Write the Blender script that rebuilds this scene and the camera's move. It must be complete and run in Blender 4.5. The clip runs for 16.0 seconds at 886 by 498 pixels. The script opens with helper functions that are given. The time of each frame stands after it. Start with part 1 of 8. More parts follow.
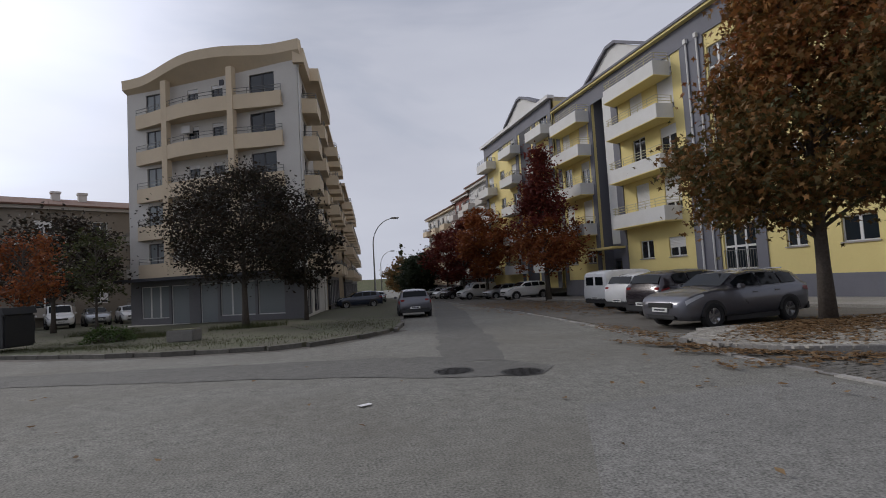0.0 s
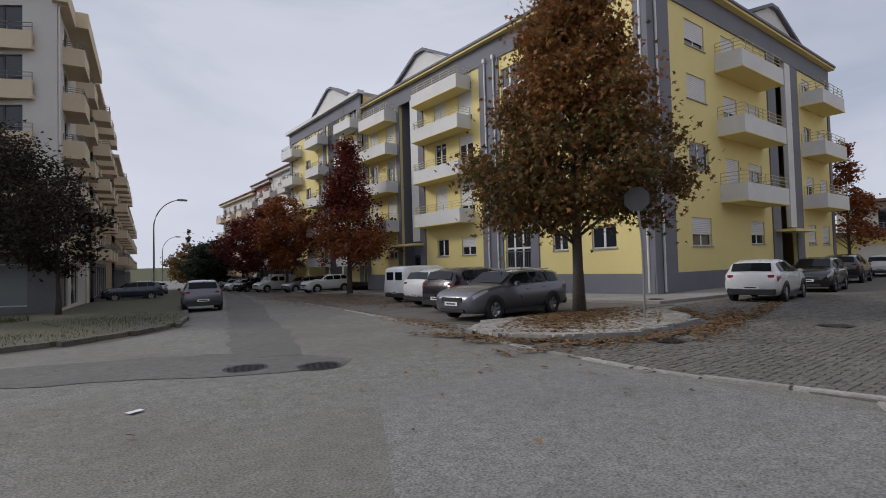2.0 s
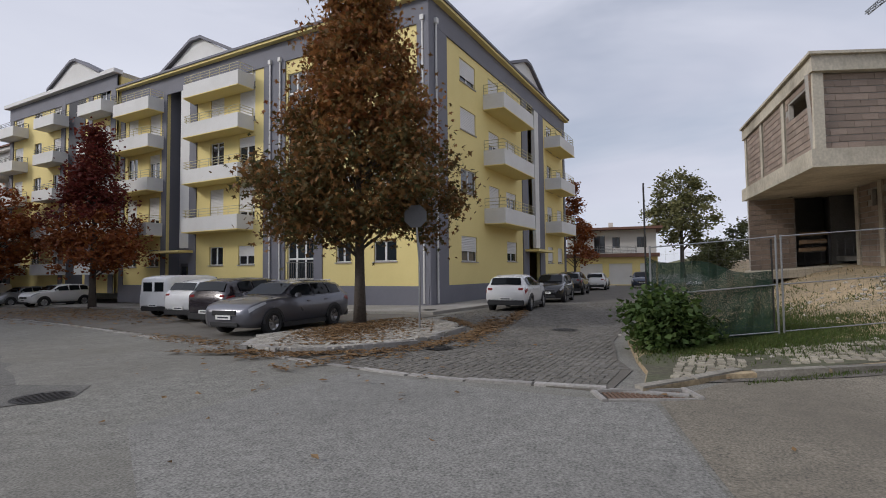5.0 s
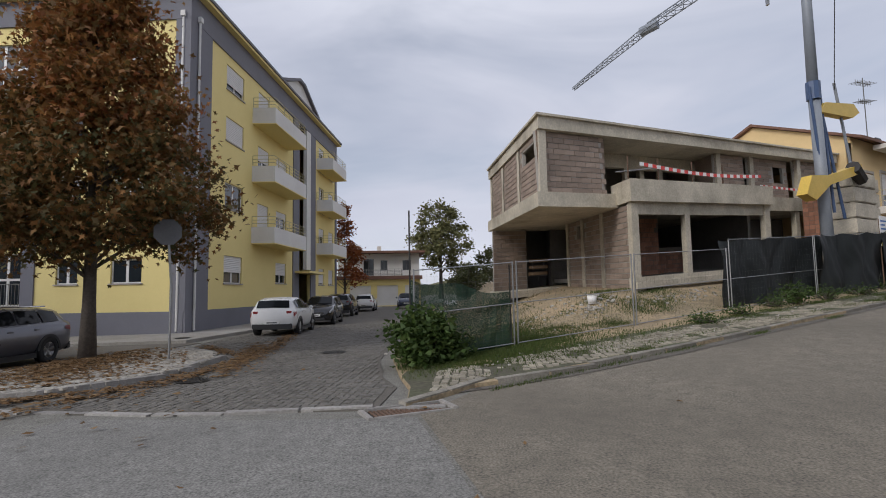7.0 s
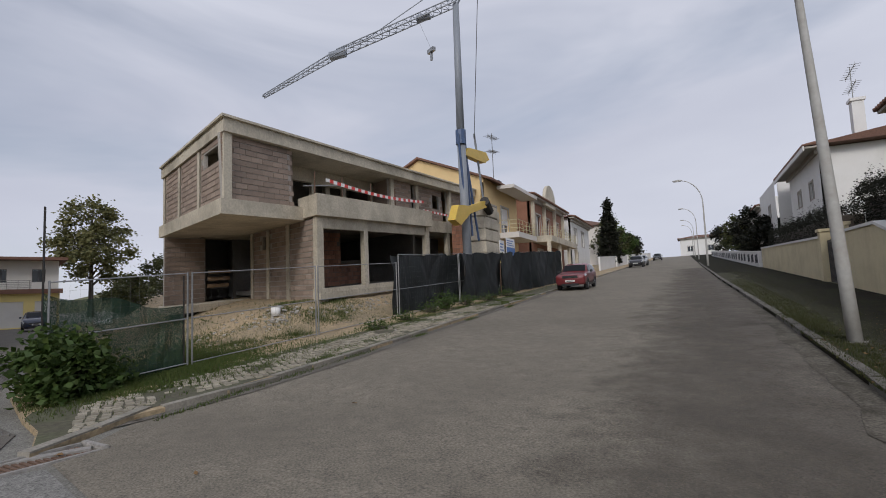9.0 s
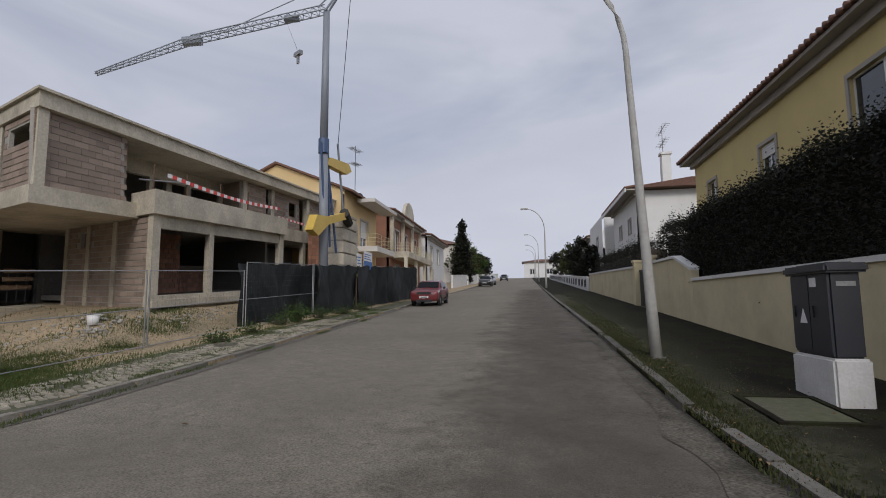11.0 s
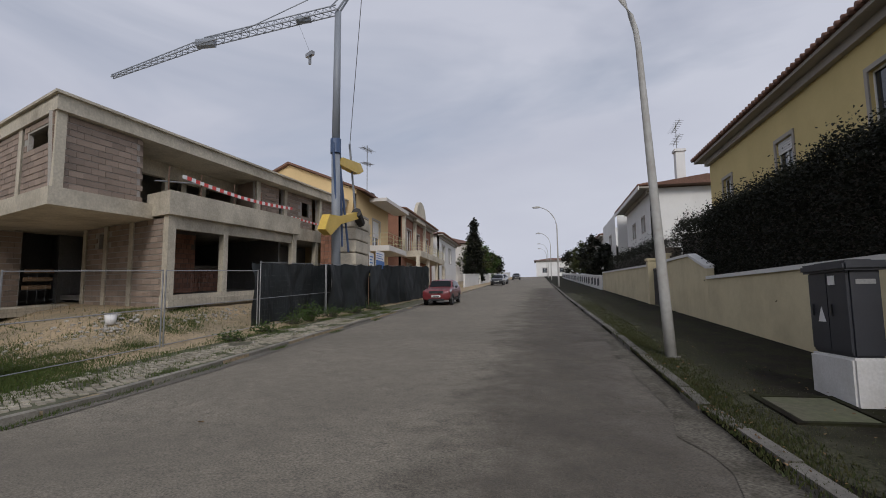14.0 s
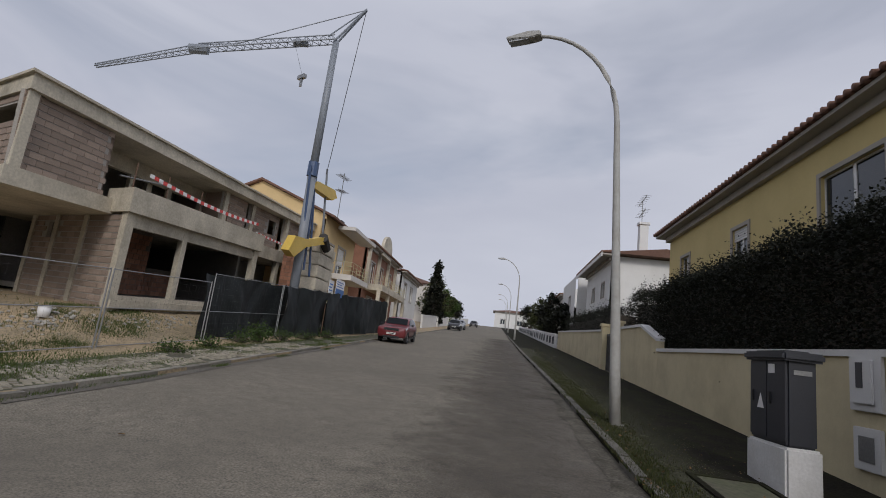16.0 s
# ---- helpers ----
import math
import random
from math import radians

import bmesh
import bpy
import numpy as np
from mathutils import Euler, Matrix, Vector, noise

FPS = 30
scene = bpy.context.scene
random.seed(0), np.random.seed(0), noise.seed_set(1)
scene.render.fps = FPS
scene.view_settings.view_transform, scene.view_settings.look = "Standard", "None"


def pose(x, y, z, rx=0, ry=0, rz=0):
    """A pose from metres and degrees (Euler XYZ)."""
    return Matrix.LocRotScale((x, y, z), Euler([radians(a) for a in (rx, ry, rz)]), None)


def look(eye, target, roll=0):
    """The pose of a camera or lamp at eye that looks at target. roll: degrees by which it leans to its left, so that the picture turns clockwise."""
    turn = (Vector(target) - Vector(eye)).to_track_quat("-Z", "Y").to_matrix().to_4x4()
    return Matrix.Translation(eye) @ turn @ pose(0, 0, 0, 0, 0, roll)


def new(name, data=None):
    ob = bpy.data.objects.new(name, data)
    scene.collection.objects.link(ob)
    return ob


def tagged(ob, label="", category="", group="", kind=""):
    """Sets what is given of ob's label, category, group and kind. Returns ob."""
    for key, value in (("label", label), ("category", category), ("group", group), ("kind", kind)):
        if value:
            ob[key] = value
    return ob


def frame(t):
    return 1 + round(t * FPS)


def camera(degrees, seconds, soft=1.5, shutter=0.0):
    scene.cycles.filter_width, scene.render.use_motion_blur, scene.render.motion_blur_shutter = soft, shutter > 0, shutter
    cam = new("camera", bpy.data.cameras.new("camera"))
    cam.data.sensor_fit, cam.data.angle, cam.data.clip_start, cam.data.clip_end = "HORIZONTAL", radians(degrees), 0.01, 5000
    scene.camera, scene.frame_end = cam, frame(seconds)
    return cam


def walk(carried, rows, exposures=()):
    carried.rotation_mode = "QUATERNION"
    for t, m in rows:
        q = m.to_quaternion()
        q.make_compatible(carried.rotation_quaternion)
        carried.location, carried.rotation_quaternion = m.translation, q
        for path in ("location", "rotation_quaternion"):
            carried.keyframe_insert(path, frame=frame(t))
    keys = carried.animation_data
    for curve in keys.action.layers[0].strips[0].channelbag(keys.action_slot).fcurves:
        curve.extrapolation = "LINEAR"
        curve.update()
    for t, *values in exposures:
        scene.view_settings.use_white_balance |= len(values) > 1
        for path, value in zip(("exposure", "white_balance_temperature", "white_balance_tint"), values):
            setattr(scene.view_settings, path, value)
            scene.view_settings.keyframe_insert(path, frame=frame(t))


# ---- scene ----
# camera: it stands in the junction and turns from one street to the other
cam = camera(82.0, 16.0, soft=0.95)
PATH = [
    (0.0, pose(0, 0, 1.60, 93.44, 3.27, -15.27)),
    (0.5, pose(0, 0, 1.60, 92.00, 2.55, -18.20)),
    (1.0, pose(0, 0, 1.60, 91.51, 1.32, -25.18)),
    (1.5, pose(0, 0, 1.60, 91.58, 1.57, -32.02)),
    (2.0, pose(0, 0, 1.60, 91.79, 1.57, -37.22)),
    (2.5, pose(0, 0, 1.60, 91.88, 1.07, -42.21)),
    (3.0, pose(0, 0, 1.60, 92.02, 0.45, -47.22)),
    (3.5, pose(0, 0, 1.60, 92.45, -0.78, -52.19)),
    (4.0, pose(0, 0, 1.60, 92.41, -0.72, -55.65)),
    (4.2, pose(0, 0, 1.60, 92.25, -0.58, -56.48)),
    (6.3, pose(0, 0, 1.60, 94.16, 1.01, -76.83)),
    (6.5, pose(0, 0, 1.60, 94.27, 0.58, -80.05)),
    (7.0, pose(0, 0, 1.60, 94.75, 1.05, -86.67)),
    (7.5, pose(0, 0, 1.60, 95.08, 1.70, -95.93)),
    (8.0, pose(0, 0, 1.60, 94.90, 2.00, -104.03)),
    (8.5, pose(0, 0, 1.60, 94.77, 2.32, -112.83)),
    (9.0, pose(0, 0, 1.60, 95.02, 2.29, -120.98)),
    (9.5, pose(0, 0, 1.60, 94.67, 1.70, -129.26)),
    (10.0, pose(0, 0, 1.60, 94.96, 0.13, -135.27)),
    (10.2, pose(0, 0, 1.60, 96.11, -0.58, -137.18)),
    (12.3, pose(0, 0, 1.60, 96.06, 1.76, -136.19)),
    (12.5, pose(0, 0, 1.60, 96.24, 1.47, -136.18)),
    (13.0, pose(0, 0, 1.60, 96.40, 1.54, -135.36)),
    (13.5, pose(0, 0, 1.60, 96.20, 1.08, -134.75)),
    (14.0, pose(0, 0, 1.60, 96.11, 0.58, -135.77)),
    (14.5, pose(0, 0, 1.60, 97.05, -0.74, -138.59)),
    (15.0, pose(0, 0, 1.60, 97.00, -2.40, -140.17)),
    (15.5, pose(0, 0, 1.60, 97.66, -3.02, -140.51)),
    (16.0, pose(0, 0, 1.60, 100.90, -6.83, -140.89)),
]
walk(cam, PATH, [(0.0, -0.26), (0.5, -0.28), (1.0, -0.17), (1.5, -0.08), (3.5, 0.12), (7.0, 0.1), (9.0, -0.03), (10.0, -0.10), (13.0, -0.15), (16.0, -0.22)])

# ---- light: a bright overcast afternoon, the sun behind cloud ----
SUN_AZ, SUN_EL = -48.0, 30.0
world = bpy.data.worlds.new("sky")
scene.world = world
world.use_nodes = True
wn, wl = world.node_tree.nodes, world.node_tree.links
wn.clear()
w_out = wn.new("ShaderNodeOutputWorld")
w_bg = wn.new("ShaderNodeBackground")
sky = wn.new("ShaderNodeTexSky")
sky.sky_type, sky.sun_disc = "NISHITA", False
sky.sun_elevation, sky.sun_rotation = radians(SUN_EL), radians(SUN_AZ)
sky_gain = wn.new("ShaderNodeVectorMath")
sky_gain.operation = "SCALE"
sky_gain.inputs["Scale"].default_value = 0.085
w_co = wn.new("ShaderNodeTexCoord")
w_map = wn.new("ShaderNodeMapping")
w_map.inputs["Scale"].default_value = (1.0, 1.0, 3.4)
w_noise = wn.new("ShaderNodeTexNoise")
w_noise.inputs["Scale"].default_value = 1.25
w_noise.inputs["Detail"].default_value = 5.0
w_noise.inputs["Roughness"].default_value = 0.55
w_noise.inputs["Distortion"].default_value = 0.5
w_ramp = wn.new("ShaderNodeValToRGB")
w_ramp.color_ramp.elements[0].position, w_ramp.color_ramp.elements[0].color = 0.32, (0.60, 0.60, 0.60, 1)
w_ramp.color_ramp.elements[1].position, w_ramp.color_ramp.elements[1].color = 0.54, (1, 1, 1, 1)
w_noise2 = wn.new("ShaderNodeTexNoise")
w_noise2.inputs["Scale"].default_value = 1.5
w_noise2.inputs["Detail"].default_value = 5.0
w_cloud = wn.new("ShaderNodeValToRGB")
w_cloud.color_ramp.elements[0].position, w_cloud.color_ramp.elements[0].color = 0.30, (0.53, 0.555, 0.665, 1)
w_cloud.color_ramp.elements[1].position, w_cloud.color_ramp.elements[1].color = 0.72, (0.66, 0.685, 0.785, 1)
w_mix = wn.new("ShaderNodeMixRGB")
wl.new(w_co.outputs["Generated"], w_map.inputs["Vector"])
wl.new(w_map.outputs["Vector"], w_noise.inputs["Vector"])
wl.new(w_map.outputs["Vector"], w_noise2.inputs["Vector"])
wl.new(w_noise.outputs["Fac"], w_ramp.inputs["Fac"])
wl.new(w_noise2.outputs["Fac"], w_cloud.inputs["Fac"])
wl.new(sky.outputs["Color"], sky_gain.inputs[0])
wl.new(w_ramp.outputs["Color"], w_mix.inputs["Fac"])
wl.new(sky_gain.outputs["Vector"], w_mix.inputs["Color1"])
wl.new(w_cloud.outputs["Color"], w_mix.inputs["Color2"])
# the cloud glows round the hidden sun
w_dot = wn.new("ShaderNodeVectorMath")
w_dot.operation = "DOT_PRODUCT"
w_dot.inputs[1].default_value = (math.sin(radians(SUN_AZ)) * math.cos(radians(SUN_EL)), math.cos(radians(SUN_AZ)) * math.cos(radians(SUN_EL)), math.sin(radians(SUN_EL)))
wl.new(w_co.outputs["Generated"], w_dot.inputs[0])
w_glow = wn.new("ShaderNodeMapRange")
w_glow.inputs["From Min"].default_value, w_glow.inputs["From Max"].default_value = 0.72, 0.99
w_glow.inputs["To Min"].default_value, w_glow.inputs["To Max"].default_value = 1.0, 2.1
w_glow.interpolation_type = "SMOOTHSTEP"
wl.new(w_dot.outputs["Value"], w_glow.inputs["Value"])
w_bright = wn.new("ShaderNodeVectorMath")
w_bright.operation = "SCALE"
wl.new(w_mix.outputs["Color"], w_bright.inputs[0])
wl.new(w_glow.outputs["Result"], w_bright.inputs["Scale"])
wl.new(w_bright.outputs["Vector"], w_bg.inputs["Color"])
w_bg.inputs["Strength"].default_value = 1.0
wl.new(w_bg.outputs["Background"], w_out.inputs["Surface"])
sun_data = bpy.data.lights.new("sun", "SUN")
sun_data.energy, sun_data.angle, sun_data.color = 1.4, radians(14), (1.0, 0.95, 0.88)
sun = new("sun", sun_data)
sun_dir = Vector((math.sin(radians(SUN_AZ)) * math.cos(radians(SUN_EL)), math.cos(radians(SUN_AZ)) * math.cos(radians(SUN_EL)), math.sin(radians(SUN_EL))))
sun.matrix_world = look(sun_dir * 100, (0, 0, 0))

# ---- the lie of the land ----
CX, CY = math.sin(radians(146.7)), math.cos(radians(146.7))   # along the climbing street
EX, EY = -CY, CX                                              # across it, towards the building site


def ramp(v):
    return math.log1p(math.exp(min(v, 60.0))) if v < 60 else v


def ground_z(x, y):
    s = min(x * CX + y * CY, 175.0)
    t = min(max((2.0 - y) / 3.5, 0.0), 1.0)
    return 0.06 * ramp(s - 4) * t * t * (3 - 2 * t) - 0.016 * ramp(min(y, 160.0) - 7)


def up_street(s, w):
    """Plan place s metres up the climbing street and w metres across it."""
    return s * CX + w * EX, s * CY + w * EY


C_TURN = math.degrees(math.atan2(CY, CX))   # turn that lays local x along the climbing street


# ---- materials ----
def material(name, base, rough=0.8, spread=0.12, grain=30.0, stain=0.25, stain_size=0.6, bump=0.3, metal=0.0, tint=None, vary=0.0, spec=0.5, coat=0.0):
    """A painted or mineral surface: fine grain, broad stains, relief; vary: change from piece to piece."""
    m = bpy.data.materials.new(name)
    m.use_nodes = True
    nt = m.node_tree
    n, l = nt.nodes, nt.links
    b = n["Principled BSDF"]
    b.inputs["Metallic"].default_value, b.inputs["Specular IOR Level"].default_value = metal, spec
    b.inputs["Coat Weight"].default_value = coat
    co = n.new("ShaderNodeTexCoord")
    fine = n.new("ShaderNodeTexNoise")
    fine.inputs["Scale"].default_value, fine.inputs["Detail"].default_value = grain, 4.0
    broad = n.new("ShaderNodeTexNoise")
    broad.inputs["Scale"].default_value, broad.inputs["Detail"].default_value, broad.inputs["Roughness"].default_value = stain_size, 6.0, 0.65
    l.new(co.outputs["Object"], fine.inputs["Vector"])
    l.new(co.outputs["Object"], broad.inputs["Vector"])
    r1 = n.new("ShaderNodeValToRGB")
    dark = [max(c * (1 - spread), 0) for c in base]
    light = [min(c * (1 + spread), 1) for c in base]
    r1.color_ramp.elements[0].position, r1.color_ramp.elements[0].color = 0.3, (*dark, 1)
    r1.color_ramp.elements[1].position, r1.color_ramp.elements[1].color = 0.7, (*light, 1)
    midn = n.new("ShaderNodeTexNoise")
    midn.inputs["Scale"].default_value, midn.inputs["Detail"].default_value, midn.inputs["Roughness"].default_value = math.sqrt(grain * stain_size) * 1.4, 5.0, 0.7
    l.new(co.outputs["Object"], midn.inputs["Vector"])
    blend = n.new("ShaderNodeMix")
    blend.inputs["Factor"].default_value = 0.3
    l.new(fine.outputs["Fac"], blend.inputs["A"])
    l.new(midn.outputs["Fac"], blend.inputs["B"])
    l.new(blend.outputs["Result"], r1.inputs["Fac"])
    mix = n.new("ShaderNodeMixRGB")
    r2 = n.new("ShaderNodeValToRGB")
    r2.color_ramp.elements[0].position, r2.color_ramp.elements[0].color = 0.42, (0, 0, 0, 1)
    r2.color_ramp.elements[1].position, r2.color_ramp.elements[1].color = 0.72, (stain, stain, stain, 1)
    l.new(broad.outputs["Fac"], r2.inputs["Fac"])
    l.new(r2.outputs["Color"], mix.inputs["Fac"])
    l.new(r1.outputs["Color"], mix.inputs["Color1"])
    t = tint or [c * 0.55 for c in base]
    mix.inputs["Color2"].default_value = (*t, 1)
    out = mix.outputs["Color"]
    if vary:
        info = n.new("ShaderNodeObjectInfo")
        geo = n.new("ShaderNodeNewGeometry")
        add = n.new("ShaderNodeMath")
        add.operation = "ADD"
        l.new(info.outputs["Random"], add.inputs[0])
        l.new(geo.outputs["Random Per Island"], add.inputs[1])
        fr = n.new("ShaderNodeMath")
        fr.operation = "FRACT"
        l.new(add.outputs[0], fr.inputs[0])
        mr = n.new("ShaderNodeMapRange")
        mr.inputs["To Min"].default_value, mr.inputs["To Max"].default_value = 1 - vary, 1 + vary
        l.new(fr.outputs[0], mr.inputs["Value"])
        hsv = n.new("ShaderNodeHueSaturation")
        l.new(mr.outputs[0], hsv.inputs["Value"])
        l.new(out, hsv.inputs["Color"])
        out = hsv.outputs["Color"]
    l.new(out, b.inputs["Base Color"])
    rr = n.new("ShaderNodeMapRange")
    rr.inputs["To Min"].default_value, rr.inputs["To Max"].default_value = max(rough - 0.1, 0.02), min(rough + 0.08, 1)
    l.new(broad.outputs["Fac"], rr.inputs["Value"])
    l.new(rr.outputs[0], b.inputs["Roughness"])
    if bump:
        bp = n.new("ShaderNodeBump")
        bp.inputs["Strength"].default_value, bp.inputs["Distance"].default_value = bump, 0.01
        l.new(fine.outputs["Fac"], bp.inputs["Height"])
        l.new(bp.outputs["Normal"], b.inputs["Normal"])
    return m


def glass(name, base=(0.02, 0.025, 0.03), rough=0.06, ior=1.5, coat=0.3):
    m = bpy.data.materials.new(name)
    m.use_nodes = True
    b = m.node_tree.nodes["Principled BSDF"]
    b.inputs["Base Color"].default_value = (*base, 1)
    b.inputs["Roughness"].default_value = rough
    b.inputs["IOR"].default_value = ior
    b.inputs["Coat Weight"].default_value = coat
    b.inputs["Specular IOR Level"].default_value = 0.5 if coat else 0.3
    return m


def thinning(m, w_full, w_none):
    """Lets a layer of dirt, painted shade or moss thin out in patches between two lines along the climbing street."""
    n, l = m.node_tree.nodes, m.node_tree.links
    co = n.new("ShaderNodeTexCoord")
    across = n.new("ShaderNodeVectorMath")
    across.operation = "DOT_PRODUCT"
    across.inputs[1].default_value = (EX, EY, 0)
    patch = n.new("ShaderNodeTexNoise")
    patch.inputs["Scale"].default_value, patch.inputs["Detail"].default_value, patch.inputs["Roughness"].default_value = 1.3, 8.0, 0.7
    wander = n.new("ShaderNodeMath")
    wander.operation = "MULTIPLY_ADD"
    wander.inputs[1].default_value, wander.inputs[2].default_value = 1.6 * abs(w_full - w_none), -0.8 * abs(w_full - w_none)
    total = n.new("ShaderNodeMath")
    total.operation = "ADD"
    cover = n.new("ShaderNodeMapRange")
    cover.inputs["From Min"].default_value, cover.inputs["From Max"].default_value = w_full, w_none
    cover.inputs["To Min"].default_value, cover.inputs["To Max"].default_value = 1.0, 0.0
    l.new(co.outputs["Object"], across.inputs[0])
    l.new(co.outputs["Object"], patch.inputs["Vector"])
    l.new(patch.outputs["Fac"], wander.inputs[0])
    l.new(across.outputs["Value"], total.inputs[0])
    l.new(wander.outputs[0], total.inputs[1])
    l.new(total.outputs[0], cover.inputs["Value"])
    l.new(cover.outputs[0], n["Principled BSDF"].inputs["Alpha"])
    return m


def leafage(name, colours, rough=0.6):
    """Leaves: each its own shade, a little light through them."""
    m = bpy.data.materials.new(name)
    m.use_nodes = True
    n, l = m.node_tree.nodes, m.node_tree.links
    b = n["Principled BSDF"]
    b.inputs["Roughness"].default_value = rough
    b.inputs["Specular IOR Level"].default_value = 0.25
    geo = n.new("ShaderNodeNewGeometry")
    r = n.new("ShaderNodeValToRGB")
    r.color_ramp.interpolation = "LINEAR"
    els = r.color_ramp.elements
    while len(els) < len(colours):
        els.new(0.5)
    for i, c in enumerate(colours):
        els[i].position, els[i].color = i / (len(colours) - 1), (*c, 1)
    l.new(geo.outputs["Random Per Island"], r.inputs["Fac"])
    l.new(r.outputs["Color"], b.inputs["Base Color"])
    tr = n.new("ShaderNodeBsdfTranslucent")
    l.new(r.outputs["Color"], tr.inputs["Color"])
    mx = n.new("ShaderNodeMixShader")
    mx.inputs["Fac"].default_value = 0.25
    l.new(b.outputs["BSDF"], mx.inputs[1])
    l.new(tr.outputs["BSDF"], mx.inputs[2])
    l.new(mx.outputs["Shader"], n["Material Output"].inputs["Surface"])
    return m


def mesh_net(name, base, hole, cell):
    """Woven netting: threads with real gaps between them."""
    m = bpy.data.materials.new(name)
    m.use_nodes = True
    n, l = m.node_tree.nodes, m.node_tree.links
    b = n["Principled BSDF"]
    b.inputs["Base Color"].default_value = (*base, 1)
    b.inputs["Roughness"].default_value = 0.8
    co = n.new("ShaderNodeTexCoord")
    no = n.new("ShaderNodeTexNoise")
    no.inputs["Scale"].default_value = cell
    l.new(co.outputs["Object"], no.inputs["Vector"])
    mr = n.new("ShaderNodeMath")
    mr.operation = "GREATER_THAN"
    mr.inputs[1].default_value = hole
    l.new(no.outputs["Fac"], mr.inputs[0])
    l.new(mr.outputs[0], b.inputs["Alpha"])
    return m


ASPHALT = material("asphalt", (0.184, 0.178, 0.157), 0.92, 0.75, 42.0, 0.7, 0.25, 0.7, tint=(0.128, 0.116, 0.095))
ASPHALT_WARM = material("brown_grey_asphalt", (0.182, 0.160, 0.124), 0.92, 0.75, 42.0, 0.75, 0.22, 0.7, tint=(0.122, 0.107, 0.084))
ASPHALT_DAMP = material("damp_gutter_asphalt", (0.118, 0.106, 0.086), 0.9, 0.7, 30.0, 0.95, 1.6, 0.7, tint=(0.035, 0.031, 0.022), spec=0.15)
ASPHALT_PALE = material("patched_asphalt", (0.198, 0.192, 0.176), 0.92, 0.7, 45.0, 0.4, 0.4, 0.6)
ASPHALT_DARK = material("repair_asphalt", (0.130, 0.125, 0.113), 0.92, 0.7, 45.0, 0.4, 0.4, 0.6)
COBBLE = material("dark_setts", (0.142, 0.132, 0.116), 0.85, 0.3, 40.0, 0.5, 0.8, 0.5, vary=0.2)
KERB_DARK = material("mossy_kerb_stone", (0.125, 0.115, 0.10), 0.9, 0.35, 25.0, 0.7, 1.4, 0.5, tint=(0.045, 0.045, 0.035), vary=0.25)
# stained asphalt, also darkened to paint in shade on the hedge side
ASPHALT_STAIN_SHADE = thinning(material("stained_shaded_asphalt", (0.112, 0.097, 0.077), 0.92, 0.75, 42.0, 0.8, 0.5, 0.7, tint=(0.075, 0.064, 0.050)), -1.7, 1.5)
MOSSY_GRAVEL = thinning(material("mossy_gravel", (0.044, 0.044, 0.027), 0.95, 0.75, 26.0, 0.9, 2.2, 0.9, tint=(0.090, 0.086, 0.060), spec=0.1), -2.3, -3.7)
GUTTER = material("gutter_dirt", (0.120, 0.108, 0.090), 0.95, 0.6, 30.0, 0.7, 0.8, 0.6, tint=(0.075, 0.063, 0.05))
# dark soil; shade of hedge and wall is put into its colour
SHADED_SOIL = material("shaded_dark_soil", (0.014, 0.0115, 0.009), 0.95, 0.7, 20.0, 0.85, 1.3, 0.8, tint=(0.032, 0.036, 0.015), spec=0.08)
SETT_BED = material("sett_bed", (0.125, 0.113, 0.096), 0.95, 0.3, 40.0, 0.5, 0.7, 0.5)
LIMESTONE = material("limestone_setts", (0.36, 0.34, 0.30), 0.85, 0.2, 30.0, 0.5, 1.0, 0.4, tint=(0.16, 0.13, 0.10), vary=0.22)
PAVING = material("pale_paving", (0.30, 0.285, 0.26), 0.9, 0.3, 34.0, 0.5, 0.5, 0.5, tint=(0.15, 0.13, 0.10))
FOOT_SETTS = material("worn_footway_setts", (0.32, 0.29, 0.23), 0.9, 0.25, 30.0, 0.6, 1.0, 0.4, tint=(0.12, 0.105, 0.07), vary=0.25)
KERB_WORN = material("worn_kerb_stone", (0.23, 0.212, 0.18), 0.9, 0.3, 25.0, 0.75, 1.4, 0.5, tint=(0.075, 0.068, 0.048), vary=0.25)
KERB = material("kerb_stone", (0.30, 0.285, 0.265), 0.9, 0.25, 25.0, 0.6, 1.2, 0.5, tint=(0.10, 0.095, 0.085), vary=0.2)
VERGE = material("mossy_verge", (0.085, 0.077, 0.052), 0.95, 0.45, 12.0, 0.6, 0.7, 0.8, tint=(0.085, 0.11, 0.04))
DIRT = material("sandy_soil", (0.37, 0.28, 0.17), 0.95, 0.5, 14.0, 0.75, 0.45, 0.8, tint=(0.16, 0.145, 0.10))
GRASS_SOIL = material("grassy_soil", (0.11, 0.105, 0.055), 0.95, 0.45, 10.0, 0.6, 0.5, 0.8, tint=(0.07, 0.10, 0.03))
YELLOW = material("yellow_render", (0.76, 0.63, 0.27), 0.85, 0.06, 60.0, 0.18, 0.35, 0.15, tint=(0.55, 0.44, 0.17))
GREY_PAINT = material("grey_paint", (0.17, 0.17, 0.195), 0.8, 0.08, 60.0, 0.2, 0.4, 0.15)
DARK_GREY = material("dark_grey_paint", (0.062, 0.062, 0.072), 0.8, 0.1, 60.0, 0.2, 0.4, 0.1)
WHITE_PAINT = material("white_paint", (0.66, 0.65, 0.63), 0.75, 0.06, 50.0, 0.3, 0.5, 0.12, tint=(0.45, 0.43, 0.39))
SHUTTER = material("shutter_plastic", (0.68, 0.67, 0.66), 0.5, 0.04, 20.0, 0.12, 0.6, 0.0)
FRAME_WHITE = material("white_frame", (0.70, 0.69, 0.67), 0.45, 0.04, 20.0, 0.1, 0.8, 0.0)
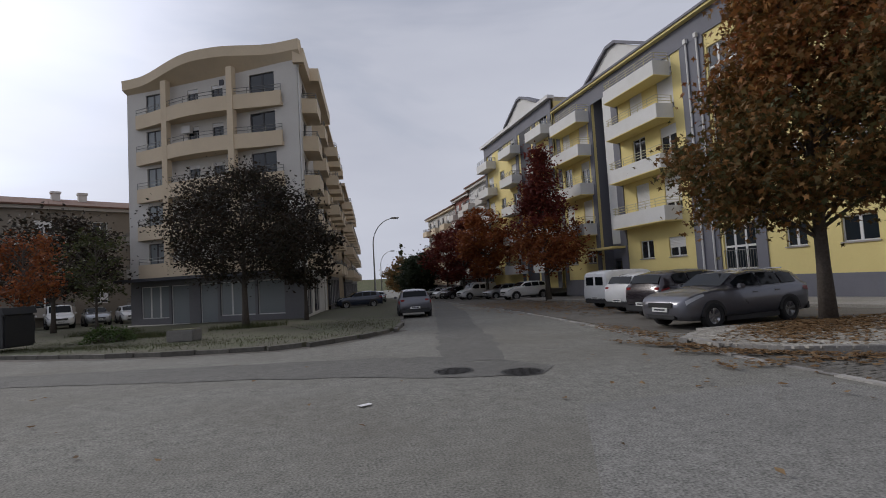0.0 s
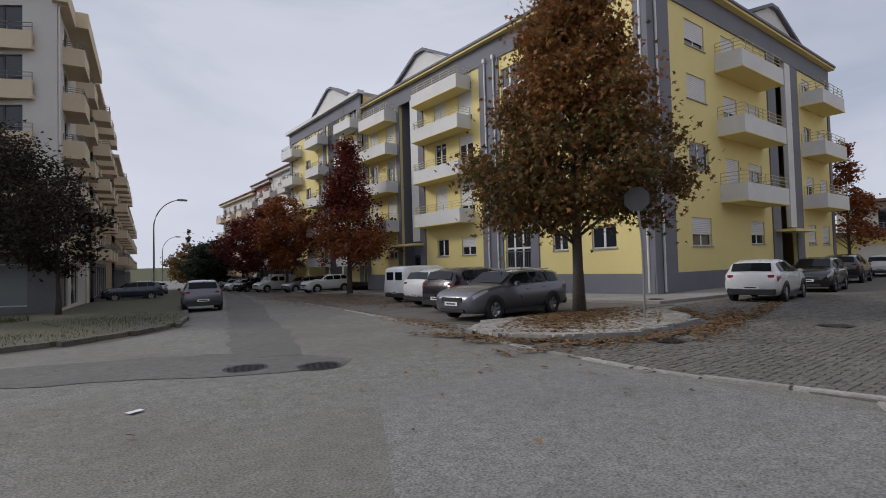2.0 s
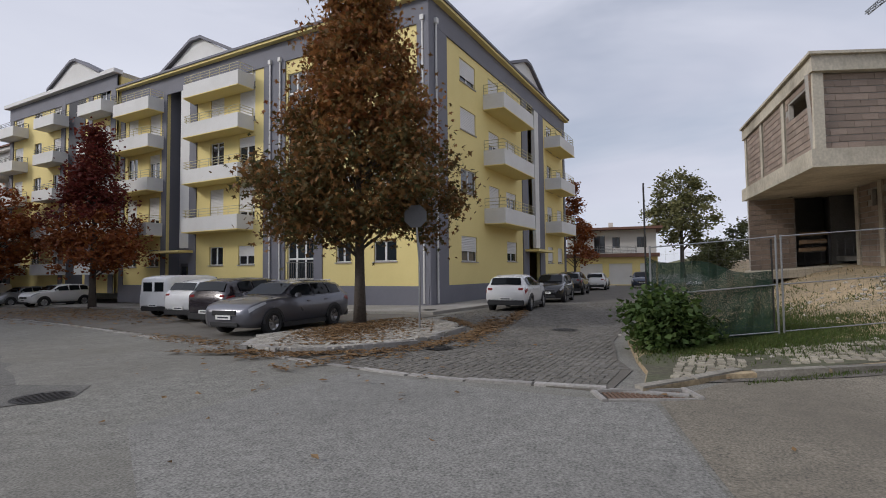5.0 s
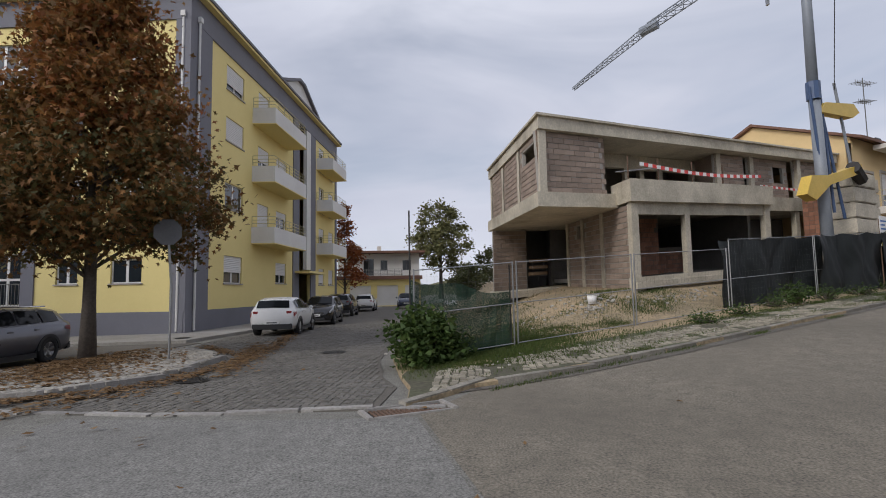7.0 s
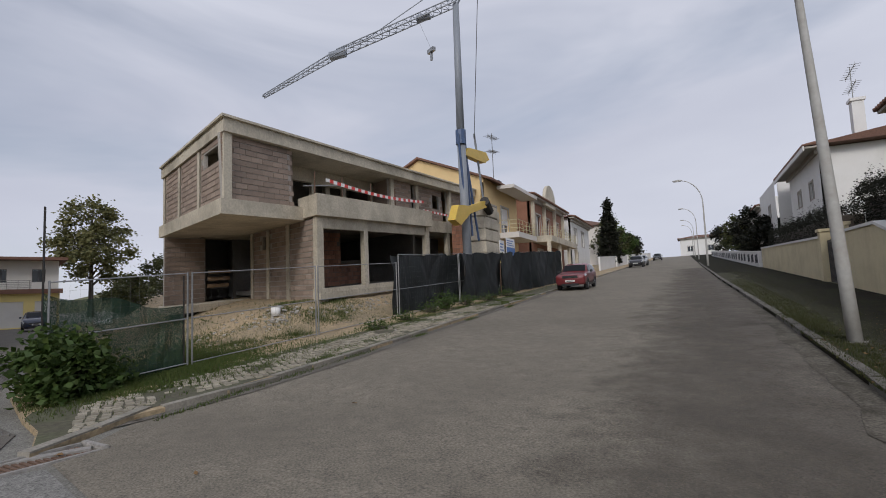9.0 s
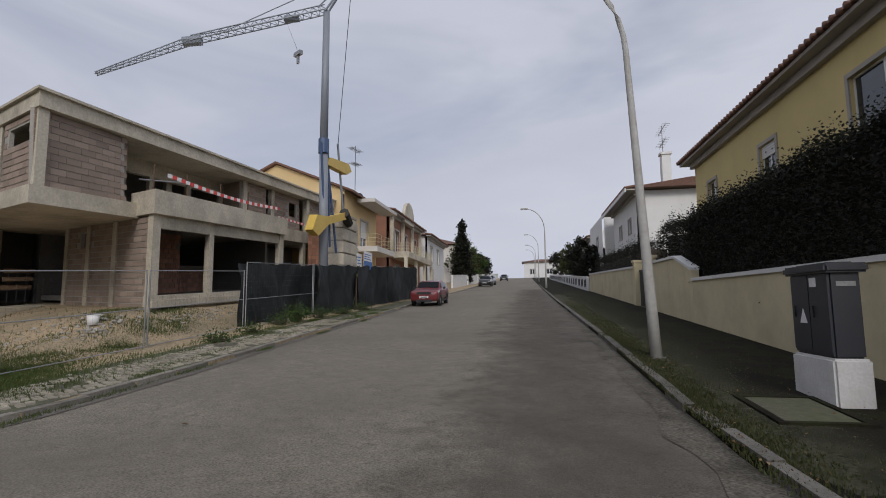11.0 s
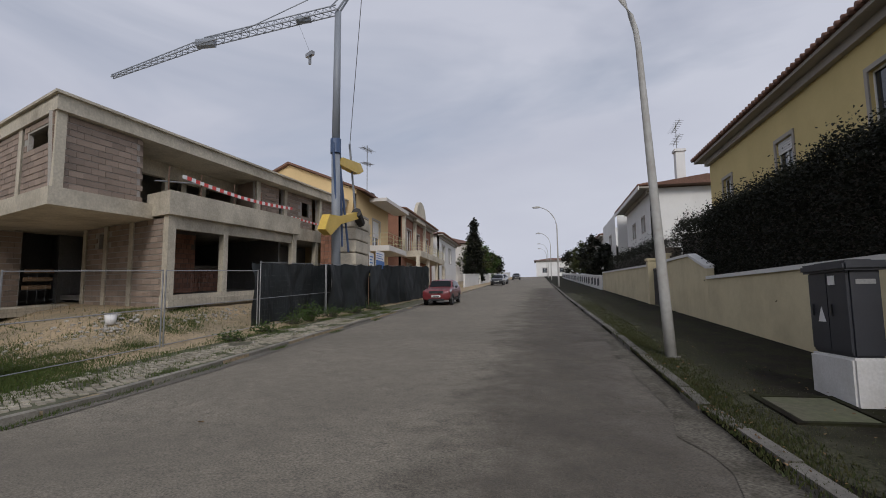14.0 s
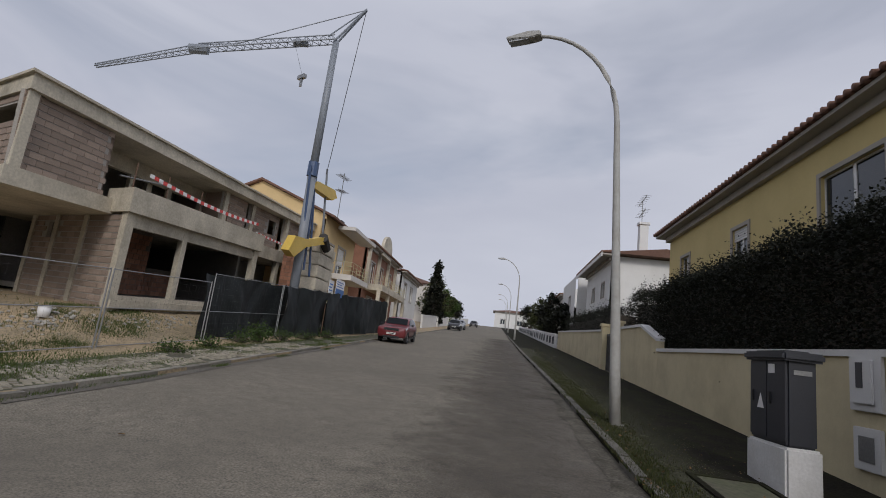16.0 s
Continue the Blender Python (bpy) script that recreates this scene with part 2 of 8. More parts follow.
FRAME_DARK = material("dark_frame", (0.05, 0.05, 0.055), 0.5, 0.1, 20.0, 0.1, 0.8, 0.0)
RAIL = material("rail_metal", (0.20, 0.20, 0.19), 0.5, 0.1, 40.0, 0.2, 1.0, 0.0, metal=0.6)
CREAM = material("cream_render", (0.64, 0.52, 0.37), 0.85, 0.08, 50.0, 0.35, 0.4, 0.15, tint=(0.44, 0.36, 0.26))
PALE_WALL = material("pale_render", (0.60, 0.57, 0.53), 0.85, 0.08, 50.0, 0.3, 0.4, 0.15, tint=(0.42, 0.39, 0.35))
TILE_WALL = material("dark_tiled_wall", (0.16, 0.155, 0.165), 0.4, 0.15, 12.0, 0.25, 0.7, 0.1)
CONCRETE = material("raw_concrete", (0.53, 0.48, 0.385), 0.9, 0.2, 14.0, 0.75, 0.6, 0.35, tint=(0.20, 0.175, 0.135))
# dark concrete; inside the unfinished house room shade is put into this colour
CONCRETE_DARK = material("dark_and_shaded_concrete", (0.19, 0.18, 0.165), 0.95, 0.2, 14.0, 0.5, 0.6, 0.3)
BLOCK = material("grey_brown_block", (0.29, 0.224, 0.180), 0.95, 0.2, 30.0, 0.45, 0.9, 0.5, tint=(0.17, 0.13, 0.11), vary=0.2)
MORTAR_DARK = material("dark_mortar", (0.14, 0.12, 0.10), 0.95, 0.2, 30.0, 0.4, 0.9, 0.4)
MORTAR = material("mortar", (0.36, 0.335, 0.30), 0.95, 0.2, 30.0, 0.4, 0.9, 0.4)
BRICK = material("red_hollow_brick", (0.26, 0.125, 0.08), 0.9, 0.2, 25.0, 0.4, 0.9, 0.4, vary=0.25)
CREAM_WALL = material("cream_garden_wall", (0.60, 0.52, 0.335), 0.85, 0.08, 50.0, 0.6, 0.7, 0.2, tint=(0.36, 0.30, 0.19))
OCHRE_WALL = material("ochre_villa", (0.60, 0.48, 0.215), 0.85, 0.06, 50.0, 0.25, 0.4, 0.15)
PEACH = material("peach_render", (0.68, 0.50, 0.26), 0.85, 0.06, 50.0, 0.25, 0.4, 0.15)
ROOF_TILE = material("clay_roof_tile", (0.16, 0.085, 0.060), 0.9, 0.3, 20.0, 0.5, 0.8, 0.4, vary=0.2)
TRIM_STONE = material("grey_trim", (0.36, 0.33, 0.29), 0.8, 0.1, 40.0, 0.3, 0.8, 0.2)
BARK = material("bark", (0.085, 0.070, 0.058), 0.95, 0.35, 18.0, 0.5, 2.0, 0.9)
LAMP_METAL = material("painted_steel", (0.40, 0.395, 0.375), 0.75, 0.1, 12.0, 0.5, 2.2, 0.2, tint=(0.27, 0.24, 0.20), spec=0.25)
GALV = material("galvanised_steel", (0.34, 0.345, 0.35), 0.45, 0.15, 40.0, 0.4, 2.0, 0.1, metal=0.8)
RUST = material("rusty_steel", (0.16, 0.10, 0.07), 0.8, 0.3, 40.0, 0.4, 2.0, 0.3, metal=0.3)
CRANE_GREY = material("crane_grey_blue", (0.215, 0.235, 0.265), 0.5, 0.1, 20.0, 0.3, 1.2, 0.1)
CRANE_BLUE = material("crane_blue", (0.05, 0.085, 0.17), 0.45, 0.1, 20.0, 0.3, 1.2, 0.1)
CRANE_YELLOW = material("crane_yellow", (0.62, 0.42, 0.07), 0.5, 0.1, 20.0, 0.3, 1.2, 0.1)
TARP = material("black_shade_cloth", (0.012, 0.015, 0.016), 0.6, 0.25, 20.0, 0.4, 1.4, 0.2, tint=(0.020, 0.024, 0.025), spec=0.35)
GREEN_NET = mesh_net("green_shade_net", (0.010, 0.034, 0.018), 0.42, 260.0)
RED_PLASTIC = material("red_tape", (0.65, 0.06, 0.05), 0.5, 0.05, 10, 0.1, 1.0, 0.0)
WHITE_PLASTIC = material("white_tape", (0.75, 0.74, 0.73), 0.5, 0.05, 10, 0.1, 1.0, 0.0)
CABINET = material("dark_grey_cabinet", (0.030, 0.032, 0.040), 0.45, 0.1, 60.0, 0.25, 1.5, 0.1)
CABINET_BASE = material("white_plinth", (0.62, 0.61, 0.60), 0.85, 0.1, 30.0, 0.4, 2.0, 0.3, tint=(0.35, 0.33, 0.29))
IRON = material("cast_iron", (0.045, 0.042, 0.040), 0.65, 0.2, 60.0, 0.4, 3.0, 0.4, metal=0.5)
RUBBER = material("tyre_rubber", (0.018, 0.018, 0.019), 0.85, 0.2, 60.0, 0.3, 3.0, 0.2)
RIM = material("alloy_rim", (0.40, 0.40, 0.41), 0.3, 0.1, 20.0, 0.2, 3.0, 0.0, metal=0.9)
PLASTIC_BLACK = material("black_plastic", (0.022, 0.022, 0.024), 0.5, 0.1, 40.0, 0.2, 3.0, 0.1)
CHROME = material("chrome", (0.6, 0.6, 0.6), 0.15, 0.05, 20.0, 0.1, 3.0, 0.0, metal=1.0)
LAMP_RED = material("red_lens", (0.22, 0.010, 0.010), 0.38, 0.1, 20.0, 0.1, 3.0, 0.0)
LAMP_CLEAR = material("clear_lens", (0.42, 0.43, 0.45), 0.25, 0.1, 20.0, 0.1, 3.0, 0.0)
PLATE = material("plate_white", (0.70, 0.70, 0.68), 0.5, 0.05, 20.0, 0.1, 3.0, 0.0)
PLATE_BAR = material("plate_bar", (0.03, 0.03, 0.04), 0.5, 0.05, 20.0, 0.1, 3.0, 0.0)
GLASS = glass("window_glass")
CURTAIN_GLASS = glass("curtained_glass", (0.24, 0.26, 0.27), 0.12)
EVERGREEN = leafage("evergreen_leaves", [(0.014, 0.024, 0.010), (0.022, 0.034, 0.014), (0.018, 0.026, 0.012), (0.030, 0.040, 0.016)])
RAIL_CREAM = material("cream_painted_rail", (0.50, 0.45, 0.27), 0.55, 0.1, 40.0, 0.3, 1.0, 0.0)
TIMBER = material("weathered_board", (0.26, 0.17, 0.10), 0.9, 0.3, 14.0, 0.5, 1.0, 0.4)
CAR_GLASS = glass("car_glass", (0.010, 0.012, 0.014), 0.05, 1.32, 0.0)
WIRE = material("dull_wire", (0.12, 0.12, 0.12), 0.6, 0.1, 40.0, 0.3, 2.0, 0.0, metal=0.4)
BLUE_SIGN = material("sign_blue", (0.06, 0.16, 0.42), 0.5, 0.05, 20.0, 0.15, 2.0, 0.0)
YELLOW_SIGN = material("sign_yellow", (0.70, 0.60, 0.12), 0.5, 0.05, 20.0, 0.15, 2.0, 0.0)
AUTUMN = leafage("autumn_leaves", [(0.11, 0.075, 0.028), (0.22, 0.10, 0.036), (0.30, 0.125, 0.040), (0.15, 0.11, 0.036), (0.25, 0.08, 0.030), (0.36, 0.19, 0.055)])
RED_LEAVES = leafage("red_leaves", [(0.085, 0.016, 0.015), (0.15, 0.026, 0.020), (0.10, 0.024, 0.018), (0.19, 0.045, 0.020)])
RUSSET = leafage("russet_leaves", [(0.19, 0.058, 0.022), (0.29, 0.090, 0.026), (0.15, 0.042, 0.020), (0.32, 0.12, 0.032)])
DARK_LEAVES = leafage("dusky_leaves", [(0.020, 0.018, 0.015), (0.032, 0.024, 0.018), (0.045, 0.028, 0.016), (0.024, 0.028, 0.016)])
GREEN_LEAVES = leafage("green_leaves", [(0.040, 0.075, 0.018), (0.06, 0.10, 0.022), (0.035, 0.06, 0.016), (0.085, 0.12, 0.03)])
OLIVE_LEAVES = leafage("olive_leaves", [(0.045, 0.055, 0.022), (0.065, 0.075, 0.028), (0.085, 0.085, 0.030), (0.035, 0.045, 0.018)])
HEDGE_LEAVES = leafage("hedge_leaves", [(0.010, 0.013, 0.008), (0.017, 0.020, 0.011), (0.014, 0.014, 0.010), (0.024, 0.024, 0.013)])
LOW_AUTUMN = leafage("turning_leaves", [(0.06, 0.068, 0.026), (0.11, 0.085, 0.03), (0.20, 0.105, 0.036), (0.075, 0.065, 0.026), (0.27, 0.13, 0.042), (0.16, 0.075, 0.03)])
SAGE_LEAVES = leafage("sage_leaves", [(0.10, 0.11, 0.045), (0.15, 0.15, 0.065), (0.18, 0.165, 0.065), (0.085, 0.095, 0.04)])
LITTER = leafage("fallen_leaves", [(0.15, 0.085, 0.042), (0.23, 0.14, 0.066), (0.11, 0.066, 0.036), (0.29, 0.19, 0.10), (0.19, 0.105, 0.045)], 0.8)


# ---- building helpers ----
def box(bm, x0, x1, y0, y1, z0, z1, m=None):
    vs = [Vector(p) for p in ((x0, y0, z0), (x1, y0, z0), (x1, y1, z0), (x0, y1, z0), (x0, y0, z1), (x1, y0, z1), (x1, y1, z1), (x0, y1, z1))]
    if m:
        vs = [m @ v for v in vs]
    vs = [bm.verts.new(v) for v in vs]
    for f in ((3, 2, 1, 0), (4, 5, 6, 7), (0, 1, 5, 4), (1, 2, 6, 5), (2, 3, 7, 6), (3, 0, 4, 7)):
        bm.faces.new([vs[i] for i in f])


def boxes(*rows):
    bm = bmesh.new()
    for r in rows:
        box(bm, *r)
    return bm


def prism(bm, outline, y0, y1, m=None):
    """An x-z outline carried from y0 to y1."""
    a = [Vector((x, y0, z)) for x, z in outline]
    b = [Vector((x, y1, z)) for x, z in outline]
    if m:
        a, b = [m @ v for v in a], [m @ v for v in b]
    a, b = [bm.verts.new(v) for v in a], [bm.verts.new(v) for v in b]
    n = len(a)
    bm.faces.new(a)
    bm.faces.new(b[::-1])
    for i in range(n):
        bm.faces.new((a[(i + 1) % n], a[i], b[i], b[(i + 1) % n]))
    return bm


def tube(bm, points, radii, sides=8, cap=True):
    """A round bar along points."""
    rings = []
    for i, p in enumerate(points):
        p = Vector(p)
        a, b = Vector(points[max(i - 1, 0)]), Vector(points[min(i + 1, len(points) - 1)])
        d = (b - a).normalized()
        u = d.orthogonal().normalized() if abs(d.z) > 0.95 else d.cross(Vector((0, 0, 1))).normalized()
        v = d.cross(u)
        r = radii[i] if isinstance(radii, (list, tuple)) else radii
        rings.append([bm.verts.new(p + (u * math.cos(k * math.tau / sides) + v * math.sin(k * math.tau / sides)) * r) for k in range(sides)])
    for a, b in zip(rings, rings[1:]):
        for k in range(sides):
            bm.faces.new((a[k], a[(k + 1) % sides], b[(k + 1) % sides], b[k]))
    if cap:
        bm.faces.new(rings[0][::-1])
        bm.faces.new(rings[-1])
    return bm


def finish(bm, name, mat, smooth=False):
    bmesh.ops.recalc_face_normals(bm, faces=bm.faces)
    me = bpy.data.meshes.new(name)
    bm.to_mesh(me)
    bm.free()
    me.materials.append(mat)
    if smooth:
        for p in me.polygons:
            p.use_smooth = True
    return me


def part(name, bm, mat, parent=None, label="", smooth=False, m=None, bevel=0.0):
    """Links a bmesh (or a ready mesh) as one object under a thing or part."""
    if isinstance(bm, bmesh.types.BMesh):
        if bevel:
            bmesh.ops.bevel(bm, geom=bm.edges[:], offset=bevel, segments=2, affect="EDGES", clamp_overlap=True)
        bm = finish(bm, name, mat, smooth)
    ob = new(name, bm)
    ob.parent = parent
    if m is not None:
        ob.matrix_basis = m
    if label:
        tagged(ob, label)
    return ob


def thing(name, m, label, category, group="", kind=""):
    ob = new(name)
    ob.empty_display_size = 0.2
    ob.matrix_basis = m
    return tagged(ob, label, category, group, kind)


def raw(name, verts, faces, mat):
    me = bpy.data.meshes.new(name)
    me.from_pydata(verts, [], faces)
    me.materials.append(mat)
    return me


def drape(name, outline, rise, mat, step=1.0, skirt=0.4, dome=None):
    """A sheet with that plan outline, laid on the land, with sides going down."""
    bm = bmesh.new()
    bm.faces.new([bm.verts.new((x, y, 0)) for x, y in outline])
    xs, ys = [p[0] for p in outline], [p[1] for p in outline]
    for axis, lo, hi in ((0, min(xs), max(xs)), (1, min(ys), max(ys))):
        n = int((hi - lo) / step)
        for i in range(1, n + 1):
            co, no = [0, 0, 0], [0, 0, 0]
            co[axis], no[axis] = lo + i * (hi - lo) / (n + 1), 1
            bmesh.ops.bisect_plane(bm, geom=bm.verts[:] + bm.edges[:] + bm.faces[:], plane_co=co, plane_no=no)
    for v in bm.verts:
        v.co.z = ground_z(v.co.x, v.co.y) + rise + (dome(v.co.x, v.co.y) if dome else 0)
    bmesh.ops.recalc_face_normals(bm, faces=bm.faces)
    if bm.faces[:] and bm.faces[0].normal.z < 0:
        bmesh.ops.reverse_faces(bm, faces=bm.faces[:])
    if skirt:
        edges = [e for e in bm.edges if e.is_boundary]
        made = bmesh.ops.extrude_edge_only(bm, edges=edges)["geom"]
        for v in made:
            if isinstance(v, bmesh.types.BMVert):
                v.co.z -= skirt
    me = bpy.data.meshes.new(name)
    bm.to_mesh(me)
    bm.free()
    me.materials.append(mat)
    return tagged(new(name, me), kind="structure")


def line_points(points, gap):
    """Places at even gaps along a plan line: x, y, turn in degrees."""
    out, left = [], 0.0
    for (x0, y0), (x1, y1) in zip(points, points[1:]):
        n = math.hypot(x1 - x0, y1 - y0)
        t = left
        while t < n:
            out.append((x0 + (x1 - x0) * t / n, y0 + (y1 - y0) * t / n, math.degrees(math.atan2(y1 - y0, x1 - x0))))
            t += gap
        left = t - n
    return out


def wall_sheet(bm, width, z0, z1, holes, depth=0.22, x0=0.0, m=None, top=None):
    """A wall's face in the x-z plane (facing -y), with openings cut through and their reveals."""
    xs = sorted({x0, width, *(h[0] for h in holes), *(h[1] for h in holes)})
    zs = sorted({z0, z1, *(h[2] for h in holes), *(h[3] for h in holes)})
    xs = [x for x in xs if x0 <= x <= width]
    zs = [z for z in zs if z0 <= z <= z1]
    t = (lambda p: m @ Vector(p)) if m else Vector

    def quad(*ps):
        bm.faces.new([bm.verts.new(t(p)) for p in ps])

    for a, b in zip(xs, xs[1:]):
        for c, d in zip(zs, zs[1:]):
            mx, mz = (a + b) / 2, (c + d) / 2
            if not any(h[0] < mx < h[1] and h[2] < mz < h[3] for h in holes):
                quad((a, 0, c), (b, 0, c), (b, 0, d), (a, 0, d))
    for a, b, c, d in holes:
        quad((a, 0, c), (a, depth, c), (b, depth, c), (b, 0, c))
        quad((a, 0, d), (b, 0, d), (b, depth, d), (a, depth, d))
        quad((a, 0, c), (a, 0, d), (a, depth, d), (a, depth, c))
        quad((b, 0, c), (b, depth, c), (b, depth, d), (b, 0, d))
    quad((x0, 0, z1), (width, 0, z1), (width, depth, z1), (x0, depth, z1))


WINDOWS = {}


def window(parent, m, w, h, shut=0.0, leaves=2, bars=0, frame=FRAME_WHITE, pane=GLASS, sill=True):
    """A framed window in its opening: m puts its lower left corner on the wall's face, seen from outside."""
    key = (round(w, 2), round(h, 2), round(shut, 2), leaves, bars, frame.name, pane.name, sill)
    if key not in WINDOWS:
        f = 0.075
        bm = bmesh.new()
        panes = [(w * i / leaves + f * 0.8, w * (i + 1) / leaves - f * 0.8, h * j / (bars + 1) + f * 0.7, h * (j + 1) / (bars + 1) - f * 0.7) for i in range(leaves) for j in range(bars + 1)]
        wall_sheet(bm, w, 0, h, panes, 0.055, m=Matrix.Translation((0, 0.10, 0)))
        bmesh.ops.remove_doubles(bm, verts=bm.verts[:], dist=0.0005)
        fm = finish(bm, "window", frame)
        pm = [finish(boxes((w * i / leaves + f * 0.6, w * (i + 1) / leaves - f * 0.6, 0.125, 0.135, f * 0.8, h - f * 0.8)), "pane", pane) for i in range(leaves)]
        sm = None
        if shut:
            bm = bmesh.new()
            n = max(2, int(h * shut / 0.09))
            zs = [h - h * shut * i / n for i in range(n + 1)]
            rows = []
            for i, z in enumerate(zs[:-1]):
                rows += [(0.075, z), (0.055, z - 0.02), (0.055, zs[i + 1] + 0.02)]
            rows.append((0.075, zs[-1]))
            va = [[bm.verts.new((xx, yy, zz)) for yy, zz in rows] for xx in (0.01, w - 0.01)]
            for i in range(len(rows) - 1):
                bm.faces.new((va[0][i], va[1][i], va[1][i + 1], va[0][i + 1]))
            sm = finish(bm, "shutter", SHUTTER)
        lm = finish(boxes((-0.06, w + 0.06, -0.06, 0.1, -0.06, 0.0)), "sill", TRIM_STONE) if sill else None
        WINDOWS[key] = (fm, pm, sm, lm)
    fm, pm, sm, lm = WINDOWS[key]
    ob = part("window", fm, None, parent, m=m)
    for p in pm:
        part("pane", p, None, ob)
    if sm:
        part("shutter", sm, None, ob, "lowered white roller shutter")
    if lm:
        part("sill", lm, None, ob)
    return ob


def railing(bm, points, height, bars=3, r=0.016, gap=1.0, z=0.0):
    for i in range(bars):
        zz = z + height * (i + 1) / bars
        tube(bm, [(x, y, zz) for x, y in points], r, 6)
    for x, y, _ in line_points(points, gap) + [(*points[-1], 0)]:
        tube(bm, [(x, y, z), (x, y, z + height)], r, 6)
    return bm


# ---- ground: one sheet to the horizon ----
def ground_axis():
    near = [i * 0.8 for i in range(-88, 89)]
    far = [75, 82, 92, 105, 125, 150, 180, 230, 320, 480, 800, 1400, 2500]
    return [-v for v in far[::-1]] + near + far


ax = ground_axis()
gv = [(x, y, ground_z(x, y)) for y in ax for x in ax]
n = len(ax)
gf = [(j * n + i, j * n + i + 1, (j + 1) * n + i + 1, (j + 1) * n + i) for j in range(n - 1) for i in range(n - 1)]
tagged(new("ground", raw("ground", gv, gf, ASPHALT)), "worn grey asphalt carriageway of the street junction", "road", kind="structure")

# ---- pavements, verges and plots ----
LEFT_KERB = [(-40, 36), (-22, 26.5), (-9.5, 20.2), (-5.5, 17.4), (-3.2, 16.2), (-0.8, 15.5), (0.6, 16.0), (2.0, 17.2), (3.2, 18.9), (4.0, 22.0), (6.6, 36.5), (16.5, 95.0)]
tagged(drape("pavement_1", LEFT_KERB + [(-5, 96), (-60, 96), (-60, 40)], 0.13, VERGE), "weedy earth and mossy paving before the cream block", "pavement")
A_KERB = [(18.9, 90.0), (10.4, 24.0), (9.5, 18.9), (8.35, 13.2), (7.6, 9.9)]
tagged(drape("pavement_2", [(21.2, 90), (21.2, 12.3), (56, 12.3), (56, 9.9), (21.5, 9.7), (17.4, 10.0), (17.3, 12.6), (17.4, 38.0), (18.8, 60), (20.4, 90)][::-1], 0.12, PAVING), "pale paved footway round the yellow block", "pavement")
tagged(drape("parking_1", [(20.3, 90), (18.75, 60), (17.35, 38), (17.25, 12.6), (17.35, 9.4), (12.2, 9.9), (9.0, 10.6), (8.7, 12.8), (9.8, 18.9), (10.7, 24), (19.1, 90)][::-1], 0.02, SETT_BED, skirt=0.1), "dark sett parking strip strewn with leaves", "parking")
ISLAND = [(7.7, 9.2), (7.45, 8.0), (7.9, 7.0), (8.8, 6.35), (10.2, 6.0), (11.9, 6.15), (13.4, 6.9), (14.4, 8.2), (14.5, 9.6), (12.0, 10.0), (9.2, 10.3)]
tagged(drape("island", ISLAND, 0.12, PAVING, step=0.6), "limestone sett corner island covered with fallen leaves", "pavement")
B_STREET = [(6.85, 5.6), (6.75, 4.0), (6.95, 2.2), (7.0, 1.35), (8.6, 1.3), (9.6, 1.7), (12, 2.2), (30, 3.8), (60, 6.2), (60, 13), (56, 9.8), (21.5, 9.6), (17.3, 9.3), (14.6, 8.4), (13.5, 6.8), (12, 6.05), (10.2, 5.85), (8.7, 6.2), (7.5, 7.1)]
tagged(drape("side_street", B_STREET, 0.018, SETT_BED, skirt=0.1), "dark grey sett surface of the side street", "road")
SITE = [(7.1, 0.95), *[up_street(s, w) for s, w in ((4.6, 7.0), (6, 6.75), (9, 6.7), (14, 6.8), (34, 7.0), (90, 7.2), (175, 7.2))], (190, -60), (75, 4), (60, 5.9), (30, 3.5), (12, 1.9), (9.4, 1.35), (8.3, 1.05)]


def site_mound(x, y):
    w = x * EX + y * EY
    s = x * CX + y * CY
    t = min(max((w - 9.4) / 3.2, 0), 1) * min(max((s - 6) / 7, 0), 1) * min(max((0.4 - y) / 5.0, 0), 1)
    return (0.85 * t * t * (3 - 2 * t) if s < 32 else 0.3 * t) + 0.05 * noise.noise((x * 0.9, y * 0.9, 0)) * min(max((w - 9) / 2, 0), 1)


tagged(drape("building_plot", SITE, 0.07, DIRT, step=1.3, dome=site_mound), "stony building plot with sandy soil and weeds", "ground")
tagged(drape("pavement_4", [(7.16, 0.94), *[up_street(s, w) for s, w in ((4.75, 7.15), (6, 6.9), (9, 6.85), (14, 6.95), (34, 7.15), (34, 8.3), (20, 8.6), (13, 8.75), (8, 8.8), (5.9, 9.3))], (9.9, 1.3), (9.4, 1.33), (8.3, 1.03)], 0.076, VERGE, skirt=0.0), "weedy soil between the broken setts of the plot footway", "pavement")
RIGHT_KERB = [up_street(s, w) for s, w in ((3.0, -3.4), (3.9, -2.35), (5.0, -2.0), (7.4, -1.9), (13.5, -1.9), (33, -1.6), (60, -1.4), (175, -1.0))]
tagged(drape("pavement_3", RIGHT_KERB + [up_street(s, w) for s, w in ((175, -6), (60, -5.3), (3.0, -5.25))], 0.11, SHADED_SOIL), "mossy earth footway beside the garden wall", "pavement")
moss_edge = [(t, -3.75 + 0.25 * noise.noise((t * 0.8, 5, 1)) + 0.2 * noise.noise((t * 2.7, 3, 1))) for t in [4.4 + 0.3 * i for i in range(120)]]
tagged(drape("moss_strip", [up_street(t, w - 0.17) for t, w in ((40, -1.56), (33, -1.6), (13.5, -1.9), (7.4, -1.9), (5.0, -2.0), (4.4, -2.2))] + [up_street(t, w) for t, w in moss_edge], 0.1155, MOSSY_GRAVEL, step=0.5, skirt=0.0), "mossy gravel strip of the footway beside the kerb", "pavement")
